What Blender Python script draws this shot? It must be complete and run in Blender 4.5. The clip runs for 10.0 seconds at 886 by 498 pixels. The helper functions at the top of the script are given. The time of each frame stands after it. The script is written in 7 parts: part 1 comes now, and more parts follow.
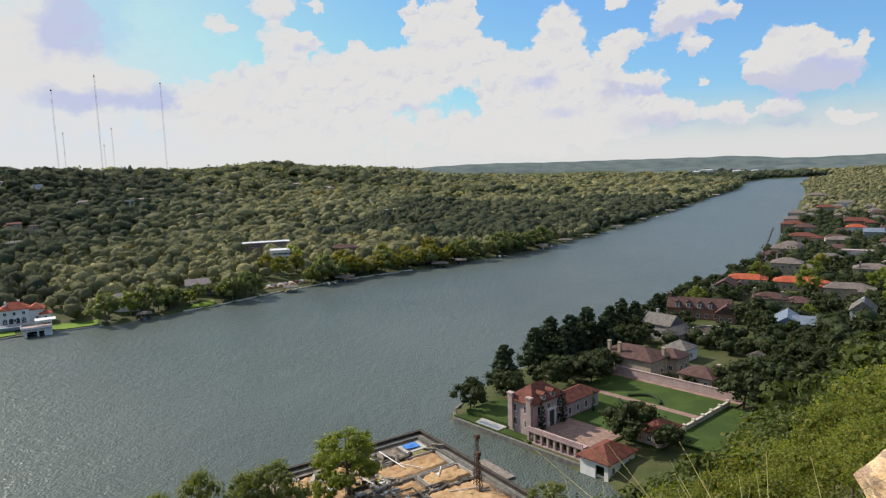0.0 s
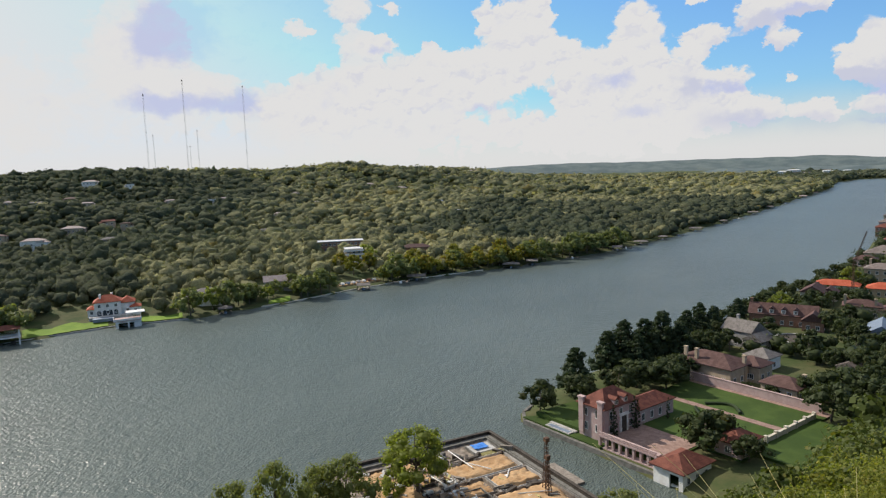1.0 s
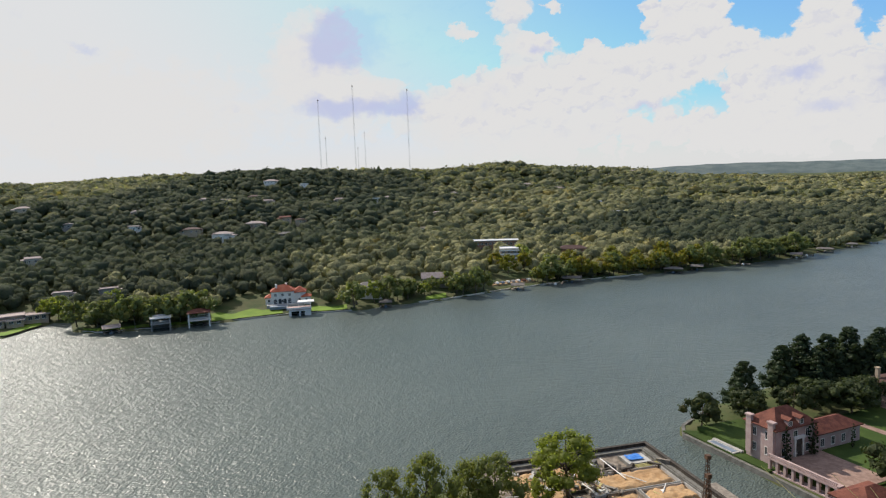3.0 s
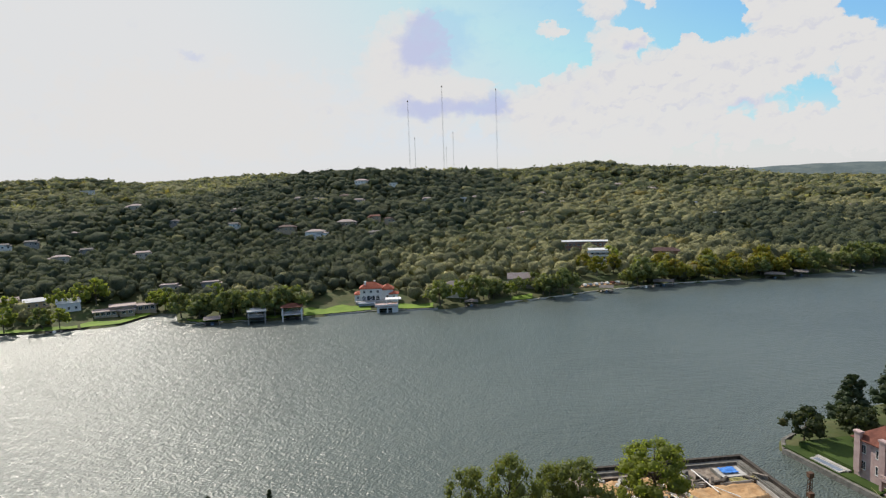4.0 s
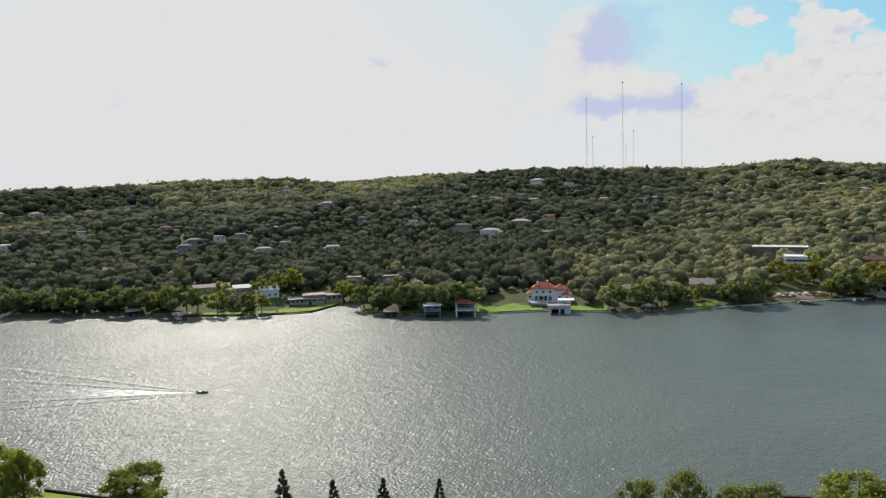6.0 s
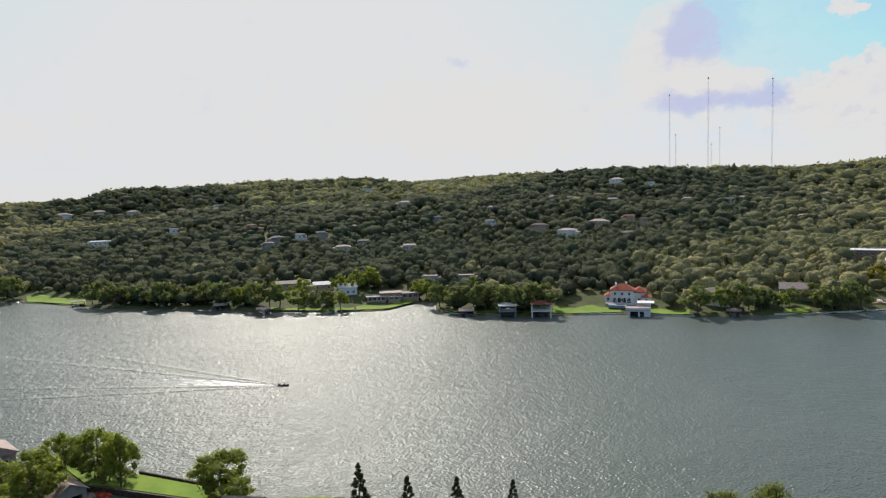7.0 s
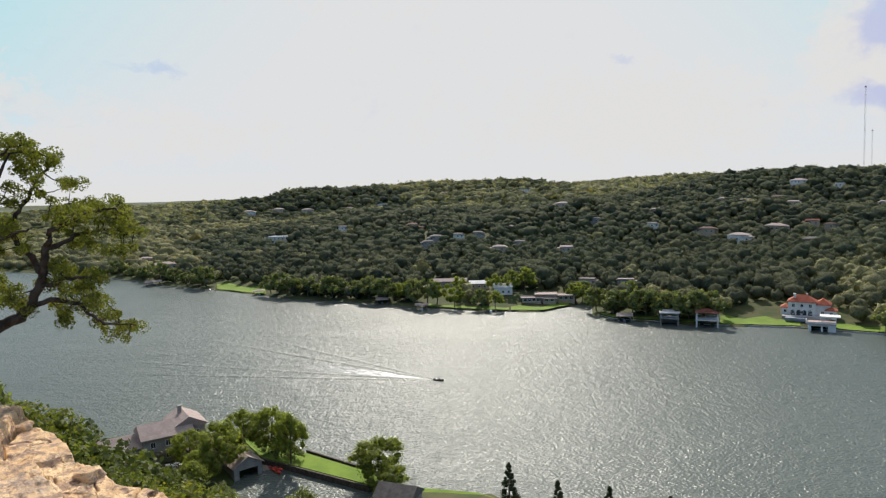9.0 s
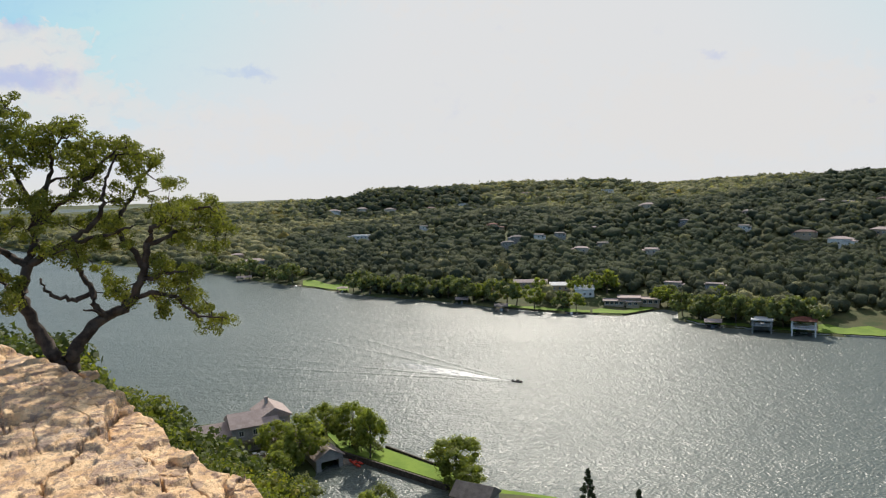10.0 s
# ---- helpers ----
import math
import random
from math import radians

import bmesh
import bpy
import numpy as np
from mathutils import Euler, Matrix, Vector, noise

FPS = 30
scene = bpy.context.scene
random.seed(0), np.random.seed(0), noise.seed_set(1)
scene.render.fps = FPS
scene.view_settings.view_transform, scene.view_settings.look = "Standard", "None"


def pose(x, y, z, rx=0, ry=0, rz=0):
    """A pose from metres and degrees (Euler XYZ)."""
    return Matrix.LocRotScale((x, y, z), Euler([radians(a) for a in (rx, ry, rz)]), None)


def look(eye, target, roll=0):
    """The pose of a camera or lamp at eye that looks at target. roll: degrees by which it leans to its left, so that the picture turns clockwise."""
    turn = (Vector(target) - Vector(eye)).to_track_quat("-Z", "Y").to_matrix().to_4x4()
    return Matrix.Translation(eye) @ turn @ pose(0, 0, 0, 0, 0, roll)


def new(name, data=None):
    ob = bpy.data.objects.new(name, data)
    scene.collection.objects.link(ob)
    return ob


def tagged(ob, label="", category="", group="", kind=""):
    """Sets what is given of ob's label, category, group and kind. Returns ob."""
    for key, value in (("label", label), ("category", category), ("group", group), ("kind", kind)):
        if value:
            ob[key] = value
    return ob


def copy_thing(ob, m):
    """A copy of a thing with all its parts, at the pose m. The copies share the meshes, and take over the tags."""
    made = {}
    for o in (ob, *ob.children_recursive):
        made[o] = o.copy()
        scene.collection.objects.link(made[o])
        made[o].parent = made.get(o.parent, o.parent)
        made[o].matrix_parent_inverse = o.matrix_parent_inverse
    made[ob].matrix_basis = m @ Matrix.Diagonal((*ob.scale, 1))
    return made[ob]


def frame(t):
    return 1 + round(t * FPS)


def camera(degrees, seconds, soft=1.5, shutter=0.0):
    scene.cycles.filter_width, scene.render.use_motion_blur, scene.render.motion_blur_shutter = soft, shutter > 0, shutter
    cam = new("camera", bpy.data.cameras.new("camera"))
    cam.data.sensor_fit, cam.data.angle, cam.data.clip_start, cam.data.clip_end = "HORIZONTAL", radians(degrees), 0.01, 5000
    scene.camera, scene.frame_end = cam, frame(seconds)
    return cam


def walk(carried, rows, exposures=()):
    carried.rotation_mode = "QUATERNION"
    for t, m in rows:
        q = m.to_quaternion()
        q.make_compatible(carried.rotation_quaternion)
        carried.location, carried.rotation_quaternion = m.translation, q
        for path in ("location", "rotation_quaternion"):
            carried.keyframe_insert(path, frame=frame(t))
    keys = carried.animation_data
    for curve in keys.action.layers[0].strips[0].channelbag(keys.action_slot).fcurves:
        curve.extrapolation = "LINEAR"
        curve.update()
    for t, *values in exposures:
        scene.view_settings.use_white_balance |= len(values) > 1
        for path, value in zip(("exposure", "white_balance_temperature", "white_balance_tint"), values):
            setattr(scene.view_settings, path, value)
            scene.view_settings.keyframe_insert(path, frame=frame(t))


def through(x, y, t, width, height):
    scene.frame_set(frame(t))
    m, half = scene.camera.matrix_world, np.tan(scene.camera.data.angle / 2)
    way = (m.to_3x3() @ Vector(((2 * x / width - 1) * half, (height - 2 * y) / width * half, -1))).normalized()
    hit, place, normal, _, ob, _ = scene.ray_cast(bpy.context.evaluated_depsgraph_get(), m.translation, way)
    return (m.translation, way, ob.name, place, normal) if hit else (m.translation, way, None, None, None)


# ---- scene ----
# The camera stands on the cliff edge and pans to its left.
EYE = 75.0
cam = camera(67.05, 10.0, soft=1.25)
# seconds, turn to the left, tilt, lean
PAN = [(0.0, 0.29, -7.08, -2.03),
       (0.5, 3.31, -6.95, -2.02),
       (1.0, 6.41, -6.85, -2.09),
       (1.5, 9.59, -6.75, -2.08),
       (2.0, 12.84, -6.62, -2.11),
       (2.5, 16.21, -6.49, -2.11),
       (4.0, 27.18, -6.12, -2.04),
       (4.5, 31.03, -6.00, -2.05),
       (5.0, 34.88, -5.87, -2.15),
       (5.5, 38.56, -5.75, -2.06),
       (7.0, 48.55, -5.46, -2.04),
       (7.5, 51.72, -5.36, -2.02),
       (8.0, 55.00, -5.25, -1.95),
       (8.5, 58.41, -5.11, -1.87),
       (9.0, 61.92, -4.97, -1.80),
       (9.5, 65.42, -4.84, -1.72),
       (10.0, 68.80, -4.75, -1.62)]
walk(cam, [(t, pose(0, 0, EYE, 0, 0, turn) @ pose(0, 0, 0, 90 + tilt) @ pose(0, 0, 0, 0, 0, lean)) for t, turn, tilt, lean in PAN])

# ---- sky and sun ----
SUN_AZ, SUN_EL = 60.0, 38.0   # degrees to the left of +y, above the horizon
to_sun = Vector((-math.sin(radians(SUN_AZ)) * math.cos(radians(SUN_EL)), math.cos(radians(SUN_AZ)) * math.cos(radians(SUN_EL)), math.sin(radians(SUN_EL))))
sun = new("sun", bpy.data.lights.new("sun", "SUN"))
sun.data.energy, sun.data.angle, sun.data.color = 5.6, radians(0.6), (1.0, 0.92, 0.81)
sun.matrix_world = look(to_sun * 3000, (0, 0, 0))


class Nodes:
    """Short calls for wiring a node tree."""

    def __init__(self, tree):
        self.tree = tree
        tree.nodes.clear()

    def add(self, kind, **settings):
        node = self.tree.nodes.new(kind)
        for key, value in settings.items():
            setattr(node, key, value)
        return node

    def link(self, a, b):
        self.tree.links.new(a, b)

    def feed(self, socket, value):
        if isinstance(value, bpy.types.NodeSocket):
            self.link(value, socket)
        else:
            socket.default_value = value

    def math(self, op, a, b=0.0, c=0.0):
        n = self.add("ShaderNodeMath", operation=op)
        for s, v in zip(n.inputs, (a, b, c)):
            self.feed(s, v)
        return n.outputs[0]

    def vec(self, op, a, b=(0, 0, 0)):
        n = self.add("ShaderNodeVectorMath", operation=op)
        self.feed(n.inputs[0], a)
        if op == "SCALE":
            self.feed(n.inputs["Scale"], b)
        else:
            self.feed(n.inputs[1], b)
        return n.outputs["Value"] if op in ("LENGTH", "DOT_PRODUCT") else n.outputs["Vector"]

    def step(self, value, low, high, a=0.0, b=1.0):
        n = self.add("ShaderNodeMapRange", interpolation_type="SMOOTHSTEP")
        for s, v in zip(n.inputs[:5], (value, low, high, a, b)):
            self.feed(s, v)
        return n.outputs[0]

    def noise(self, vector, scale, detail=4.0, rough=0.55, out="Fac"):
        n = self.add("ShaderNodeTexNoise")
        self.feed(n.inputs["Vector"], vector)
        n.inputs["Scale"].default_value, n.inputs["Detail"].default_value, n.inputs["Roughness"].default_value = scale, detail, rough
        return n.outputs[out]

    def mix(self, fac, a, b, blend="MIX"):
        n = self.add("ShaderNodeMix", data_type="RGBA", blend_type=blend)
        self.feed(n.inputs[0], fac)
        for s, v in ((n.inputs[6], a), (n.inputs[7], b)):
            self.feed(s, (*v, 1.0) if isinstance(v, tuple) and len(v) == 3 else v)
        return n.outputs[2]


world = bpy.data.worlds.new("sky")
scene.world = world
world.use_nodes = True
w = Nodes(world.node_tree)
sky = w.add("ShaderNodeTexSky", sky_type="NISHITA", sun_disc=False, sun_elevation=radians(SUN_EL), sun_rotation=radians(-SUN_AZ), air_density=1.0, dust_density=1.0, ozone_density=1.5)
ray = w.add("ShaderNodeTexCoord").outputs["Generated"]
xyz = w.add("ShaderNodeSeparateXYZ")
w.link(ray, xyz.inputs[0])
az = w.math("MULTIPLY", w.math("ARCTAN2", w.math("MULTIPLY", xyz.outputs[0], -1.0), xyz.outputs[1]), 57.2958)
el = w.math("MULTIPLY", w.math("ARCSINE", xyz.outputs[2]), 57.2958)
pos = w.add("ShaderNodeCombineXYZ")
w.link(az, pos.inputs[0])
w.link(el, pos.inputs[1])
flat_pos = pos.outputs[0]
billow = w.vec("SUBTRACT", w.noise(w.vec("MULTIPLY", flat_pos, (1.0, 1.2, 1.0)), 0.62, 6, 0.6, "Color"), (0.5, 0.5, 0.5))
warped = w.vec("ADD", flat_pos, w.vec("MULTIPLY", billow, (3.0, 2.3, 0.0)))
# Cumulus heaps: turn to the left, height over the horizon, half width, half height.
WEST = [(28.9, 11.6, 5.8, 3.7), (30.6, 8.4, 3.6, 3.3), (26.0, 6.9, 5.3, 2.9), (17.9, 11.8, 1.5, 1.2), (16.7, 11.5, 1.0, 0.4), (13.5, 13.1, 2.9, 2.1), (13.0, 10.5, 2.7, 1.7), (11.0, 10.3, 2.1, 1.2), (10.1, 13.1, 1.3, 0.8), (7.0, 10.1, 0.9, 0.7), (17.5, 5.3, 6.0, 2.4), (13.9, 6.9, 4.8, 2.9), (10.0, 7.3, 5.3, 3.0), (5.8, 8.2, 4.0, 2.4)]
MIDDLE = [(0.3, 12.0, 2.4, 2.3), (-1.9, 11.9, 2.0, 2.7), (2.4, 11.9, 1.1, 1.6), (3.5, 7.5, 5.7, 3.1), (-0.8, 8.7, 4.8, 3.6), (-3.5, 9.2, 2.7, 1.8), (-9.9, 10.9, 2.7, 2.4), (-10.4, 9.0, 2.9, 2.2), (-8.0, 8.1, 4.0, 2.3), (-7.1, 6.3, 4.7, 2.9), (-11.3, 6.6, 2.3, 2.5), (-4.3, 5.6, 1.7, 1.3), (-9.6, 4.4, 5.5, 2.2)]
EAST = [(-15.3, 9.2, 2.8, 1.5), (-13.9, 7.7, 1.6, 2.5), (-16.2, 6.1, 3.8, 1.7), (-18.7, 11.0, 2.1, 2.3), (-20.7, 11.1, 3.4, 1.8), (-20.2, 8.5, 1.3, 1.5), (-22.8, 10.8, 1.2, 0.9), (-14.2, 12.2, 1.6, 0.7), (-26.7, 8.1, 2.6, 2.0), (-28.9, 7.5, 2.8, 2.1), (-26.9, 5.9, 4.0, 2.0), (-30.1, 5.8, 3.0, 1.9), (-31.6, 7.5, 0.7, 1.2), (-25.0, 6.7, 1.8, 1.7), (-21.0, 5.7, 0.9, 0.6), (-17.4, 3.8, 4.5, 1.6), (-22.9, 3.3, 2.7, 1.3), (-26.6, 3.5, 2.4, 1.3), (-31.0, 2.6, 2.7, 0.9)]
# The bright veil of cloud round the sun, out of whose gaps some blue shows.
VEIL = [(13.0, 3.6, 17.0, 5.6), (-8.0, 2.6, 14.0, 3.6), (40.0, 5.0, 18.0, 9.0), (60.0, 6.0, 24.0, 11.0), (86.0, 5.0, 18.0, 6.0), (100.0, 10.0, 9.0, 5.0), (70.0, 19.0, 34.0, 10.0)]
# Grey-violet undersides.
SHADES = [(27.0, 11.2, 5.2, 3.6, 1.2), (26.6, 5.8, 6.6, 1.5, 0.8), (22.2, 6.2, 2.4, 2.0, 0.7), (11.0, 9.9, 1.9, 0.8, 0.6), (-8.0, 6.5, 2.8, 1.1, 0.55), (-9.8, 4.1, 4.5, 0.9, 0.4), (-16.6, 5.5, 2.8, 0.8, 0.7), (-21.2, 10.4, 2.8, 1.2, 1.1),
          (-27.9, 4.9, 4.6, 1.1, 1.3), (-29.6, 6.0, 3.4, 1.7, 1.1), (-18.3, 2.8, 3.6, 0.6, 0.5), (-26.8, 2.3, 3.2, 0.5, 0.5), (2.9, 4.9, 6.1, 0.8, 0.4)]
DIM = [(99.8, 9.0, 5.0, 1.5, 0.9), (84.8, 10.0, 4.6, 0.6, 0.7), (100.6, 12.9, 2.2, 1.6, 0.6), (46.6, 10.1, 1.9, 0.7, 0.6), (37.0, 5.9, 2.0, 0.5, 0.4)]


def heap_sum(place, heaps):
    total = 0.0
    for a, e, wide, high, *thick in heaps:
        far_off = w.vec("LENGTH", w.vec("MULTIPLY", w.vec("SUBTRACT", place, (a, e, 0)), (1 / wide, 1 / high, 0)))
        total = w.math("ADD", w.step(far_off, 1.15, 0.1, 0.0, thick[0] if thick else 1.0), total)
    return total


def knobs(scale, shift):
    """Cauliflower swellings between 0 and 1."""
    n = w.add("ShaderNodeTexVoronoi", feature="SMOOTH_F1")
    w.feed(n.inputs["Vector"], w.vec("ADD", w.vec("MULTIPLY", warped, (1.0, 1.15, 1.0)), shift))
    n.inputs["Scale"].default_value, n.inputs["Smoothness"].default_value = scale, 0.35
    return w.math("SUBTRACT", 0.9, n.outputs["Distance"])


CUMULUS = WEST + MIDDLE + EAST
puff = w.math("ADD", w.math("MULTIPLY", knobs(0.62, (0, 0, 0)), 0.62), w.math("MULTIPLY", knobs(1.7, (0, 0, 3)), 0.38))
body = w.math("ADD", heap_sum(warped, CUMULUS + VEIL), w.math("MULTIPLY", w.math("SUBTRACT", puff, 0.52), 0.75))
glow = w.step(w.vec("LENGTH", w.vec("MULTIPLY", w.vec("SUBTRACT", flat_pos, (60, 8, 0)), (1 / 60, 1 / 30, 0))), 1.0, 0.15)
sharp, soft_edge = w.step(body, 0.30, 0.58), w.step(body, -0.1, 1.2)
cover = w.math("ADD", w.math("MULTIPLY", sharp, w.math("SUBTRACT", 1.0, glow)), w.math("MULTIPLY", soft_edge, glow))
high_up = w.step(el, 16.0, 50.0)
thin = w.math("MULTIPLY", w.step(w.noise(w.vec("MULTIPLY", ray, (1, 1, 2.5)), 2.4, 5), 0.30, 0.60), high_up)
cover = w.math("MAXIMUM", cover, w.math("MULTIPLY", thin, 0.92))
cover = w.math("MAXIMUM", cover, w.step(el, 6.0, 0.5, 0.0, 0.93))
cover = w.math("MINIMUM", w.math("MAXIMUM", cover, w.math("MULTIPLY", glow, 0.86)), 1.0)
dusk = w.math("ADD", heap_sum(warped, SHADES + DIM), w.math("MULTIPLY", w.math("SUBTRACT", w.noise(w.vec("ADD", flat_pos, (0, 1.1, 7)), 0.35, 6), 0.54), w.step(el, 1.5, 6.0, 0.6, 1.6)))
lit = w.mix(w.step(dusk, 0.12, 0.8, 0.0, w.step(glow, 0.3, 1.0, 1.0, 0.75)), (0.750, 0.742, 0.738), (0.52, 0.56, 0.77))
relief_from = w.math("ADD", w.math("MULTIPLY", knobs(0.62, (0.10, 0.42, 0)), 0.62), w.math("MULTIPLY", knobs(1.7, (0.04, 0.16, 3)), 0.38))
relief = w.step(w.math("SUBTRACT", relief_from, puff), 0.02, 0.26, 0.0, w.math("MULTIPLY", w.step(glow, 0.0, 0.9, 0.52, 0.0), w.step(el, 1.5, 5.0)))
over, under = heap_sum(w.vec("ADD", warped, (0, 1.1, 0)), EAST), heap_sum(w.vec("ADD", warped, (0, -1.1, 0)), EAST)
base = w.step(w.math("SUBTRACT", over, under), 0.05, 1.0, 0.0, w.step(glow, 0.0, 0.7, 0.9, 0.0))
lit = w.mix(w.math("MAXIMUM", relief, w.math("MULTIPLY", base, w.step(el, 1.0, 4.0))), lit, (0.56, 0.58, 0.71))
clear = w.vec("MINIMUM", w.vec("MULTIPLY", sky.outputs[0], (0.082, 0.125, 0.164)), (0.66, 0.76, 0.86))
sky_out = w.add("ShaderNodeBackground")
w.link(w.mix(cover, clear, lit), sky_out.inputs[0])
w.link(sky_out.outputs[0], w.add("ShaderNodeOutputWorld").inputs[0])
scene.view_settings.exposure = 0.0

# ---- materials ----
def material(name):
    m = bpy.data.materials.new(name)
    m.use_nodes = True
    n = Nodes(m.node_tree)
    bsdf = n.add("ShaderNodeBsdfPrincipled")
    out = n.add("ShaderNodeOutputMaterial")
    n.link(bsdf.outputs[0], out.inputs[0])
    return m, n, bsdf, out


def surface(name, a, b, size=1.0, rough=0.75, bump=0.02, grain=8.0, spot=None, metal=0.0, rows=None, vary=0.12):
    """A weathered surface: two colours in patches of that size in metres, finer grain on top, and relief. rows: courses of that height with dark joints."""
    m, n, bsdf, out = material(name)
    at = n.add("ShaderNodeTexCoord").outputs["Object"]
    patch = n.step(n.noise(at, 1.0 / size, 4, 0.6), 0.35, 0.65)
    fine = n.noise(at, grain / size, 3, 0.6)
    col = n.mix(patch, a, b)
    col = n.mix(n.math("MULTIPLY", n.math("ABSOLUTE", n.math("SUBTRACT", fine, 0.5)), 0.9), col, tuple(c * 0.45 for c in a))
    if spot:
        col = n.mix(n.step(n.noise(at, 0.35 / size, 6, 0.7), 0.55, 0.75, 0.0, 0.8), col, spot)
    if vary:
        rnd = n.add("ShaderNodeObjectInfo").outputs["Random"]
        col = n.mix(1.0, col, n.mix(rnd, (1 - vary,) * 3, (1.0,) * 3), "MULTIPLY")
    relief = fine
    if rows:
        xyz = n.add("ShaderNodeSeparateXYZ")
        n.link(at, xyz.inputs[0])
        saw = n.math("FRACT", n.math("DIVIDE", n.math("ADD", xyz.outputs[2], n.math("MULTIPLY", n.noise(at, 2.0), rows * 0.12)), rows))
        relief = n.math("ADD", n.math("MULTIPLY", saw, 1.2), fine)
        col = n.mix(n.step(saw, 0.16, 0.0, 0.0, 0.55), col, tuple(c * 0.35 for c in a))
    n.link(col, bsdf.inputs["Base Color"])
    bsdf.inputs["Roughness"].default_value, bsdf.inputs["Metallic"].default_value = rough, metal
    bsdf.inputs["Specular IOR Level"].default_value = 0.5 if rough < 0.7 else 0.2
    bump_node = n.add("ShaderNodeBump")
    bump_node.inputs["Strength"].default_value, bump_node.inputs["Distance"].default_value = 0.7, bump
    n.link(relief, bump_node.inputs["Height"])
    n.link(bump_node.outputs[0], bsdf.inputs["Normal"])
    return m


def foliage(name, dark, light, autumn, share=0.08, through=0.35, size=6.0):
    """Leaves: each tree or clump of its own green, a few turning, with light coming through."""
    m, n, bsdf, out = material(name)
    at = n.add("ShaderNodeTexCoord").outputs["Object"]
    one = n.add("ShaderNodeNewGeometry").outputs["Random Per Island"]
    tree = n.add("ShaderNodeObjectInfo").outputs["Random"]
    mixed = n.math("FRACT", n.math("ADD", n.math("MULTIPLY", one, 0.7), n.math("MULTIPLY", tree, 3.1)))
    col = n.mix(n.math("ADD", n.math("MULTIPLY", one, 0.55), n.math("MULTIPLY", n.noise(at, 1.0 / size, 3), 0.45)), dark, light)
    col = n.mix(n.step(mixed, 1.0 - share, 1.0, 0.0, 0.8), col, autumn)
    n.link(col, bsdf.inputs["Base Color"])
    bsdf.inputs["Roughness"].default_value = 0.6
    bsdf.inputs["Specular IOR Level"].default_value = 0.12
    thin = n.add("ShaderNodeBsdfTranslucent")
    n.link(n.mix(1.0, col, (1.6, 1.7, 0.7), "MULTIPLY"), thin.inputs[0])
    both = n.add("ShaderNodeMixShader")
    both.inputs[0].default_value = through
    n.link(bsdf.outputs[0], both.inputs[1])
    n.link(thin.outputs[0], both.inputs[2])
    n.link(both.outputs[0], out.inputs[0])
    return m


def woods_surface(name):
    """Woods seen from afar: green by stretches of land, by tree and by clump."""
    m, n, bsdf, out = material(name)
    at = n.add("ShaderNodeTexCoord").outputs["Object"]
    one = n.add("ShaderNodeNewGeometry").outputs["Random Per Island"]
    tree = n.add("ShaderNodeAttribute", attribute_name="tree").outputs["Fac"]
    # the dark end carries the painted cloud shade
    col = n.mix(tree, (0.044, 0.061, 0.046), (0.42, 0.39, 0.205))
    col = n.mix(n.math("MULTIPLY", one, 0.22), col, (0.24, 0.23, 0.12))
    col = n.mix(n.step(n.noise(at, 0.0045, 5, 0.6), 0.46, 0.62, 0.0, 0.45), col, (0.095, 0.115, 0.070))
    col = n.mix(n.step(tree, 0.955, 1.0, 0.0, 0.75), col, (0.22, 0.16, 0.03))
    # shade in the gaps between leaf sprays, put into the colour
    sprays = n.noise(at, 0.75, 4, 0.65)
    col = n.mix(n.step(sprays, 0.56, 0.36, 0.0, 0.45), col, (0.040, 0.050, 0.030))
    bump = n.add("ShaderNodeBump")
    bump.inputs["Strength"].default_value, bump.inputs["Distance"].default_value = 0.9, 1.4
    n.link(sprays, bump.inputs["Height"])
    n.link(bump.outputs[0], bsdf.inputs["Normal"])
    n.link(col, bsdf.inputs["Base Color"])
    bsdf.inputs["Roughness"].default_value = 0.9
    bsdf.inputs["Specular IOR Level"].default_value = 0.05
    thin = n.add("ShaderNodeBsdfTranslucent")
    n.link(n.mix(1.0, col, (1.5, 1.55, 0.85), "MULTIPLY"), thin.inputs[0])
    both = n.add("ShaderNodeMixShader")
    both.inputs[0].default_value = 0.28
    n.link(bsdf.outputs[0], both.inputs[1])
    n.link(thin.outputs[0], both.inputs[2])
    n.link(both.outputs[0], out.inputs[0])
    return m


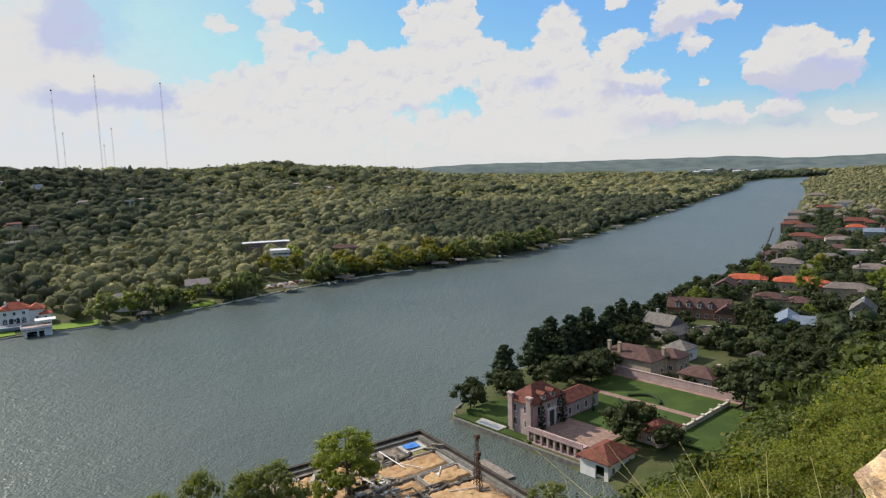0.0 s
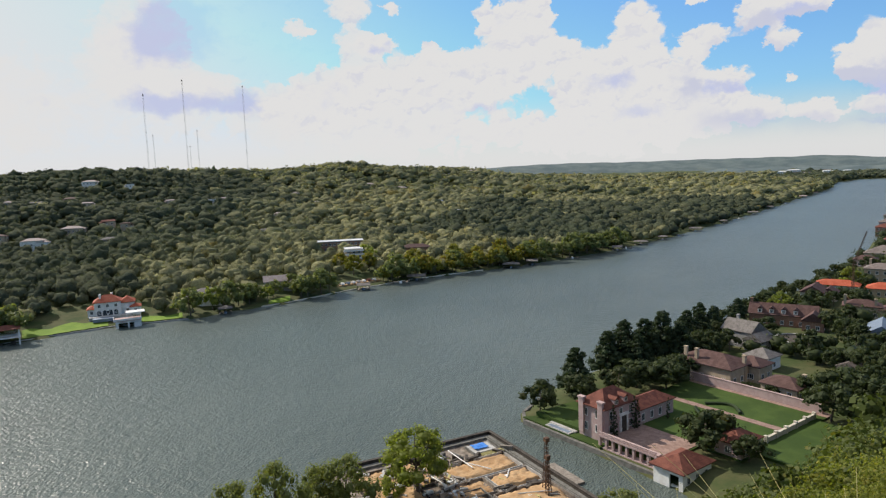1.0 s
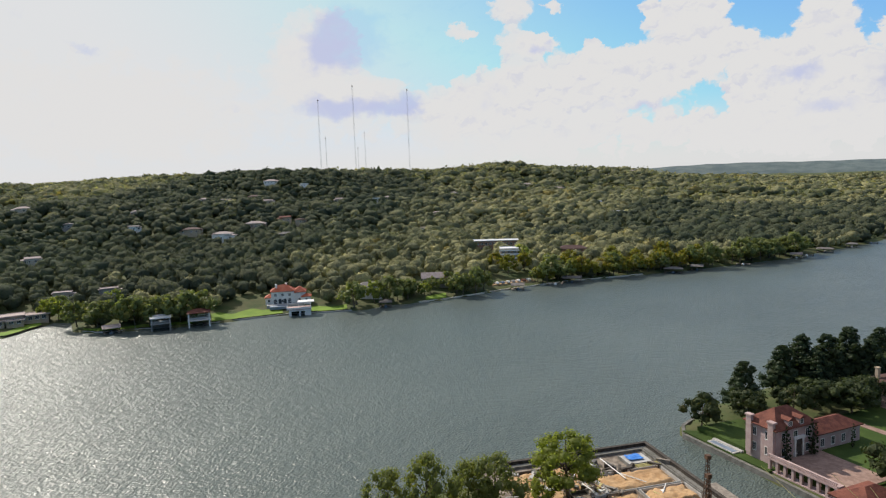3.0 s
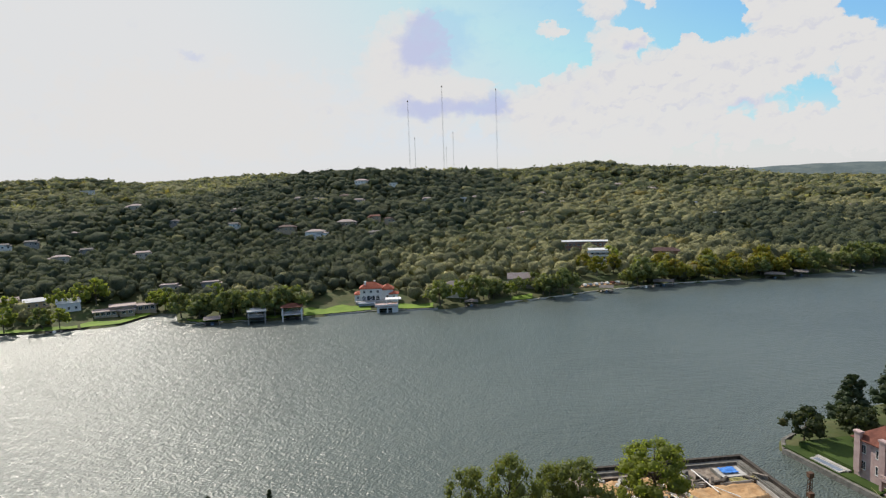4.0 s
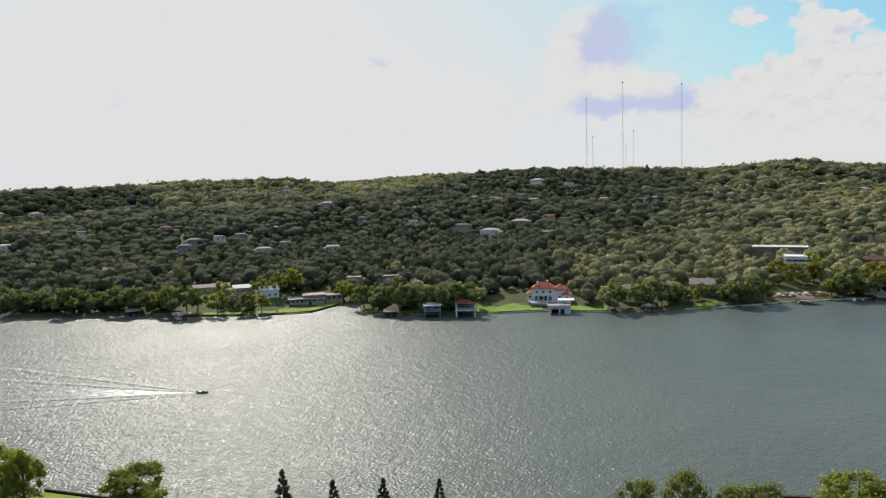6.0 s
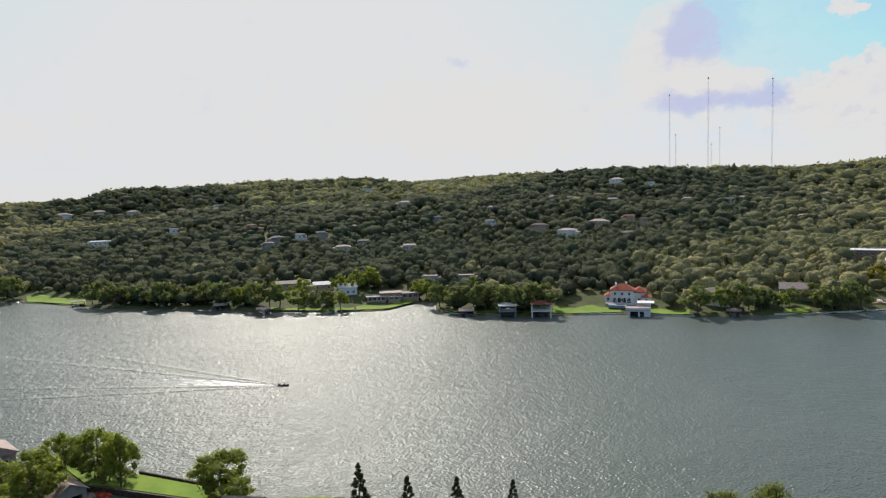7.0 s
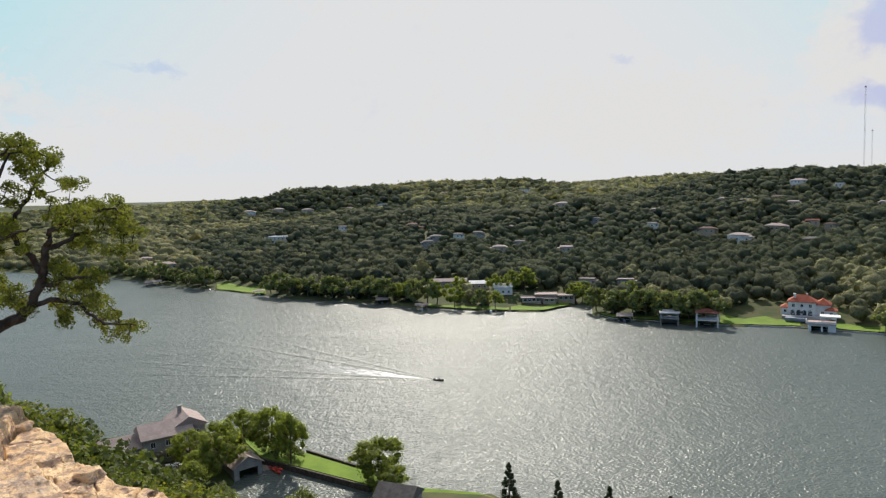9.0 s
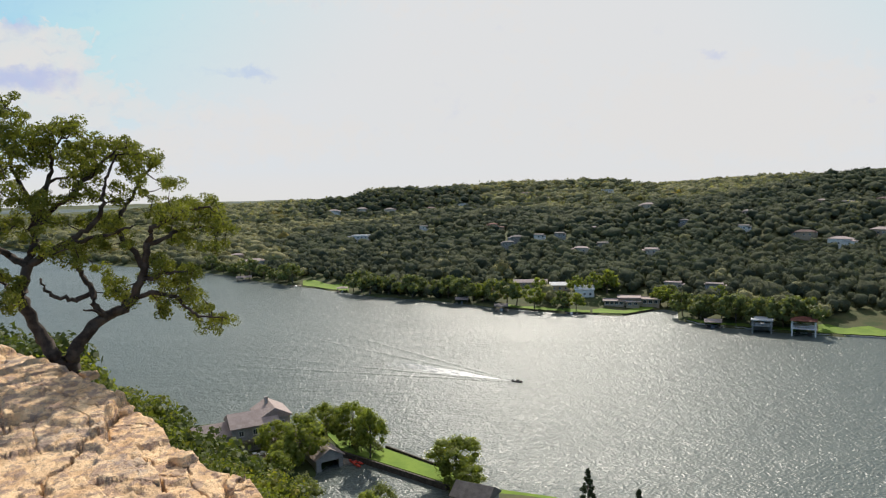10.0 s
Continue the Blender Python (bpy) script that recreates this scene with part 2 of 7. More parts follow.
def water_surface():
    m, n, bsdf, out = material("lake_water")
    at = n.add("ShaderNodeTexCoord").outputs["Object"]
    turned = n.add("ShaderNodeMapping")
    n.link(at, turned.inputs[0])
    turned.inputs["Rotation"].default_value = (0, 0, radians(-63))
    drawn = n.vec("MULTIPLY", turned.outputs[0], (0.55, 1.0, 1.0))
    gusts = n.step(n.noise(n.vec("MULTIPLY", turned.outputs[0], (0.4, 1.0, 1.0)), 0.012, 4, 0.6), 0.3, 0.7, 0.80, 1.0)
    ripple = n.noise(drawn, 2.0, 1, 0.5)
    chop = n.noise(n.vec("MULTIPLY", turned.outputs[0], (0.9, 1.0, 1.0)), 0.36, 2, 0.5)
    swell = n.noise(drawn, 0.07, 1, 0.5)
    high = n.math("ADD", n.math("MULTIPLY", ripple, 0.34), n.math("ADD", n.math("MULTIPLY", chop, 0.42), n.math("MULTIPLY", swell, 0.5)))
    bump = n.add("ShaderNodeBump")
    n.link(gusts, bump.inputs["Strength"])
    bump.inputs["Distance"].default_value = 1.5
    n.link(high, bump.inputs["Height"])
    n.link(bump.outputs[0], bsdf.inputs["Normal"])
    depth = n.step(n.noise(at, 0.006, 3, 0.6), 0.3, 0.7)
    n.link(n.mix(depth, (0.074, 0.093, 0.084), (0.096, 0.117, 0.105)), bsdf.inputs["Base Color"])
    bsdf.inputs["Roughness"].default_value = 0.33
    bsdf.inputs["Specular IOR Level"].default_value = 0.44
    bsdf.inputs["IOR"].default_value = 1.33
    return m


def glass_surface(name, tint):
    m, n, bsdf, out = material(name)
    at = n.add("ShaderNodeTexCoord").outputs["Object"]
    n.link(n.mix(n.noise(at, 0.6), tint, tuple(c * 1.8 for c in tint)), bsdf.inputs["Base Color"])
    bsdf.inputs["Roughness"].default_value, bsdf.inputs["IOR"].default_value = 0.08, 1.5
    return m


WATER = water_surface()
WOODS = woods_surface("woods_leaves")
# Oak leaves in two copies: cloud shade painted into the first, sun into the second.
OAK_SHADED = foliage("oak_leaves", (0.026, 0.037, 0.015), (0.058, 0.072, 0.027), (0.08, 0.075, 0.025), through=0.25)
OAK_SUNLIT = foliage("sunny_oak_leaves", (0.092, 0.112, 0.042), (0.21, 0.225, 0.080), (0.2, 0.18, 0.04))
# Mown grass again, with the estate's cloud shade in its colour.
LAWN_SHADED = surface("shaded_mown_grass", (0.036, 0.064, 0.012), (0.054, 0.088, 0.017), 7.0, 0.9, 0.05, 20, (0.07, 0.09, 0.02), vary=0.1)
CYPRESS = foliage("cypress_leaves", (0.022, 0.036, 0.018), (0.045, 0.062, 0.028), (0.06, 0.055, 0.02), 0.03, 0.2)
PECAN = foliage("pecan_leaves", (0.115, 0.140, 0.040), (0.255, 0.275, 0.074), (0.22, 0.21, 0.035), 0.1, 0.58)
AUTUMN = foliage("turning_leaves", (0.13, 0.135, 0.025), (0.24, 0.22, 0.04), (0.30, 0.20, 0.03), 0.3, 0.42)
SCRUB = foliage("scrub_leaves", (0.075, 0.092, 0.018), (0.19, 0.205, 0.042), (0.24, 0.21, 0.04), 0.25, 0.4, 2.0)
SLOPE_OAK = foliage("slope_oak_leaves", (0.040, 0.056, 0.018), (0.105, 0.125, 0.036), (0.15, 0.14, 0.035), 0.1, 0.3, 5.0)
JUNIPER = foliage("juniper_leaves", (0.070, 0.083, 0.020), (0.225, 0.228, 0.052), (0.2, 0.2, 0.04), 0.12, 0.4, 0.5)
BARK = surface("bark", (0.10, 0.075, 0.055), (0.17, 0.14, 0.11), 0.3, 0.9, 0.03, 7)
SOIL = surface("forest_soil", (0.045, 0.065, 0.02), (0.085, 0.085, 0.035), 9.0, 0.95, 0.15, 6, (0.05, 0.075, 0.02), vary=0)
LAWN = surface("mown_grass", (0.125, 0.205, 0.022), (0.175, 0.26, 0.032), 7.0, 0.9, 0.05, 20, (0.13, 0.16, 0.035), vary=0.1)
STUCCO_PINK = surface("pink_stucco", (0.42, 0.30, 0.285), (0.50, 0.375, 0.35), 2.0, 0.85, 0.01, 12)
STUCCO_WHITE = surface("white_stucco", (0.70, 0.68, 0.64), (0.80, 0.79, 0.76), 2.0, 0.8, 0.01, 12)
STUCCO_TAN = surface("tan_stucco", (0.40, 0.31, 0.215), (0.48, 0.385, 0.28), 2.0, 0.85, 0.01, 12)
LIMESTONE = surface("cut_limestone", (0.52, 0.46, 0.37), (0.62, 0.57, 0.48), 0.9, 0.85, 0.02, 8, rows=0.3)
SIDING_GREY = surface("grey_siding", (0.28, 0.27, 0.26), (0.36, 0.35, 0.33), 1.5, 0.7, 0.02, 9, rows=0.2)
BRICK = surface("brown_brick", (0.24, 0.13, 0.09), (0.33, 0.19, 0.13), 0.6, 0.85, 0.01, 6, rows=0.15)
TILE_RED = surface("clay_roof_tiles", (0.125, 0.042, 0.030), (0.205, 0.074, 0.050), 1.6, 0.8, 0.06, 9, (0.085, 0.040, 0.034), rows=0.28)
TILE_ORANGE = surface("orange_roof_tiles", (0.36, 0.075, 0.035), (0.45, 0.115, 0.06), 2.0, 0.7, 0.06, 8, rows=0.3)
TILE_BROWN = surface("brown_roof_tiles", (0.085, 0.046, 0.040), (0.125, 0.072, 0.062), 1.6, 0.8, 0.05, 8, rows=0.28)
SHINGLE = surface("grey_shingles", (0.13, 0.115, 0.105), (0.20, 0.18, 0.165), 1.4, 0.85, 0.03, 9, rows=0.22)
METAL_BLUE = surface("blue_grey_sheet_metal", (0.15, 0.19, 0.25), (0.20, 0.245, 0.31), 3.0, 0.6, 0.02, 5, rows=0.5)
ROOF_WHITE = surface("white_flat_roofing", (0.62, 0.61, 0.59), (0.72, 0.71, 0.69), 4.0, 0.7, 0.01, 6)
ROOF_TAUPE = surface("taupe_shingles", (0.34, 0.27, 0.245), (0.43, 0.35, 0.32), 1.6, 0.85, 0.03, 8, rows=0.25)
ROOF_WEATHERED = surface("weathered_shingles", (0.15, 0.122, 0.108), (0.225, 0.185, 0.165), 1.6, 0.85, 0.03, 8, (0.11, 0.095, 0.085), rows=0.25)
TRIM = surface("white_trim", (0.68, 0.67, 0.64), (0.76, 0.75, 0.72), 1.0, 0.6, 0.004, 10)
TIMBER = surface("weathered_timber", (0.20, 0.17, 0.14), (0.31, 0.27, 0.23), 0.8, 0.85, 0.02, 9)
TIMBER_DARK = surface("dark_timber", (0.055, 0.045, 0.038), (0.10, 0.085, 0.07), 0.8, 0.85, 0.02, 9)
CONCRETE = surface("concrete", (0.36, 0.35, 0.33), (0.47, 0.455, 0.43), 1.8, 0.9, 0.02, 9, (0.25, 0.24, 0.22))
EARTH = surface("bare_earth", (0.36, 0.215, 0.105), (0.50, 0.33, 0.18), 4.0, 0.95, 0.25, 6, (0.27, 0.17, 0.09), vary=0)
CONCRETE_OLD = surface("weathered_concrete", (0.13, 0.125, 0.11), (0.22, 0.21, 0.19), 1.4, 0.9, 0.03, 9, (0.08, 0.085, 0.07))
PAVING = surface("brick_paving", (0.24, 0.155, 0.125), (0.33, 0.225, 0.185), 1.2, 0.85, 0.01, 9)
ASPHALT = surface("asphalt", (0.045, 0.045, 0.047), (0.065, 0.064, 0.064), 3.0, 0.9, 0.02, 20)
STEEL_DARK = surface("rusty_steel", (0.10, 0.055, 0.035), (0.16, 0.10, 0.07), 0.6, 0.7, 0.01, 8, metal=0.4)
GLASS = glass_surface("window_glass", (0.025, 0.03, 0.035))
STEEL_PALE = surface("weathered_galvanised_steel", (0.40, 0.38, 0.38), (0.52, 0.50, 0.50), 2.0, 0.6, 0.005, 6, metal=0.2)
TARP = surface("blue_tarpaulin", (0.03, 0.16, 0.55), (0.06, 0.24, 0.66), 0.8, 0.45, 0.05, 5)
RED_PAINT = surface("red_plastic", (0.55, 0.05, 0.03), (0.62, 0.08, 0.05), 0.6, 0.4, 0.003, 8)
STRAW = surface("dry_grass", (0.36, 0.31, 0.12), (0.48, 0.43, 0.20), 0.2, 0.8, 0.002, 10)
# Distance haze is mixed into this base colour.
RIDGE = surface("haze_tinted_far_woods", (0.078, 0.105, 0.108), (0.125, 0.152, 0.145), 70.0, 1.0, 3.0, 14, (0.15, 0.165, 0.13), vary=0)


def ledge_rock():
    """Weathered limestone: warm tan faces, grey lichen crust, ochre patches, pitted."""
    m, n, bsdf, out = material("weathered_limestone")
    at = n.add("ShaderNodeTexCoord").outputs["Object"]
    broad, mid, fine = n.noise(at, 0.9, 5, 0.6), n.noise(at, 4.5, 6, 0.65), n.noise(at, 26.0, 5, 0.7)
    col = n.mix(n.step(mid, 0.32, 0.66), (0.60, 0.37, 0.19), (0.86, 0.61, 0.35))
    # mauve-brown blotches: shaded sides of pits, painted in
    col = n.mix(n.step(n.noise(n.vec("MULTIPLY", at, (1.0, 1.0, 2.2)), 8.5, 6, 0.68), 0.47, 0.58, 0.0, 0.8), col, (0.30, 0.20, 0.155))
    col = n.mix(n.step(n.math("ADD", broad, n.math("MULTIPLY", fine, 0.25)), 0.68, 0.79, 0.0, 0.7), col, (0.34, 0.28, 0.24))
    col = n.mix(n.step(n.math("ADD", n.noise(n.vec("ADD", at, (7, 3, 1)), 2.2, 5, 0.7), n.math("MULTIPLY", fine, 0.2)), 0.72, 0.80, 0.0, 0.75), col, (0.13, 0.115, 0.105))
    col = n.mix(n.step(n.noise(n.vec("ADD", at, (1, 9, 4)), 3.1, 6, 0.7), 0.66, 0.74, 0.0, 0.75), col, (0.52, 0.34, 0.08))
    # fine pits darkened in the colour, as shade would do
    col = n.mix(n.step(fine, 0.42, 0.30, 0.0, 0.8), col, (0.14, 0.10, 0.075))
    n.link(col, bsdf.inputs["Base Color"])
    bsdf.inputs["Roughness"].default_value = 0.9
    bump = n.add("ShaderNodeBump")
    bump.inputs["Strength"].default_value, bump.inputs["Distance"].default_value = 1.0, 0.045
    n.link(n.math("ADD", n.math("MULTIPLY", fine, 0.6), n.math("ADD", mid, n.math("MULTIPLY", n.noise(at, 90.0, 3, 0.6), 0.2))), bump.inputs["Height"])
    n.link(bump.outputs[0], bsdf.inputs["Normal"])
    return m


def foam_surface():
    m, n, bsdf, out = material("wake_foam")
    at = n.add("ShaderNodeTexCoord").outputs["Object"]
    bsdf.inputs["Base Color"].default_value = (0.72, 0.74, 0.73, 1)
    bsdf.inputs["Roughness"].default_value = 0.5
    xyz = n.add("ShaderNodeSeparateXYZ")
    n.link(at, xyz.inputs[0])
    old = n.step(xyz.outputs[0], -2.0, -62.0)
    lace = n.noise(n.vec("MULTIPLY", at, (0.25, 0.7, 1)), 1.1, 5, 0.65)
    n.link(n.math("MULTIPLY", n.step(n.math("SUBTRACT", lace, n.math("MULTIPLY", old, 0.22)), 0.18, 0.56), 0.75), bsdf.inputs["Alpha"])
    return m


ROCK = ledge_rock()
FOAM = foam_surface()

# ---- the lie of the land ----
# Shores in plan, in metres from the camera's foot.
FAR_SHORE = [(-2600, -900), (-1600, -420), (-1150, -190), (-903, -90), (-763, 0), (-697, 37), (-635, 56), (-552, 96), (-482, 127), (-427, 167),
             (-381, 191), (-346, 216), (-325, 240), (-331, 272), (-322, 276), (-300, 259), (-284, 258), (-241, 285), (-209, 316), (-171, 335),
             (-160, 352), (-135, 371), (-109, 407), (-67, 452), (-5, 498), (36, 534), (84, 583), (156, 681), (256, 835), (336, 965),
             (491, 1231), (675, 1532), (850, 1900), (1000, 2080), (1300, 2150), (1900, 2130)]
NEAR_SHORE = [(1900, 1990), (1300, 1960), (1010, 1860), (904, 1700), (654, 1217), (455, 868), (347, 672), (251, 518), (205, 454), (157, 387),
              (115, 345), (69, 280), (42, 257), (10, 217), (1, 197), (0.8, 189.6), (18.9, 169.5), (30.9, 156.1), (37, 147), (42, 128), (30, 118),
              (13, 146), (-9, 179), (-38, 152), (-62, 132), (-90, 108), (-112, 92), (-135, 82), (-146, 68), (-141, 52), (-150, 34),
              (-170, 20), (-186, 39.5), (-155, 60), (-155.5, 66), (-184, 52), (-212, 40), (-222, 24), (-234, -4), (-266, -60), (-400, -140),
              (-700, -280), (-1100, -480), (-1700, -800), (-2600, -1250)]
# Hills beyond the lake: x, y, radius, height.
HILLS = [(-635, 959, 230, 42.0), (-727, 1312, 260, 18.9), (-618, 1530, 350, 13.8), (-397, 1653, 200, 35.6), (-469, 1582, 130, -1.2), (-176, 1892, 190, 29.0), (-1447, 1787, 300, 23.2), (-1726, 1667, 300, 17.4), (-1451, 979, 230, 25.4), (-1464, 762, 260, 18.2), (-1494, 573, 220, 25.8), (-1497, 401, 150, 20.2), (-669, 602, 200, 12.7), (-914, 407, 220, 10.0), (251, 1782, 400, 10.0), (-1489, 183, 250, 1.1)]
NEAR_HILLS = [(1050, 1480, 330, 13.0), (1160, 1790, 190, 22.0)]
SLOPE_AZ = [-180, -90, -60, -40, -34, -24, -14, 0, 70, 80, 90, 97, 105, 130, 180]
SLOPE_DEG = [0, 2, 9, 14.5, 17.5, 26.5, 32.5, 37, 36, 28, 22.5, 16.5, 10.5, 2, 0]

# Made ground: centre, turn, half sizes, level.
FLATS = [(47.0, 184.0, 42, 42, 27, 2.6), (74.0, 226.0, 42, 18, 26, 3.4), (-12.0, 150.0, -57, 26, 26, 1.0), (-190.0, 35.0, 30, 32, 17, 1.1), (-206.0, 12.0, 96, 18, 11, 1.6)]


def to_line(x, y, line):
    """Distance of each place to a polyline."""
    best = np.full(x.shape, 1e18)
    for (ax, ay), (bx, by) in zip(line, line[1:]):
        dx, dy = bx - ax, by - ay
        k = np.clip(((x - ax) * dx + (y - ay) * dy) / (dx * dx + dy * dy), 0, 1)
        best = np.minimum(best, (x - ax - k * dx) ** 2 + (y - ay - k * dy) ** 2)
    return np.sqrt(best)


def in_ring(x, y, ring):
    inside = np.zeros(x.shape, bool)
    for (ax, ay), (bx, by) in zip(ring, ring[1:] + ring[:1]):
        if ay != by:
            inside ^= ((ay > y) != (by > y)) & (x < (bx - ax) * (y - ay) / (by - ay) + ax)
    return inside


def ease(v):
    v = np.clip(v, 0, 1)
    return v * v * (3 - 2 * v)


def waves(x, y, size, seed=0.0):
    """A cheap rolling unevenness between -1 and 1."""
    a = np.sin(x / size + 1.7 * seed + 1.3 * np.sin(y / size * 0.7 + seed)) * np.cos(y / size * 1.1 - 0.6 * seed + 1.1 * np.sin(x / size * 0.8))
    b = np.sin((x + y) / size * 2.3 + seed * 2.1) * np.cos((x - y) / size * 1.9 - seed)
    return 0.65 * a + 0.35 * b


def land(x, y):
    """Height of the ground, and on which bank it lies: 1 beyond the lake, 0 on the near side, -1 under water."""
    x, y = np.asarray(x, float), np.asarray(y, float)
    far, near = to_line(x, y, FAR_SHORE), to_line(x, y, NEAR_SHORE)
    wet = in_ring(x, y, FAR_SHORE + NEAR_SHORE)
    bank = np.where(wet, -1, np.where(far < near, 1, 0))
    d, az = np.hypot(x, y), np.degrees(np.arctan2(-x, y))
    rise = 24 + 40 * ease((350 - x) / 900)
    h_far = 1.0 + 4 * ease(far / 45) + rise * (1 - np.exp(-np.maximum(far - 20, 0) / 900)) * (1 - 0.5 * ease((far - 1900) / 1200))
    for hx, hy, r, high in HILLS:
        h_far = h_far + high * np.exp(-((x - hx) ** 2 + (y - hy) ** 2) / r**2) * ease(far / 160)
    h_far = h_far + (2.5 * waves(x, y, 60, 1) + 4 * waves(x, y, 170, 2)) * ease(far / 250)
    h_far = h_far + (9 * waves(x, y, 115, 5) - 5) * ease(far / 300) * ease((1250 - far) / 400)
    shelf = 1.2 + 2.0 * ease(near / 12) + 6 * ease((near - 70) / 160) + 45 * ease((near - 260) / 700) * ease((x - 150) / 300)
    for hx, hy, r, high in NEAR_HILLS:
        shelf = shelf + high * np.exp(-((x - hx) ** 2 + (y - hy) ** 2) / r**2) * ease(near / 120)
    for cx, cy, turn, hx, hy, level in FLATS:
        c, q = np.cos(np.radians(turn)), np.sin(np.radians(turn))
        u, v = (x - cx) * c + (y - cy) * q, (y - cy) * c - (x - cx) * q
        out = np.hypot(np.maximum(np.abs(u) - hx, 0), np.maximum(np.abs(v) - hy, 0))
        shelf = shelf + (np.minimum(shelf, level) - shelf) * ease(1 - out / 14)
    top = 72.75 - np.maximum(d - 2.5, 0) * np.tan(np.radians(np.interp(az, SLOPE_AZ, SLOPE_DEG)))
    top = top + 1.2 * waves(x, y, 14, 3) * ease((d - 15) / 40)
    k = np.clip(0.5 + (top - shelf) / 16, 0, 1)
    h_near = shelf * (1 - k) + top * k + 4 * k * (1 - k)
    bed = -np.minimum(np.minimum(far, near) * 0.35, 4) - 0.15
    return np.where(wet, bed, np.where(bank == 1, h_far, h_near)), bank


def height(x, y):
    return float(land(np.array([x]), np.array([y]))[0][0])

# ---- building helpers ----
def part(name, bm, mat, parent=None, label="", smooth=False):
    """One mesh object from a bmesh, under a thing or a part."""
    me = bpy.data.meshes.new(name)
    bm.normal_update()
    bm.to_mesh(me)
    bm.free()
    me.materials.append(mat)
    if smooth:
        me.polygons.foreach_set("use_smooth", [True] * len(me.polygons))
    ob = new(name, me)
    ob.parent = parent
    if label:
        ob["label"] = label
    return ob


def piece(name, mesh, parent, m):
    """An object of its own on a shared mesh."""
    ob = new(name, mesh)
    ob.parent = parent
    ob.matrix_basis = m
    return ob


def sheet(name, verts, quads, mat, smooth=True, parent=None, attribute=None):
    """A mesh object from arrays of corners and of faces with three or four corners."""
    me = bpy.data.meshes.new(name)
    quads = np.asarray(quads, np.int32)
    n, k = quads.shape
    me.vertices.add(len(verts))
    me.vertices.foreach_set("co", np.asarray(verts, np.float32).ravel())
    me.loops.add(n * k)
    me.loops.foreach_set("vertex_index", quads.ravel())
    me.polygons.add(n)
    me.polygons.foreach_set("loop_start", np.arange(0, n * k, k, dtype=np.int32))
    me.polygons.foreach_set("use_smooth", np.full(n, smooth))
    if attribute is not None:
        layer = me.attributes.new("tree", "FLOAT", "POINT")
        layer.data.foreach_set("value", np.asarray(attribute, np.float32))
    me.materials.append(mat)
    me.update()
    me.validate()
    ob = new(name, me)
    ob.parent = parent
    return ob


def grid_quads(rows, cols):
    i = np.arange(rows * cols).reshape(rows, cols)
    return np.stack([i[:-1, :-1], i[:-1, 1:], i[1:, 1:], i[1:, :-1]], -1).reshape(-1, 4)


def thing(name, x, y, z, turn=0.0, label="", category="", group=""):
    ob = new(name)
    ob.empty_display_size = 0.5
    ob.matrix_basis = pose(x, y, z, 0, 0, turn)
    return tagged(ob, label, category, group)


def box(bm, x0, x1, y0, y1, z0, z1):
    v = [bm.verts.new((x, y, z)) for z in (z0, z1) for x, y in ((x0, y0), (x1, y0), (x1, y1), (x0, y1))]
    for f in ((3, 2, 1, 0), (4, 5, 6, 7), (0, 1, 5, 4), (1, 2, 6, 5), (2, 3, 7, 6), (3, 0, 4, 7)):
        bm.faces.new([v[i] for i in f])


def boxes(*rows):
    bm = bmesh.new()
    for row in rows:
        box(bm, *row)
    return bm


def solid(outline, z0, z1):
    """An upright block on any outline, given counter-clockwise."""
    bm = bmesh.new()
    low = [bm.verts.new((x, y, z0)) for x, y in outline]
    high = [bm.verts.new((x, y, z1)) for x, y in outline]
    bm.faces.new(low[::-1])
    bm.faces.new(high)
    for i in range(len(low)):
        j = (i + 1) % len(low)
        bm.faces.new((low[i], low[j], high[j], high[i]))
    return bm


def tube(bm, points, radii, sides=7):
    """A tapering limb through points."""
    rings = []
    for i, p in enumerate(points):
        p = Vector(p)
        ahead = Vector(points[min(i + 1, len(points) - 1)]) - Vector(points[max(i - 1, 0)])
        turn = ahead.normalized().to_track_quat("Z", "X")
        rings.append([bm.verts.new(p + turn @ Vector((math.cos(k * math.tau / sides) * radii[i], math.sin(k * math.tau / sides) * radii[i], 0))) for k in range(sides)])
    for a, b in zip(rings, rings[1:]):
        for k in range(sides):
            bm.faces.new((a[k], a[(k + 1) % sides], b[(k + 1) % sides], b[k]))
    bm.faces.new(rings[0][::-1])
    bm.faces.new(rings[-1])


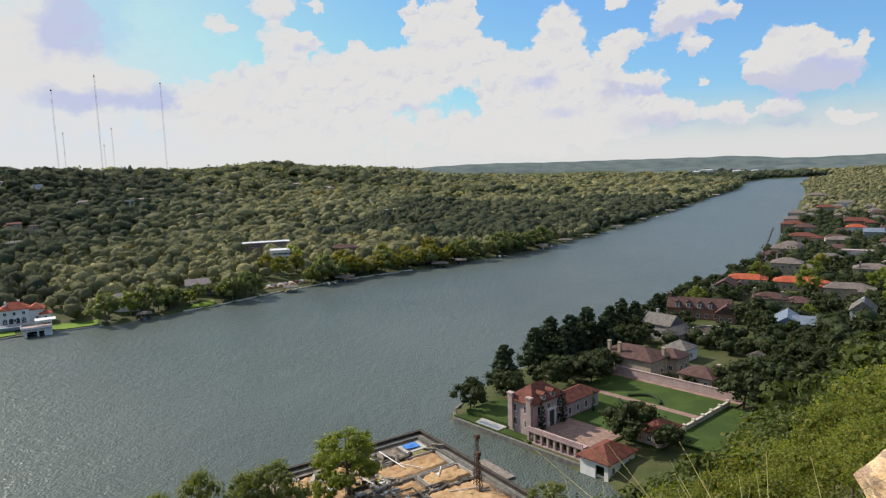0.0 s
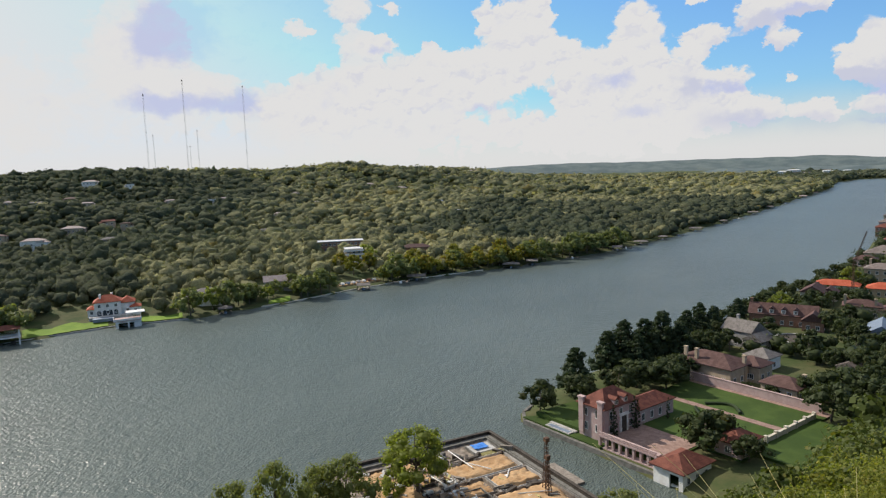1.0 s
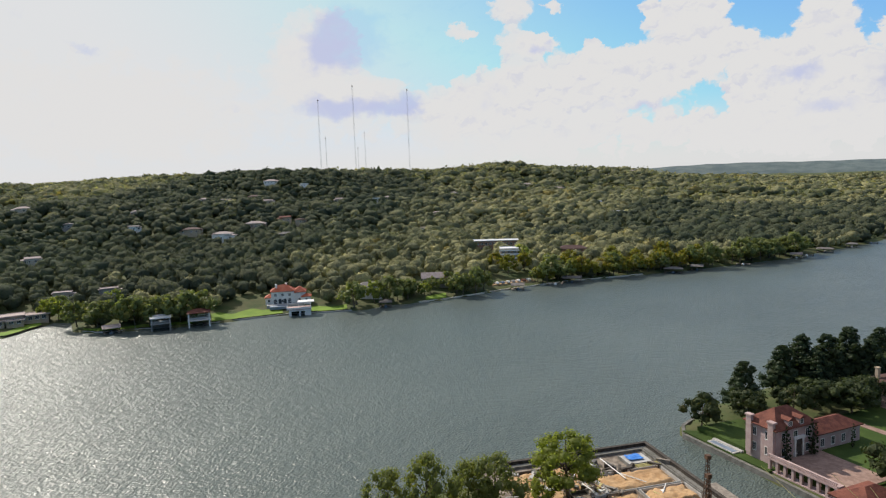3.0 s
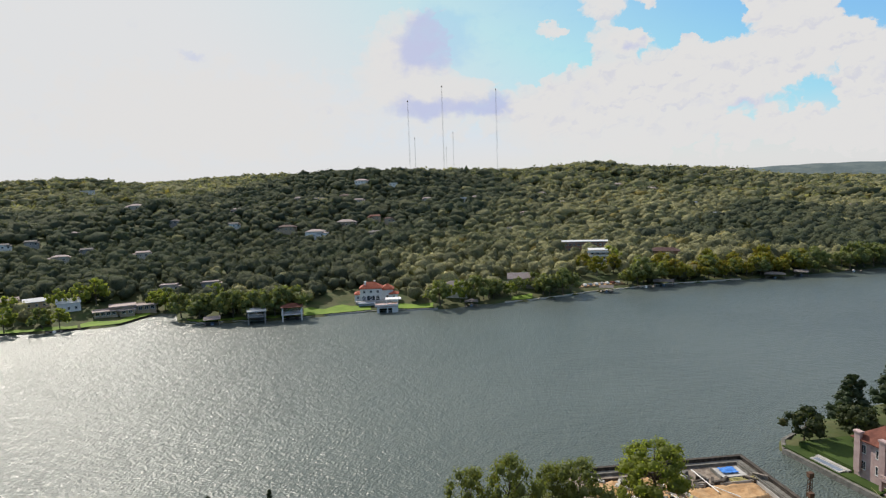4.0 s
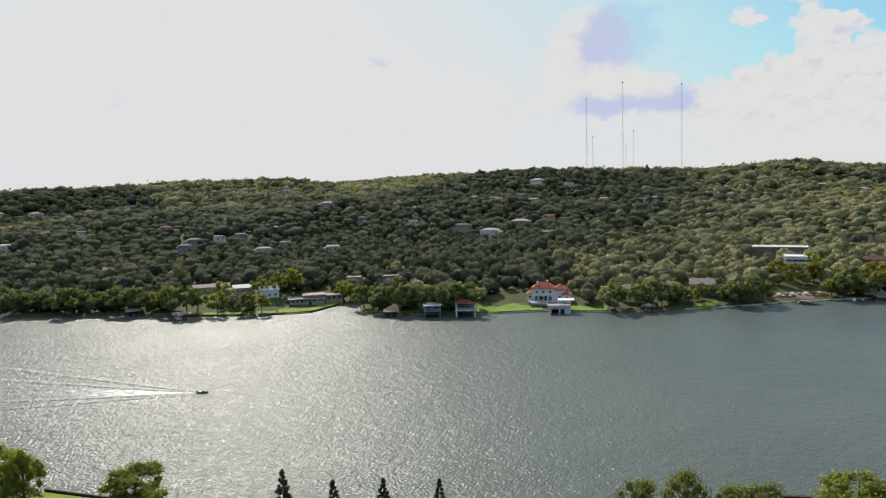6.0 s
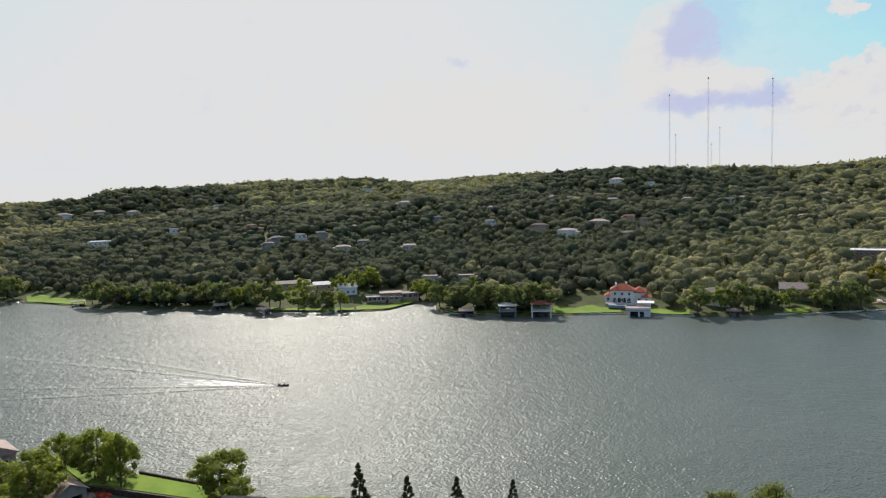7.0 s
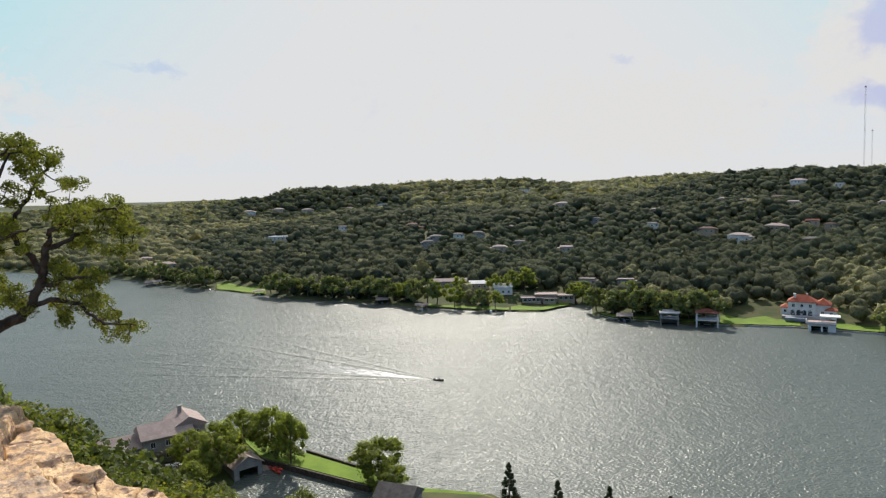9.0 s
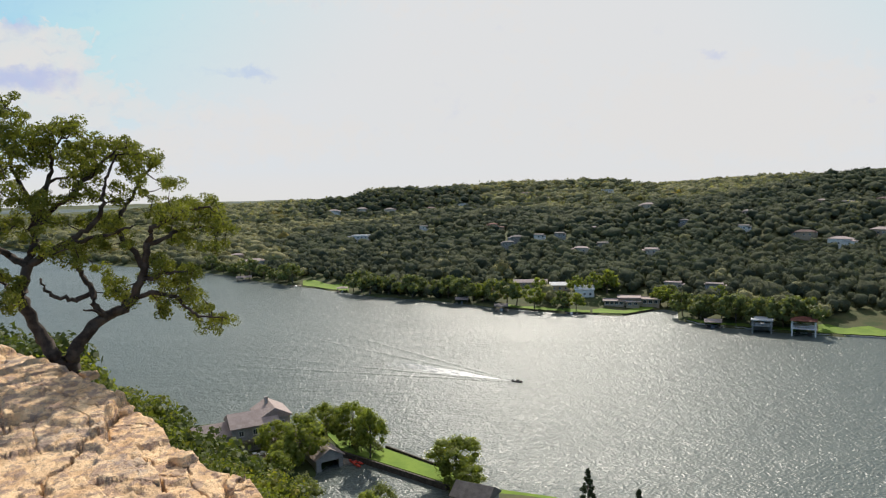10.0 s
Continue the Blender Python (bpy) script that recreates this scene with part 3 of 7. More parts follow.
# ---- ground and lake ----
def build_ground():
    turns = np.radians(np.concatenate([np.arange(-180, -42, 3.0), np.arange(-42, 112, 0.7), np.arange(112, 181, 3.0)]))
    far = np.concatenate([[0.002], np.geomspace(2.0, 130, 60), np.geomspace(132.5, 700, 130), np.geomspace(715, 4950, 75)])
    a, d = np.meshgrid(turns, far)
    x, y = 1.1 - d * np.sin(a), d * np.cos(a) - 1.3
    z, bank = land(x, y)
    z = np.where(bank >= 0, z + 0.25 * waves(x, y, 5, 4) * ease((d - 6) / 30) * ease((z - 2.0) / 4), z)
    ob = sheet("ground", np.stack([x, y, z], -1).reshape(-1, 3), grid_quads(len(far), len(turns)), SOIL)
    tagged(ob, "wooded hills and banks of soil and dry grass", "ground", kind="structure")
    bm = bmesh.new()
    rings = [0, 60, 140, 300, 700, 1600, 4950]
    last = None
    for r in rings:
        ring = [bm.verts.new((r * math.cos(k * math.tau / 64), r * math.sin(k * math.tau / 64), 0)) for k in range(64 if r else 1)]
        if last and len(last) == 1:
            for k in range(64):
                bm.faces.new((last[0], ring[k], ring[(k + 1) % 64]))
        elif last:
            for k in range(64):
                bm.faces.new((last[k], ring[k], ring[(k + 1) % 64], last[(k + 1) % 64]))
        last = ring
    tagged(part("water", bm, WATER), "grey-green river lake with small wind waves", "lake", kind="structure")


build_ground()


# ---- woods ----
CLEARINGS = []     # x, y, radius: kept free of scattered trees


def free(x, y, extra=0.0):
    ok = np.ones(x.shape, bool)
    for cx, cy, r in CLEARINGS:
        ok &= (x - cx) ** 2 + (y - cy) ** 2 > (r + extra) ** 2
    return ok


rng = np.random.default_rng(7)


def leaf_quads(centres, normals, sizes, spread=0.4):
    """Small quads facing roughly along the normals: corners and faces."""
    n = len(centres)
    nor = normals + rng.normal(0, spread, (n, 3))
    nor /= np.linalg.norm(nor, axis=1, keepdims=True)
    side = np.cross(nor, rng.normal(0, 1, (n, 3)))
    side /= np.linalg.norm(side, axis=1, keepdims=True) + 1e-9
    up = np.cross(nor, side)
    s = sizes[:, None]
    jag = rng.uniform(0.55, 1.2, (4, n, 1))
    v = np.stack([centres - side * s * jag[0], centres - up * s * 0.8 * jag[1], centres + side * s * jag[2], centres + up * s * 0.8 * jag[3]], 1)
    return v.reshape(-1, 3), np.arange(4 * n).reshape(n, 4)


def ico(fine=1):
    """Corners and faces of a ball."""
    bm = bmesh.new()
    bmesh.ops.create_icosphere(bm, subdivisions=fine, radius=1.0)
    v = np.array([q.co[:] for q in bm.verts])
    f = np.array([[q.index for q in face.verts] for face in bm.faces])
    bm.free()
    return v, f


BALL, BALL_F = ico()
ROUND, ROUND_F = ico(2)


# Cloud shade put into the far woods' colour, as darker patches: x, y, radius.
SHADE_PATCHES = [(-620, 930, 290), (-480, 640, 200), (-440, 450, 150), (-570, 490, 230), (-650, 330, 230), (-780, 480, 260), (-830, 250, 150), (-500, 260, 120), (-300, 365, 70), (-345, 335, 60), (-395, 305, 50), (-560, 170, 90),
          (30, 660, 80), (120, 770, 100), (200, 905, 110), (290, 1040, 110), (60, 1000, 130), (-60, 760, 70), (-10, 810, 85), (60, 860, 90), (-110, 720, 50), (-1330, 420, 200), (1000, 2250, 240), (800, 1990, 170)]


def in_cloud_shade(x, y):
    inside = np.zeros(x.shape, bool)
    for cx, cy, r in SHADE_PATCHES:
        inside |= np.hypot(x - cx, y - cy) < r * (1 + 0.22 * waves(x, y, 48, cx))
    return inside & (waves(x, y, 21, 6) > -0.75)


def woods(name, x, y, r, tall, leaves, leaf, label, mat=None, core_size=0.86, full=False):
    """Crowns of leaf clumps round a dark core, all in one mesh. r: crown radius; tall: height of the crown's top."""
    n = len(x)
    z = land(x, y)[0]
    mid = np.stack([x, y, z + tall * 0.5], 1)
    shape = np.stack([r * rng.uniform(0.85, 1.15, n), r * rng.uniform(0.85, 1.15, n), tall * 0.5], 1)
    # darkest tones where cloud shade is painted onto the crowns
    tone = np.where(in_cloud_shade(x, y), rng.uniform(0.0, 0.22, n), rng.uniform(0.22, 1.0, n))
    ball, faces = (ROUND, ROUND_F) if full else (BALL, BALL_F)
    turn = tone[:, None] * 40
    lump = 1 + 0.24 * np.sin(ball[:, 0] * 4.8 + turn) * np.cos(ball[:, 1] * 4.8 + turn * 0.7) + 0.14 * np.sin(ball[:, 2] * 7 + ball[:, 0] * 3 + turn * 1.3)
    core = mid[:, None, :] + ball[None] * shape[:, None, :] * core_size * (lump * rng.uniform(0.82, 1.10, lump.shape))[..., None]
    v0 = core.reshape(-1, 3)
    f0 = (faces[None] + len(ball) * np.arange(n)[:, None, None]).reshape(-1, 3)
    way = rng.normal(0, 1, (n, leaves, 3))
    way[..., 2] = np.abs(way[..., 2]) * 1.1 - 0.3
    way /= np.linalg.norm(way, axis=2, keepdims=True)
    knob = 1 + 0.24 * np.sin(way[..., 0] * 4.8 + turn) * np.cos(way[..., 1] * 4.8 + turn * 0.7) + 0.14 * np.sin(way[..., 2] * 7 + way[..., 0] * 3 + turn * 1.3)
    c = mid[:, None, :] + way * shape[:, None, :] * (knob * rng.uniform(0.82, 1.06, knob.shape))[..., None]
    v1, f1 = leaf_quads(c.reshape(-1, 3), way.reshape(-1, 3), (leaf * rng.uniform(0.6, 1.25, (n, leaves)) * (r[:, None] / 4.5)).ravel(), 0.30)
    tris = np.concatenate([f1[:, [0, 1, 2]], f1[:, [0, 2, 3]]]) + len(v0)
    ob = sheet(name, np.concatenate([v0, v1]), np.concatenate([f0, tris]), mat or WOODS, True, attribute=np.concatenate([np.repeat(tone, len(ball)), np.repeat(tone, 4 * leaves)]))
    return tagged(ob, label, "woods", kind="stuff")


def scatter(d0, d1, step, az0=-37.0, az1=108.0):
    """Jittered places on the far bank between two distances."""
    gx, gy = np.meshgrid(np.arange(-d1, d1, step), np.arange(-d1 * 0.4, d1, step))
    x, y = (gx + rng.uniform(-0.5, 0.5, gx.shape) * step).ravel(), (gy + rng.uniform(-0.5, 0.5, gx.shape) * step).ravel()
    d, az = np.hypot(x, y), np.degrees(np.arctan2(-x, y))
    keep = (d >= d0) & (d < d1) & (az > az0) & (az < az1)
    x, y = x[keep], y[keep]
    keep = land(x, y)[1] == 1
    x, y = x[keep], y[keep]
    d = np.hypot(x, y)
    keep = free(x, y, 1.5) & free(x * (1 + 11 / d), y * (1 + 11 / d), -1.0) & (to_line(x, y, FAR_SHORE) > 5)
    return x[keep], y[keep]


def build_woods():
    def size(n, low, high):
        return rng.uniform(low, high, n) * np.where(rng.random(n) > 0.78, 1.5, 1.0)
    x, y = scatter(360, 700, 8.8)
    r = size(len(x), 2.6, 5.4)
    woods("woods", x, y, r, r * rng.uniform(0.85, 1.25, len(x)) + 4.0, 74, 0.46, "dense live oak and juniper woods on the far bank, cloud shade in their colour", core_size=0.84, full=True)
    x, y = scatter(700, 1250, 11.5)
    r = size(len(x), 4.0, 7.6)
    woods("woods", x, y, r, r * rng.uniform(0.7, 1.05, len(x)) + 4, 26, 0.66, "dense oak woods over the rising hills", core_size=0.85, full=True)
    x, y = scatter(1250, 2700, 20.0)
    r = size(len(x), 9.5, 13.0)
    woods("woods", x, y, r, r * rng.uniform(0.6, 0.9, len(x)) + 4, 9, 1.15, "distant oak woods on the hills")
    # the near bank's wooded slopes and shelf
    gx, gy = np.meshgrid(np.arange(-420, 1500, 8.5), np.arange(-300, 1900, 8.5))
    x, y = (gx + rng.uniform(-4, 4, gx.shape)).ravel(), (gy + rng.uniform(-4, 4, gx.shape)).ravel()
    d, az = np.hypot(x, y), np.degrees(np.arctan2(-x, y))
    shelf_far = (d > 215) & (d < 2100) & (az > -37) & (az < -12)
    keep = shelf_far & (land(x, y)[1] == 0)
    x, y = x[keep], y[keep]
    keep = free(x, y) & (to_line(x, y, NEAR_SHORE) > 5)
    x, y = x[keep], y[keep]
    close = np.hypot(x, y) < 900
    for keep, mat, label in ((close, OAK_SHADED, "dark oak woods along the near bank"), (~close, WOODS, "oak woods on the near bank towards the bend")):
        r = size(keep.sum(), 2.4, 4.4)
        woods("woods", x[keep], y[keep], r, r * rng.uniform(0.9, 1.4, len(r)) + 1.5, 64 if mat is OAK_SHADED else 20, 0.62, label, mat, 0.72, True)

# ---- trees ----
def crown_mesh(clumps, leaves, leaf, mat, seed, core=0.7):
    """A crown from clumps (centre, radius): leaf quads over each clump, with a darker kernel inside."""
    g = np.random.default_rng(seed)
    vs, fs, at = [], [], 0
    for c, r in clumps:
        c = np.array(c, float)
        v = c + BALL * r * core * g.uniform(0.8, 1.1, (len(BALL), 1))
        vs.append(v)
        fs.append(BALL_F + at)
        at += len(v)
        way = g.normal(0, 1, (leaves, 3))
        way[:, 2] += 0.25
        way /= np.linalg.norm(way, axis=1, keepdims=True)
        p = c + way * r * g.uniform(0.72, 1.12, (leaves, 1)) * (1, 1, 0.85)
        q, f = leaf_quads(p, way, leaf * g.uniform(0.6, 1.3, leaves))
        vs.append(q)
        fs.append(np.concatenate([f[:, [0, 1, 2]], f[:, [0, 2, 3]]]) + at)
        at += len(q)
    return np.concatenate(vs), np.concatenate(fs)


def make_tree(name, label, tall, wide, mat, seed, form="round", leaves=34, leaf=0.34, clumps=42, bare=0.25, core=0.7):
    """A tree at the origin: trunk with limbs, and a crown of leaf clumps. form: round, cone or column."""
    g = np.random.default_rng(seed)
    ob = thing(name, 0, 0, 0, 0, label, "tree")
    bm = bmesh.new()
    lean = g.normal(0, 0.03 * tall, 2)
    base = tall * bare
    heart = (lean[0], lean[1], base + (tall - base) * 0.35)
    tube(bm, [(0, 0, -0.8), (lean[0] * 0.3, lean[1] * 0.3, base * 0.6), heart, (lean[0] * 1.2, lean[1] * 1.2, tall * 0.86)], [tall * 0.030, tall * 0.024, tall * 0.017, tall * 0.004])
    blobs = []
    for k in range(clumps):
        if form == "round":
            a, u = g.uniform(0, math.tau), g.uniform(-0.55, 1.0)
            out = math.sqrt(max(0.0, 1 - u * u)) * g.uniform(0.62, 1.0) * (0.85 + 0.25 * math.sin(3 * a + seed))
            p = (lean[0] + out * wide / 2 * math.cos(a), lean[1] + out * wide / 2 * math.sin(a), base + (tall - base) * (0.46 + 0.45 * u * g.uniform(0.85, 1.05)))
            r = wide * g.uniform(0.10, 0.17)
        else:
            u = (k + g.random()) / clumps
            a = k * 2.4 + g.uniform(-0.4, 0.4)
            reach = wide / 2 * ((1 - u) ** 0.8 if form == "cone" else (1 - u) ** 0.5 * (0.75 + 0.3 * math.sin(k * 1.3 + seed)) if form == "ragged" else min(1, 6 * u + 0.4) * (1 - u**4)) * g.uniform(0.55, 1.0)
            p = (reach * math.cos(a), reach * math.sin(a), base + (tall - base) * u * 0.97)
            r = max(0.12 * wide * (1.25 - u), 0.05 * wide) * g.uniform(0.8, 1.2) * (1.8 if form == "column" else 1.45 if form == "ragged" else 1.0)
        blobs.append((p, r))
        if k % 6 == 0 and form == "round":
            mid = [heart[i] * 0.55 + p[i] * 0.45 for i in range(3)]
            tube(bm, [heart, mid, p], [tall * 0.012, tall * 0.008, tall * 0.003], 4)
    trunk = part("trunk", bm, BARK, ob, smooth=True)
    v, f = crown_mesh(blobs, leaves, leaf, mat, seed, core)
    sheet("crown", v, f, mat, False, ob)
    return ob


class Grove:
    """Copies of a few built trees, set down one by one."""

    def __init__(self, *built):
        self.built, self.used, self.count = list(built), set(), 0

    def set(self, x, y, tall=1.0, wide=None, sink=0.0, z=None):
        g = np.random.default_rng(int(abs(x * 7 + y * 13)) + self.count)
        k = int(g.integers(len(self.built)))
        self.count += 1
        z = height(x, y) if z is None else z
        m = pose(x, y, z - sink, 0, 0, g.uniform(0, 360)) @ Matrix.Diagonal((wide or tall, wide or tall, tall, 1))
        if k not in self.used:
            self.used.add(k)
            self.built[k].matrix_basis = m
            self.built[k]["base"] = 1
            return self.built[k]
        src = self.built[k]
        made = copy_thing(src, Matrix.Identity(4))
        made.matrix_basis = m
        return made


oaks = Grove(*[make_tree("oak_tree", "broad live oak with a dense dark green crown", 11, 12.5, OAK_SHADED, 20 + k, leaves=26, leaf=0.45, bare=0.16) for k in range(4)])
sunny_oaks = Grove(*[make_tree("oak_tree", "broad sunlit oak with an olive crown on the near shore", 11, 12.5, OAK_SUNLIT, 30 + k, leaves=60, leaf=0.26, bare=0.1, core=0.45) for k in range(3)])
greens = Grove(*[make_tree("pecan_tree", "tall bright green shade tree on the shore", 14, 11.5, PECAN, 40 + k, leaves=70, leaf=0.23, clumps=56, bare=0.10, core=0.58) for k in range(3)])
turning = Grove(*[make_tree("shade_tree", "shade tree with yellowing autumn leaves by the water", 12, 11, AUTUMN, 60 + k, leaves=20, leaf=0.56, clumps=32, bare=0.12) for k in range(2)])
conifers = Grove(*[make_tree("cypress_tree", "dark bald cypress with a ragged pointed crown", 16, 11, CYPRESS, 80 + k, "ragged", 36, 0.38, 52, 0.14) for k in range(3)])
far_oaks = Grove(*[make_tree("live_oak", "broad live oak with a dense green crown on the shore", 13, 14.5, OAK_SUNLIT, 120 + k, leaves=16, leaf=0.66, clumps=28, bare=0.1) for k in range(4)])
dark_oaks = Grove(*[make_tree("oak_tree", "small dark live oak between the houses", 9, 10.5, OAK_SHADED, 160 + k, leaves=14, leaf=0.55, clumps=28, bare=0.1) for k in range(3)])
far_greens = Grove(*[make_tree("pecan_tree", "tall bright green shade tree near the water", 14, 12.5, PECAN, 140 + k, leaves=19, leaf=0.58, clumps=28, bare=0.1) for k in range(3)])
spires = Grove(*[make_tree("cypress_tree", "dark conical cypress by the near shore", 15, 7, CYPRESS, 70 + k, "cone", 40, 0.26, 60, 0.06) for k in range(2)])
columns = Grove(make_tree("italian_cypress", "slender dark Italian cypress beside the house", 9, 1.7, CYPRESS, 90, "column", 22, 0.20, 26, 0.04))


def shore_spot(turn, inland):
    """A place on the far bank, that many metres behind the shore, in a direction from the overlook."""
    a = radians(turn)
    d = np.arange(300.0, 2100.0, 1.0)
    bank = land(-d * math.sin(a), d * math.cos(a))[1]
    d0 = d[np.argmax(bank == 1)] + inland
    return -d0 * math.sin(a), d0 * math.cos(a)


def plant_far_shore():
    g = np.random.default_rng(5)
    a = 88.0
    while a > -9:
        if free(*[np.array([c]) for c in shore_spot(a, 8)], -1)[0]:
            x, y = shore_spot(a, g.uniform(3, 10))
            if -2 < a < 16 and g.random() < 0.55:
                turning.set(x, y, g.uniform(0.8, 1.25))
            elif 50 < a < 66 and g.random() < 0.5:
                far_greens.set(x, y, g.uniform(0.8, 1.25))
            else:
                far_oaks.set(x, y, g.uniform(0.85, 1.45))
        a -= g.uniform(0.5, 1.25) * (0.6 if a < 16 else 1)
    for a, inland, size in ((21.0, 15, 0.85), (19.3, 22, 0.9), (22.4, 12, 0.8), (23.4, 9, 0.9), (25.0, 7, 0.75), (18.6, 14, 0.9), (50.0, 9, 1.0), (47.6, 10, 1.1), (44.6, 14, 1.0), (43.0, 16, 1.0)):
        far_oaks.set(*shore_spot(a, inland), size)
    for a, inland, size in ((14.2, 34, 1.2), (12.8, 40, 1.15), (15.2, 55, 1.0), (9.0, 30, 1.2), (5.5, 28, 1.3), (3.5, 24, 1.15), (1.5, 30, 1.35), (-1.2, 26, 1.1)):
        turning.set(*shore_spot(a, inland), size)
    for a, inland, size in ((27.4, 9, 1.0), (25.8, 8, 1.0), (56.2, 40, 1.1), (55.0, 46, 1.2), (57.5, 38, 1.0), (60.5, 34, 0.95), (12.9, 70, 1.1), (21.5, 8, 0.75), (46.5, 45, 1.0)):
        far_greens.set(*shore_spot(a, inland), size)

# ---- houses ----
def roof_mesh(kind, w, d, rise, eave, thick=0.22):
    """A hip, gable or flat roof over a w by d block, its underside at z = 0."""
    bm = bmesh.new()
    x, y = w / 2 + eave, d / 2 + eave
    if kind == "flat":
        box(bm, -x, x, -y, y, 0, 0.3)
        box(bm, -x, x, -y, -y + 0.3, 0.3, 0.6)
        box(bm, -x, x, y - 0.3, y, 0.3, 0.6)
        box(bm, -x, -x + 0.3, -y + 0.3, y - 0.3, 0.3, 0.6)
        box(bm, x - 0.3, x, -y + 0.3, y - 0.3, 0.3, 0.6)
        return bm
    long_x = w >= d
    inset = 0.0 if kind == "gable" else min(x, y)
    ridge = [(-(x - inset), 0), (x - inset, 0)] if long_x else [(0, -(y - inset)), (0, y - inset)]
    if abs(ridge[0][0] - ridge[1][0]) + abs(ridge[0][1] - ridge[1][1]) < 0.05:
        ridge = [(-0.1, 0), (0.1, 0)] if long_x else [(0, -0.1), (0, 0.1)]
    low = [bm.verts.new((px, py, 0)) for px, py in ((-x, -y), (x, -y), (x, y), (-x, y))]
    edge = [bm.verts.new((px, py, thick)) for px, py in ((-x, -y), (x, -y), (x, y), (-x, y))]
    top = [bm.verts.new((px, py, thick + rise)) for px, py in ridge]
    bm.faces.new(low[::-1])
    for i in range(4):
        j = (i + 1) % 4
        bm.faces.new((low[i], low[j], edge[j], edge[i]))
    if long_x:
        bm.faces.new((edge[0], edge[1], top[1], top[0]))
        bm.faces.new((edge[1], edge[2], top[1]))
        bm.faces.new((edge[2], edge[3], top[0], top[1]))
        bm.faces.new((edge[3], edge[0], top[0]))
    else:
        bm.faces.new((edge[0], edge[1], top[0]))
        bm.faces.new((edge[1], edge[2], top[1], top[0]))
        bm.faces.new((edge[2], edge[3], top[1]))
        bm.faces.new((edge[3], edge[0], top[0], top[1]))
    return bm


def frame_mesh(w, h, bar):
    """A window frame standing in the xz plane, its back at y = 0, with a middle bar and a sill."""
    bm = boxes((-w / 2 - bar, -w / 2, -0.10, 0, -bar, h + bar), (w / 2, w / 2 + bar, -0.10, 0, -bar, h + bar), (-w / 2, w / 2, -0.10, 0, h, h + bar),
               (-w / 2 - bar, w / 2 + bar, -0.16, 0, -bar - 0.06, 0), (-0.04, 0.04, -0.08, 0, 0, h))
    me = bpy.data.meshes.new("frame")
    bm.to_mesh(me)
    bm.free()
    me.materials.append(TRIM)
    return me


def pane_mesh(w, h):
    bm = boxes((-w / 2, w / 2, -0.05, 0.0, 0, h))
    me = bpy.data.meshes.new("pane")
    bm.to_mesh(me)
    bm.free()
    me.materials.append(GLASS)
    return me


WINDOWS = {}


def window(parent, m, w=1.2, h=1.6, name="window"):
    key = (w, h)
    if key not in WINDOWS:
        WINDOWS[key] = (frame_mesh(w, h, 0.12), pane_mesh(w, h))
    ob = piece(name, WINDOWS[key][0], parent, m)
    piece("pane", WINDOWS[key][1], ob, Matrix.Identity(4))
    return ob


def facade(parent, cx, cy, w, d, z0, h, gap=3.2, size=(1.2, 1.5), storeys=None, blind=()):
    """Rows of windows on the sides of a block, but for the blind ones."""
    rows = storeys or max(1, int(h / 3.1))
    for side in range(4):
        if side in blind:
            continue
        wide, deep = (w, d) if side % 2 == 0 else (d, w)
        n = max(1, int((wide - 1.2) / gap))
        for row in range(rows):
            for i in range(n):
                along = (i - (n - 1) / 2) * (wide - 1.0) / n
                m = pose(cx, cy, z0, 0, 0, 90 * side) @ pose(along, -deep / 2 - 0.002, 0.95 + row * h / rows)
                window(parent, m, *size)


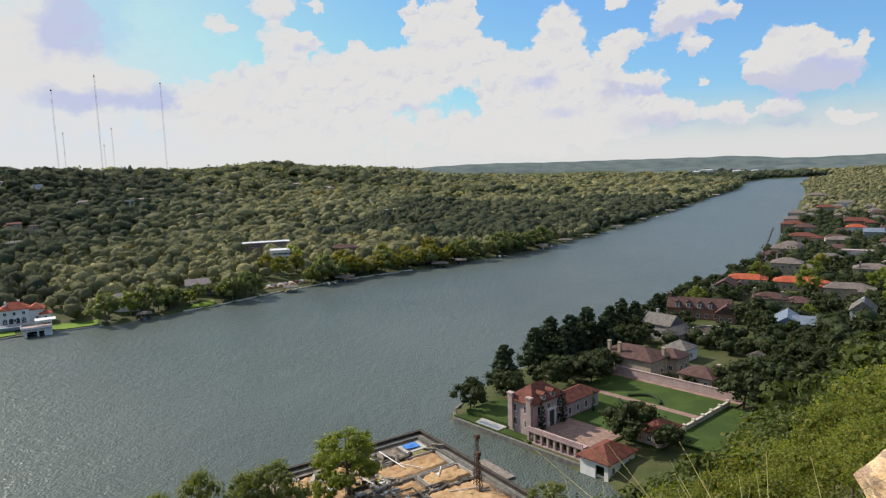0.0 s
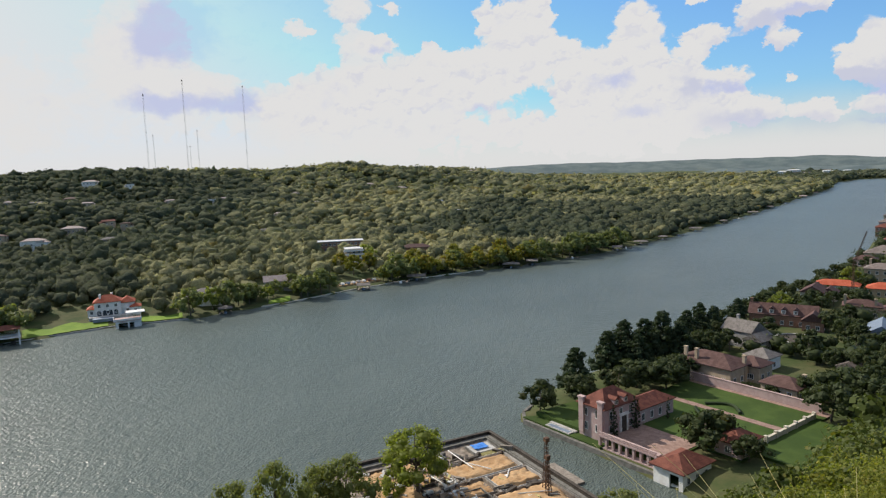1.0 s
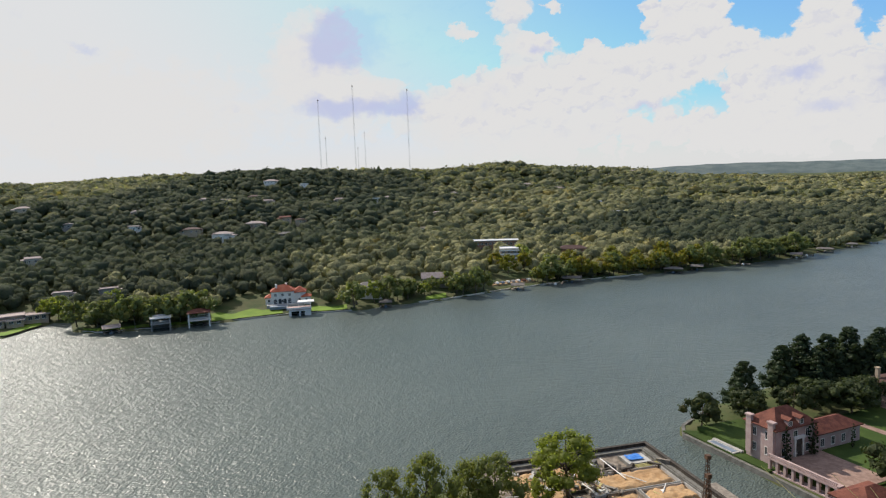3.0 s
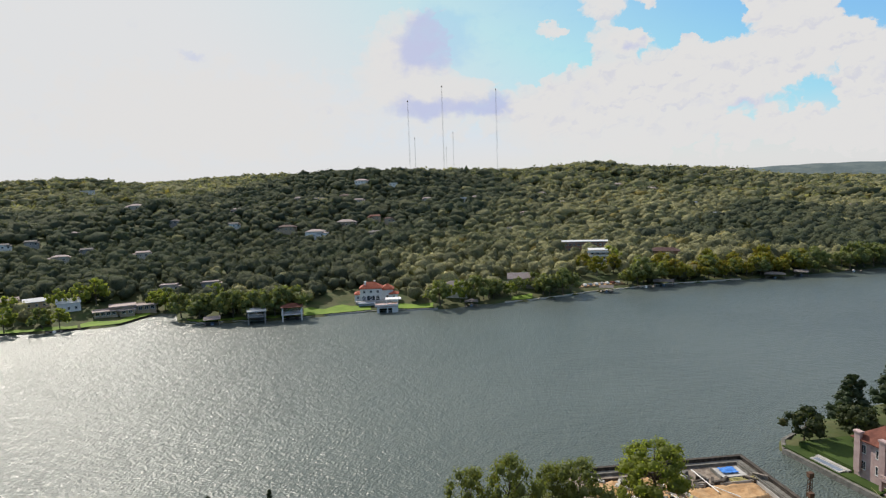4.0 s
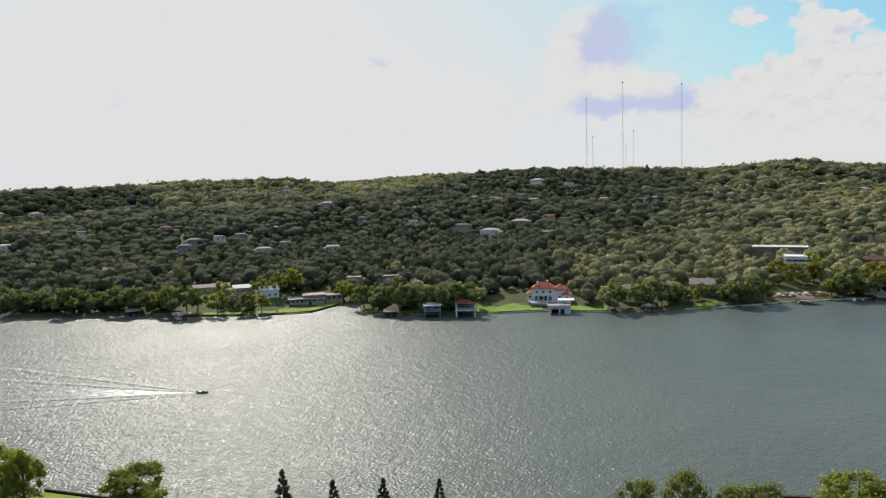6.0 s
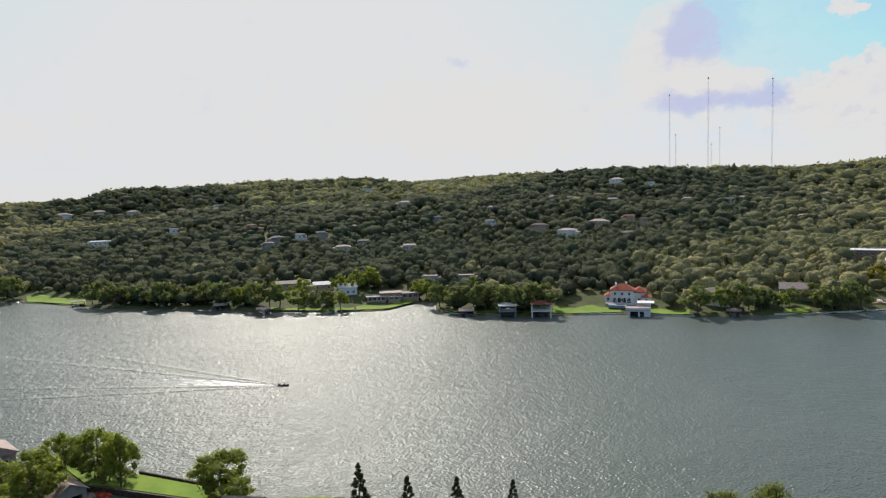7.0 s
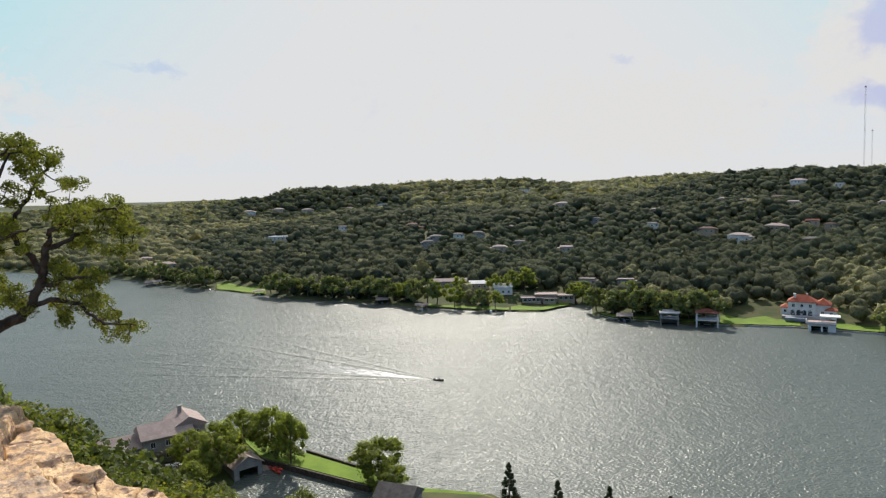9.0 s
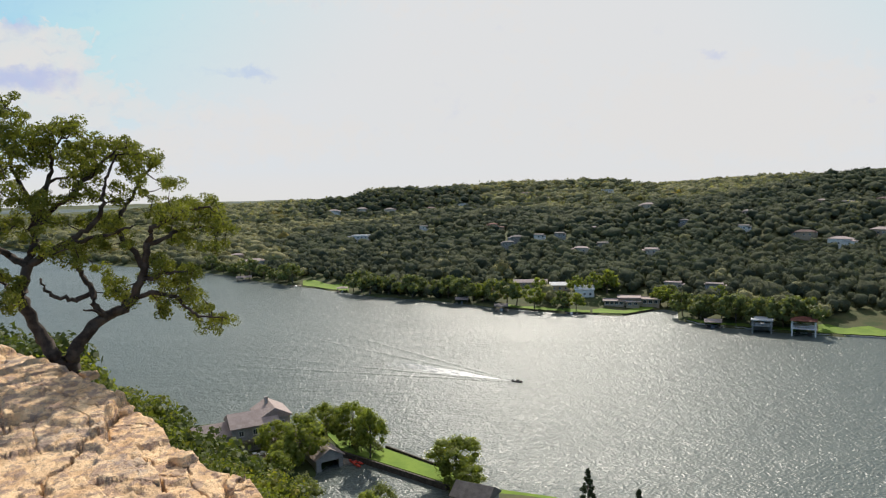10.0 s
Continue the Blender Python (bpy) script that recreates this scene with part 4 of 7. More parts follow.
def house(name, label, x, y, turn, blocks, wall, roof, z=None, gap=3.2, size=(1.2, 1.5), chimneys=(), category="house", clear=None, front=True):
    """A house of blocks (cx, cy, wide, deep, wall height, roof kind, roof rise, eave), in its own axes."""
    if z is None:
        a = radians(turn)
        spots = [(x + (cx + sx * w / 2) * math.cos(a) - (cy + sy * d / 2) * math.sin(a), y + (cx + sx * w / 2) * math.sin(a) + (cy + sy * d / 2) * math.cos(a))
                 for cx, cy, w, d, *_ in blocks for sx in (-1, 1) for sy in (-1, 1)]
        zs = land(np.array([p[0] for p in spots]), np.array([p[1] for p in spots]))[0]
        z = max(0.6, float(np.max(zs)) * 0.6 + float(np.min(zs)) * 0.4)
    ob = thing(name, x, y, z, turn, label, category)
    # far houses get no windows on the sides turned away from the camera
    facing_away = [x * math.sin(radians(turn + 90 * k)) - y * math.cos(radians(turn + 90 * k)) for k in range(4)]
    blind = [k for k in range(4) if facing_away[k] > 0.25 * math.hypot(x, y)] if math.hypot(x, y) > 430 else []
    for cx, cy, w, d, h, kind, rise, eave in blocks:
        part("wall", boxes((cx - w / 2, cx + w / 2, cy - d / 2, cy + d / 2, -6.0, h)), wall, ob)
        bm = roof_mesh(kind, w, d, rise, eave)
        bm.transform(Matrix.Translation((cx, cy, h + 0.003)))
        part("roof", bm, roof, ob)
        facade(ob, cx, cy, w, d, 0, h, gap, size, blind=blind)
    for cx, cy, top in chimneys:
        bm = boxes((cx - 0.5, cx + 0.5, cy - 0.5, cy + 0.5, 0.0, top), (cx - 0.62, cx + 0.62, cy - 0.62, cy + 0.62, top, top + 0.25))
        part("chimney", bm, wall, ob)
    reach = clear or max(math.hypot(abs(b[0]) + b[2] / 2, abs(b[1]) + b[3] / 2) for b in blocks)
    CLEARINGS.append((x, y, reach * 0.9 + 3 if x < 60 else reach * 0.85))
    if front and math.hypot(x, y) > 250:
        k = (reach * 0.9 + 11) / math.hypot(x, y)
        CLEARINGS.append((x * (1 - k), y * (1 - k), reach * 0.75 + 1 if x < 60 else reach * 0.36))
    return ob


def far_house(x, y, w, d, h, turn, wall, roof, kind, label, rise=2.2):
    """A house among the trees of the far hills, with a lower side wing."""
    side = 0.8 if (int(x) % 2) else -0.8
    rise = min(rise, 0.2 * d)
    blocks = [(0, 0, w, d, h * 0.72, kind, rise, 0.7), (side * w * 0.62, -d * 0.12, w * 0.5, d * 0.8, h * 0.5, kind, rise * 0.7, 0.6), (-side * w * 0.55, d * 0.2, w * 0.36, d * 0.7, h * 0.58, kind, rise * 0.6, 0.5)]
    away = math.hypot(x, y)
    CLEARINGS.append((x * (1 - (d * 0.5 + 7) / away), y * (1 - (d * 0.5 + 7) / away), w * 0.42))
    return house("house", label, x, y, turn, blocks, wall, roof, z=height(x, y) + 2.9, gap=4.2, size=(1.5, 1.5), clear=w * 0.55, front=False)

# Houses scattered over the far hills.
far_house(-421, 540, 17, 10, 7.3, 18, STUCCO_WHITE, ROOF_TAUPE, "hip", "white stucco villa standing among hillside oaks")
far_house(-462, 545, 16, 9, 5.5, 30, STUCCO_TAN, TILE_BROWN, "hip", "tan villa with brown tile roof in the woods")
far_house(-428, 603, 18, 11, 6.1, 19, STUCCO_TAN, ROOF_TAUPE, "hip", "tan villa on a wooded slope")
far_house(-347, 537, 14, 8, 5.5, 28, SIDING_GREY, SHINGLE, "hip", "grey house half hidden by oaks")
far_house(-410, 633, 11, 7, 5.5, 47, STUCCO_TAN, TILE_RED, "gable", "tan house with a red tile roof on the slope")
far_house(-353, 299, 9, 5, 5.5, 40, LIMESTONE, ROOF_TAUPE, "flat", "low flat-roofed house behind lakeside trees")
far_house(-331, 313, 9, 5, 5.5, 47, SIDING_GREY, ROOF_TAUPE, "flat", "low flat-roofed house between tall trees")
far_house(-1262, 889, 30, 18, 5.5, 60, STUCCO_WHITE, ROOF_WHITE, "flat", "long white flat-roofed house on the ridge")
far_house(-484, 386, 10, 6, 5.5, 46, LIMESTONE, ROOF_TAUPE, "gable", "limestone house with a pale roof in the woods")
far_house(-563, 839, 18, 11, 5.5, 14, STUCCO_WHITE, ROOF_TAUPE, "hip", "pale house near the hilltop")
far_house(-514, 849, 9, 5, 5.5, 43, STUCCO_WHITE, ROOF_WHITE, "flat", "small white house near the hilltop")
far_house(-78, 893, 14, 9, 6.4, 11, STUCCO_WHITE, ROOF_WHITE, "flat", "white modern house above the oaks")
far_house(-123, 1059, 12, 7, 5.5, 13, STUCCO_WHITE, METAL_BLUE, "gable", "white house with a metal roof among oaks")
far_house(-507, 516, 9, 5, 5.5, 44, STUCCO_WHITE, SHINGLE, "gable", "small white house in the woods")
far_house(-644, 336, 13, 8, 5.5, 76, SIDING_GREY, SHINGLE, "hip", "grey house in the dark woods")
far_house(-728, 357, 9, 5, 5.5, 64, STUCCO_TAN, TILE_RED, "hip", "small house with a red tile roof")
far_house(-631, 356, 9, 5, 5.5, 46, STUCCO_WHITE, SHINGLE, "gable", "pale gabled house in the woods")
far_house(-538, 348, 12, 7, 5.5, 53, LIMESTONE, ROOF_TAUPE, "hip", "limestone house with taupe roof on the slope")
far_house(-545, 377, 9, 5, 5.5, 65, SIDING_GREY, SHINGLE, "gable", "grey gabled house in the woods")
far_house(-688, 544, 16, 10, 5.5, 57, LIMESTONE, ROOF_TAUPE, "hip", "long limestone house on the upper slope")
far_house(-558, 575, 11, 6, 5.5, 39, STUCCO_TAN, ROOF_TAUPE, "hip", "tan house on the dark slope")
far_house(-574, 501, 9, 5, 5.5, 29, SIDING_GREY, SHINGLE, "hip", "grey house on the dark slope")
far_house(-563, 693, 12, 7, 5.5, 23, STUCCO_TAN, ROOF_TAUPE, "hip", "tan house on the hill shoulder")
far_house(-531, 751, 15, 9, 5.5, 19, STUCCO_TAN, TILE_BROWN, "hip", "tan house with brown roof on the hill")
far_house(-527, 686, 11, 6, 5.5, 53, SIDING_GREY, SHINGLE, "gable", "grey house below the hilltop")
far_house(-489, 720, 10, 6, 5.5, 19, LIMESTONE, ROOF_TAUPE, "gable", "limestone house below the hilltop")
far_house(-357, 1269, 14, 9, 5.5, 11, STUCCO_WHITE, ROOF_TAUPE, "hip", "pale house on a far slope")
far_house(-358, 1059, 11, 7, 5.5, -1, LIMESTONE, ROOF_TAUPE, "hip", "limestone house on a far slope")
far_house(-299, 1358, 19, 11, 5.5, 12, STUCCO_TAN, ROOF_TAUPE, "hip", "tan house under the wooded knoll")
far_house(-233, 1344, 17, 10, 5.5, -10, LIMESTONE, ROOF_TAUPE, "gable", "limestone house under the wooded knoll")
far_house(-181, 1788, 20, 12, 5.5, 6, STUCCO_WHITE, ROOF_TAUPE, "hip", "pale house on the ridge")
far_house(-117, 1838, 25, 15, 6.5, -11, LIMESTONE, ROOF_TAUPE, "hip", "limestone house on the ridge")
far_house(-299, 592, 9, 5, 5.5, 17, SIDING_GREY, SHINGLE, "hip", "grey house among oaks")
far_house(-394, 835, 9, 5, 5.5, 25, STUCCO_WHITE, ROOF_WHITE, "flat", "small white house in the woods")
far_house(-289, 790, 9, 5, 5.5, 30, STUCCO_TAN, ROOF_TAUPE, "hip", "tan house among oaks")
far_house(-438, 811, 9, 5, 5.5, 13, LIMESTONE, ROOF_TAUPE, "gable", "limestone house among oaks")
far_house(-264, 679, 9, 5, 5.5, 16, STUCCO_WHITE, SHINGLE, "gable", "white gabled house among oaks")
far_house(-35, 1303, 16, 10, 5.5, 12, STUCCO_TAN, TILE_BROWN, "hip", "tan house in the far woods")
far_house(25, 1576, 21, 13, 5.6, -21, STUCCO_WHITE, ROOF_TAUPE, "hip", "pale house in the far woods")
far_house(-794, 202, 20, 12, 5.5, 56, STUCCO_WHITE, ROOF_WHITE, "flat", "long pale flat building in the trees")
far_house(-2062, 168, 25, 15, 7.3, 75, STUCCO_TAN, ROOF_TAUPE, "hip", "tan house on the low ridge")
far_house(-1309, 394, 17, 10, 5.5, 83, LIMESTONE, ROOF_TAUPE, "hip", "limestone house on the ridge")
far_house(-1268, 467, 20, 12, 5.5, 64, STUCCO_TAN, TILE_BROWN, "hip", "tan house on the ridge")
far_house(-1272, 543, 17, 10, 5.5, 81, STUCCO_WHITE, ROOF_WHITE, "flat", "white house on the ridge")
far_house(-1355, 288, 20, 12, 5.5, 68, STUCCO_WHITE, ROOF_TAUPE, "hip", "pale house on the ridge")
far_house(-1352, 347, 19, 11, 5.8, 56, LIMESTONE, ROOF_TAUPE, "hip", "broad limestone house on the ridge")
far_house(-758, 362, 11, 7, 5.5, 68, STUCCO_TAN, TILE_RED, "hip", "house with a red tile roof on the slope")
far_house(-817, 291, 9, 5, 5.5, 60, STUCCO_WHITE, SHINGLE, "gable", "small white house on the slope")
far_house(-708, 66, 22, 13, 5.5, 95, LIMESTONE, ROOF_TAUPE, "hip", "large pale lakeside house with taupe roof")
far_house(-770, 54, 11, 7, 5.5, 86, STUCCO_TAN, ROOF_TAUPE, "hip", "tan house behind the lakeside")
far_house(-630, 318, 10, 6, 5.5, 63, SIDING_GREY, SHINGLE, "hip", "grey house in the dark woods")
far_house(-619, 374, 9, 5, 5.5, 49, SIDING_GREY, SHINGLE, "gable", "grey gabled house in the dark woods")
far_house(-624, 419, 9, 5, 5.5, 66, STUCCO_TAN, ROOF_TAUPE, "hip", "tan house in the dark woods")
far_house(-1208, 691, 20, 12, 5.5, 40, LIMESTONE, ROOF_TAUPE, "hip", "limestone house on the hillside")
far_house(-1225, 754, 16, 9, 5.5, 38, STUCCO_TAN, ROOF_TAUPE, "hip", "tan house on the hillside")
far_house(-1311, 707, 18, 11, 5.5, 72, STUCCO_TAN, TILE_BROWN, "hip", "tan house high on the hill")
far_house(-389, 630, 9, 5, 5.5, 32, STUCCO_TAN, TILE_BROWN, "hip", "tan house with brown roof in the woods")
far_house(-304, 998, 10, 6, 5.5, 12, STUCCO_WHITE, ROOF_TAUPE, "hip", "pale house in the woods")
far_house(-281, 1279, 18, 11, 5.5, 27, STUCCO_TAN, ROOF_TAUPE, "hip", "tan house at the foot of the knoll")
far_house(341, 1295, 15, 9, 5.6, -15, STUCCO_WHITE, ROOF_WHITE, "flat", "white house in the far woods")
far_house(193, 1495, 13, 8, 5.5, -7, STUCCO_TAN, ROOF_TAUPE, "hip", "tan house in the far woods")
far_house(89, 1138, 9, 5, 5.5, -24, STUCCO_WHITE, SHINGLE, "gable", "small white house in the far woods")
far_house(-390, 863, 9, 6, 5.5, 34, STUCCO_TAN, ROOF_TAUPE, "hip", "tan house in the woods")
far_house(-167, 1062, 9, 6, 5.5, -11, LIMESTONE, ROOF_TAUPE, "gable", "limestone house in the woods")

# ---- the far shore: lawns, walls, boathouses ----
def lawn_strip(a0, a1, in0, in1, label="mown green lawn sloping to the lake"):
    """A lawn on the far bank between two directions and two distances from the shore."""
    turns, depth = np.linspace(a0, a1, max(6, int(abs(a1 - a0) * 4))), np.linspace(0, 1, 9)
    rows = []
    for a in turns:
        x, y = shore_spot(a, 0)
        d = math.hypot(x, y)
        k = 1 + (in0 + (in1 * (0.85 + 0.15 * math.sin(a * 2.3)) - in0) * depth) / d
        rows.append(np.stack([x * k, y * k], -1))
    xy = np.array(rows)
    z = land(xy[..., 0], xy[..., 1])[0] + 0.16
    ob = sheet("lawn", np.concatenate([xy, z[..., None]], -1).reshape(-1, 3), grid_quads(len(turns), len(depth)), LAWN)
    tagged(ob, label, "lawn", kind="structure")
    for a in turns[::2]:
        for inland in np.arange(in0 + 3, in1, 6):
            x, y = shore_spot(a, inland)
            CLEARINGS.append((x, y, 5.0))


def shore_wall(a0, a1, mat, label, high=0.9):
    """A low bulkhead along the far shore."""
    bm = bmesh.new()
    turns = np.linspace(a0, a1, max(4, int(abs(a1 - a0) * 2.5)))
    spots = [shore_spot(a, -0.3) for a in turns]
    for (x0, y0), (x1, y1) in zip(spots, spots[1:]):
        n = Vector((x0, y0, 0)).normalized() * 0.7
        v = [bm.verts.new((x + n.x * s, y + n.y * s, z)) for z in (-1, high) for s in (0, 1) for x, y in ((x0, y0), (x1, y1))]
        for f in ((0, 1, 5, 4), (2, 6, 7, 3), (4, 5, 7, 6), (0, 4, 6, 2), (1, 3, 7, 5)):
            bm.faces.new([v[i] for i in f])
    tagged(part("retaining_wall", bm, mat), label, "retaining wall", kind="structure")


def boathouse(x, y, turn, w, d, deck, top, post, roof, roof_kind, rise, label, walls=None):
    """An open two-deck boathouse on posts in the water."""
    ob = thing("boathouse", x, y, 0, turn, label, "boathouse")
    for sx in (-1, 1):
        for sy in (-1, 0, 1):
            part("post", boxes((sx * w / 2 - 0.35, sx * w / 2 + 0.35, sy * (d / 2 - 0.35) - 0.35, sy * (d / 2 - 0.35) + 0.35, -2, top)), post, ob)
    part("deck", boxes((-w / 2 - 0.6, w / 2 + 0.6, -d / 2 - 0.6, d / 2 + 0.6, deck, deck + 0.45)), post, ob)
    for s in (-1, 1):
        part("railing", boxes((-w / 2, w / 2, s * d / 2 - 0.08, s * d / 2 + 0.08, deck + 1.35, deck + 1.5), *[(-w / 2 + k * 0.6, -w / 2 + k * 0.6 + 0.1, s * d / 2 - 0.05, s * d / 2 + 0.05, deck + 0.45, deck + 1.35) for k in range(int(w / 0.6))]), TRIM, ob)
        part("railing", boxes((s * w / 2 - 0.08, s * w / 2 + 0.08, -d / 2 + 0.1, d / 2 - 0.1, deck + 1.35, deck + 1.5), *[(s * w / 2 - 0.05, s * w / 2 + 0.05, -d / 2 + 0.2 + k * 0.6, -d / 2 + 0.3 + k * 0.6, deck + 0.45, deck + 1.35) for k in range(int(d / 0.6) - 1)]), TRIM, ob)
    if walls:
        part("side_wall", boxes((-w / 2, -w / 2 + 0.25, -d / 2, d / 2, -0.5, deck)), walls, ob)
        part("side_wall", boxes((w / 2 - 0.25, w / 2, -d / 2, d / 2, -0.5, deck)), walls, ob)
        part("back_wall", boxes((-w / 2 + 0.25, w / 2 - 0.25, d / 2 - 0.25, d / 2, -0.5, deck)), walls, ob)
    else:
        part("boat_lift", boxes((-w / 4 - 1, -w / 4 + 1, -d / 3, d / 3, 0.3, 0.8), (w / 4 - 1, w / 4 + 1, -d / 3, d / 3, 0.3, 0.8)), TIMBER_DARK, ob)
    bm = roof_mesh(roof_kind, w, d, rise, 0.8)
    bm.transform(Matrix.Translation((0, 0, top + 0.003)))
    part("roof", bm, roof, ob)
    CLEARINGS.append((x, y, w * 0.7 + 2))
    return ob


def dock(x, y, turn, w=7.0, d=6.0, roofed=True, label="small roofed boat dock on posts in the lake"):
    ob = thing("boat_dock", x, y, 0, turn, label, "dock")
    part("deck", boxes((-w / 2, w / 2, d / 2 - 1.6, d / 2, 0.45, 0.7), (-w / 2, -w / 2 + 1.3, -d / 2, d / 2 - 1.6, 0.45, 0.7), (w / 2 - 1.3, w / 2, -d / 2, d / 2 - 1.6, 0.45, 0.7), (-0.8, 0.8, d / 2, d / 2 + 7, 0.45, 0.65)), TIMBER, ob)
    for sx in (-1, 1):
        for sy in (-1, 1):
            part("post", boxes((sx * (w / 2 - 0.2) - 0.12, sx * (w / 2 - 0.2) + 0.12, sy * (d / 2 - 0.2) - 0.12, sy * (d / 2 - 0.2) + 0.12, -2, 3.1 if roofed else 1.3)), TIMBER_DARK, ob)
    if roofed:
        bm = roof_mesh("hip" if int(x) % 2 else "gable", w, d, 1.2, 0.4)
        bm.transform(Matrix.Translation((0, 0, 3.103)))
        part("roof", bm, SHINGLE if int(y) % 2 else ROOF_TAUPE, ob)
    bm = bmesh.new()
    tube(bm, [(0, -d / 2 + 0.3, 0.45), (0, -d / 2 + 1.2, 0.4), (0, d / 2 - 2.4, 0.4), (0, d / 2 - 2.0, 0.4)], [0.15, 0.85, 0.95, 0.8], 8)
    part("boat_hull", bm, TRIM if int(x + y) % 2 else METAL_BLUE, ob)
    return ob


lawn_strip(33.6, 39.3, 0.5, 17)
lawn_strip(28.2, 31.9, 0.5, 12)
lawn_strip(40.8, 48.6, 0.5, 7, "narrow lawn along the lake wall")
lawn_strip(51.3, 56.2, 0.5, 12, "sunlit mown lawn below a modern house")
lawn_strip(56.4, 63.4, 0.5, 9, "sunlit mown lawn under shore trees")
lawn_strip(19.6, 21.4, 0.5, 14)
lawn_strip(77.0, 80.8, 2, 34, "bright green lawn reaching back from the lake")
shore_wall(27.8, 49.0, CONCRETE, "low pale concrete wall along the far shore", 0.7)
shore_wall(51.2, 65.0, TIMBER_DARK, "low dark timber wall along the far shore", 0.6)
shore_wall(3.0, 22.0, LIMESTONE, "low stone wall along the far shore", 0.8)
boathouse(-240.5, 284.0, 40, 10.2, 9, 3.6, 7.6, STUCCO_WHITE, TILE_RED, "hip", 1.5, "white two-deck boathouse with a red tile roof")
boathouse(-255, 272, 43, 8.6, 8, 3.6, 6.6, SIDING_GREY, ROOF_WHITE, "flat", 0.3, "grey boathouse with a flat white canopy over its deck", SIDING_GREY)
dock(-276, 260, 47, 8, 7)
dock(-270, 270, 45, 6, 5, False, "low timber boat dock beside the lawn")
dock(-378, 185, 64, 8, 7)
dock(-345, 216, 58, 8, 6, False, "open timber boat dock in front of a lawn")
dock(-161, 347, 25, 7, 6)
dock(-638, 50, 85, 13, 9, True, "large roofed boathouse dock on the far shore")
dock(-567, 86, 81, 9, 7, False, "open timber dock by a green lawn")
dock(-515, 114, 77, 8, 6)
dock(-486, 128, 75, 9, 5, False, "open timber dock below dark trees")
dock(-416, 174, 67, 8, 7)
for k, a in enumerate((-8.3, -9.0, -10.2, -11.9, -13.1, -14.4, -16.5, -17.6, -18.6, -19.8, -20.8, 0.6, -1.2, 10.2, 8.8, 13.4, -4.6, -22.0, -22.8)):
    dock(*shore_spot(a, -4), a, 8 + k % 3 * 2, 7, k % 3 != 1, "boat dock below the trees of the far shore")


def villa():
    """The villa with arches behind its lawn."""
    ob = house("villa", "white stucco villa with arches and red tile roofs behind a lawn", -221, 334, 30,
               [(0, 0, 13, 9, 7.0, "hip", 3.4, 0.6), (9.5, 1.5, 7, 9, 5.8, "hip", 2.8, 0.6), (-8.0, 1.0, 4, 7, 3.4, "hip", 1.4, 0.5), (13.5, -2.5, 5, 6, 3.4, "hip", 1.4, 0.5)],
               STUCCO_WHITE, TILE_ORANGE, gap=3.0, chimneys=((-3.5, -2.0, 11.0), (2.0, 2.5, 10.8)), clear=19)
    # Dark panels on the solid wall stand for the shade inside the arches.
    for k in range(4):
        bm = bmesh.new()
        ring = [(-1.0, 0.1), (1.0, 0.1), (1.0, 1.9)] + [(math.cos(a), 1.9 + math.sin(a)) for a in np.linspace(0.3, math.pi - 0.3, 7)] + [(-1.0, 1.9)]
        front = [bm.verts.new((px - 4.2 + k * 2.7, -4.56, pz)) for px, pz in ring]
        back = [bm.verts.new((v.co.x, -4.502, v.co.z)) for v in front]
        bm.faces.new(front)
        for i in range(len(ring)):
            j = (i + 1) % len(ring)
            bm.faces.new((front[j], front[i], back[i], back[j]))
        part("arch", bm, GLASS, ob, "dark arched panel in place of a shaded opening")
    part("terrace", boxes((-9, 12, -9, -4.6, -1.5, 0.15)), CONCRETE, ob)
    part("pool", boxes((-7, 3, -14, -10, -1.5, 0.1)), METAL_BLUE, ob)
    return ob


villa()
bh = thing("boathouse", -201, 319.5, 0, 32, "white flat-roofed boathouse with a roof deck and canopy", "boathouse")
part("wall", boxes((-6, 6, -4, -3.6, 2.6, 3.6), (-6, -4.6, -4, -3.6, -1, 2.6), (-0.4, 0.4, -4, -3.6, -1, 2.6), (2.6, 6, -4, -3.6, -1, 2.6), (-6, -5.6, -3.6, 4, -1, 3.6), (5.6, 6, -3.6, 4, -1, 3.6), (-5.6, 5.6, 3.6, 4, -1, 3.6)), STUCCO_WHITE, bh)
part("roof_deck", boxes((-7, 6.2, -5, 4.2, 3.602, 4.0)), STUCCO_PINK, bh)
part("parapet", boxes((-7, 6.2, -5, -4.8, 4.003, 4.9), (-7, -6.8, -4.8, 4.2, 4.003, 4.9)), STUCCO_WHITE, bh)
part("canopy", boxes((-1, 8, -2.6, 4.4, 7.0, 7.35)), ROOF_WHITE, bh)
for px, py in ((-0.5, -2.2), (6.0, -2.2), (-0.5, 3.8), (6.0, 3.8)):
    part("post", boxes((px - 0.15, px + 0.15, py - 0.15, py + 0.15, 4.0, 7.0)), STUCCO_WHITE, bh)
CLEARINGS.append((-201, 319, 10))

house("house", "grey shingled house with a low roof behind shore trees", -178, 362, 24, [(0, 0, 15, 10, 6, "hip", 2.2, 0.6), (-7, 3, 8, 8, 4, "hip", 1.6, 0.6)], STUCCO_WHITE, SHINGLE)
house("house", "grey gabled house behind shore trees", -151, 399, 22, [(0, 0, 14, 9, 5, "gable", 3.2, 0.5), (9, -1, 8, 8, 4, "gable", 2.4, 0.5)], SIDING_GREY, ROOF_TAUPE)
condo = [(0, 0, 40, 12, 8, "flat", 0.3, 0.5)]
house("apartment_building", "long apartment block with a white flat roof above the trees", -151, 552, 16, condo, BRICK, ROOF_WHITE, gap=3.4, size=(1.8, 1.5), category="building", front=False)
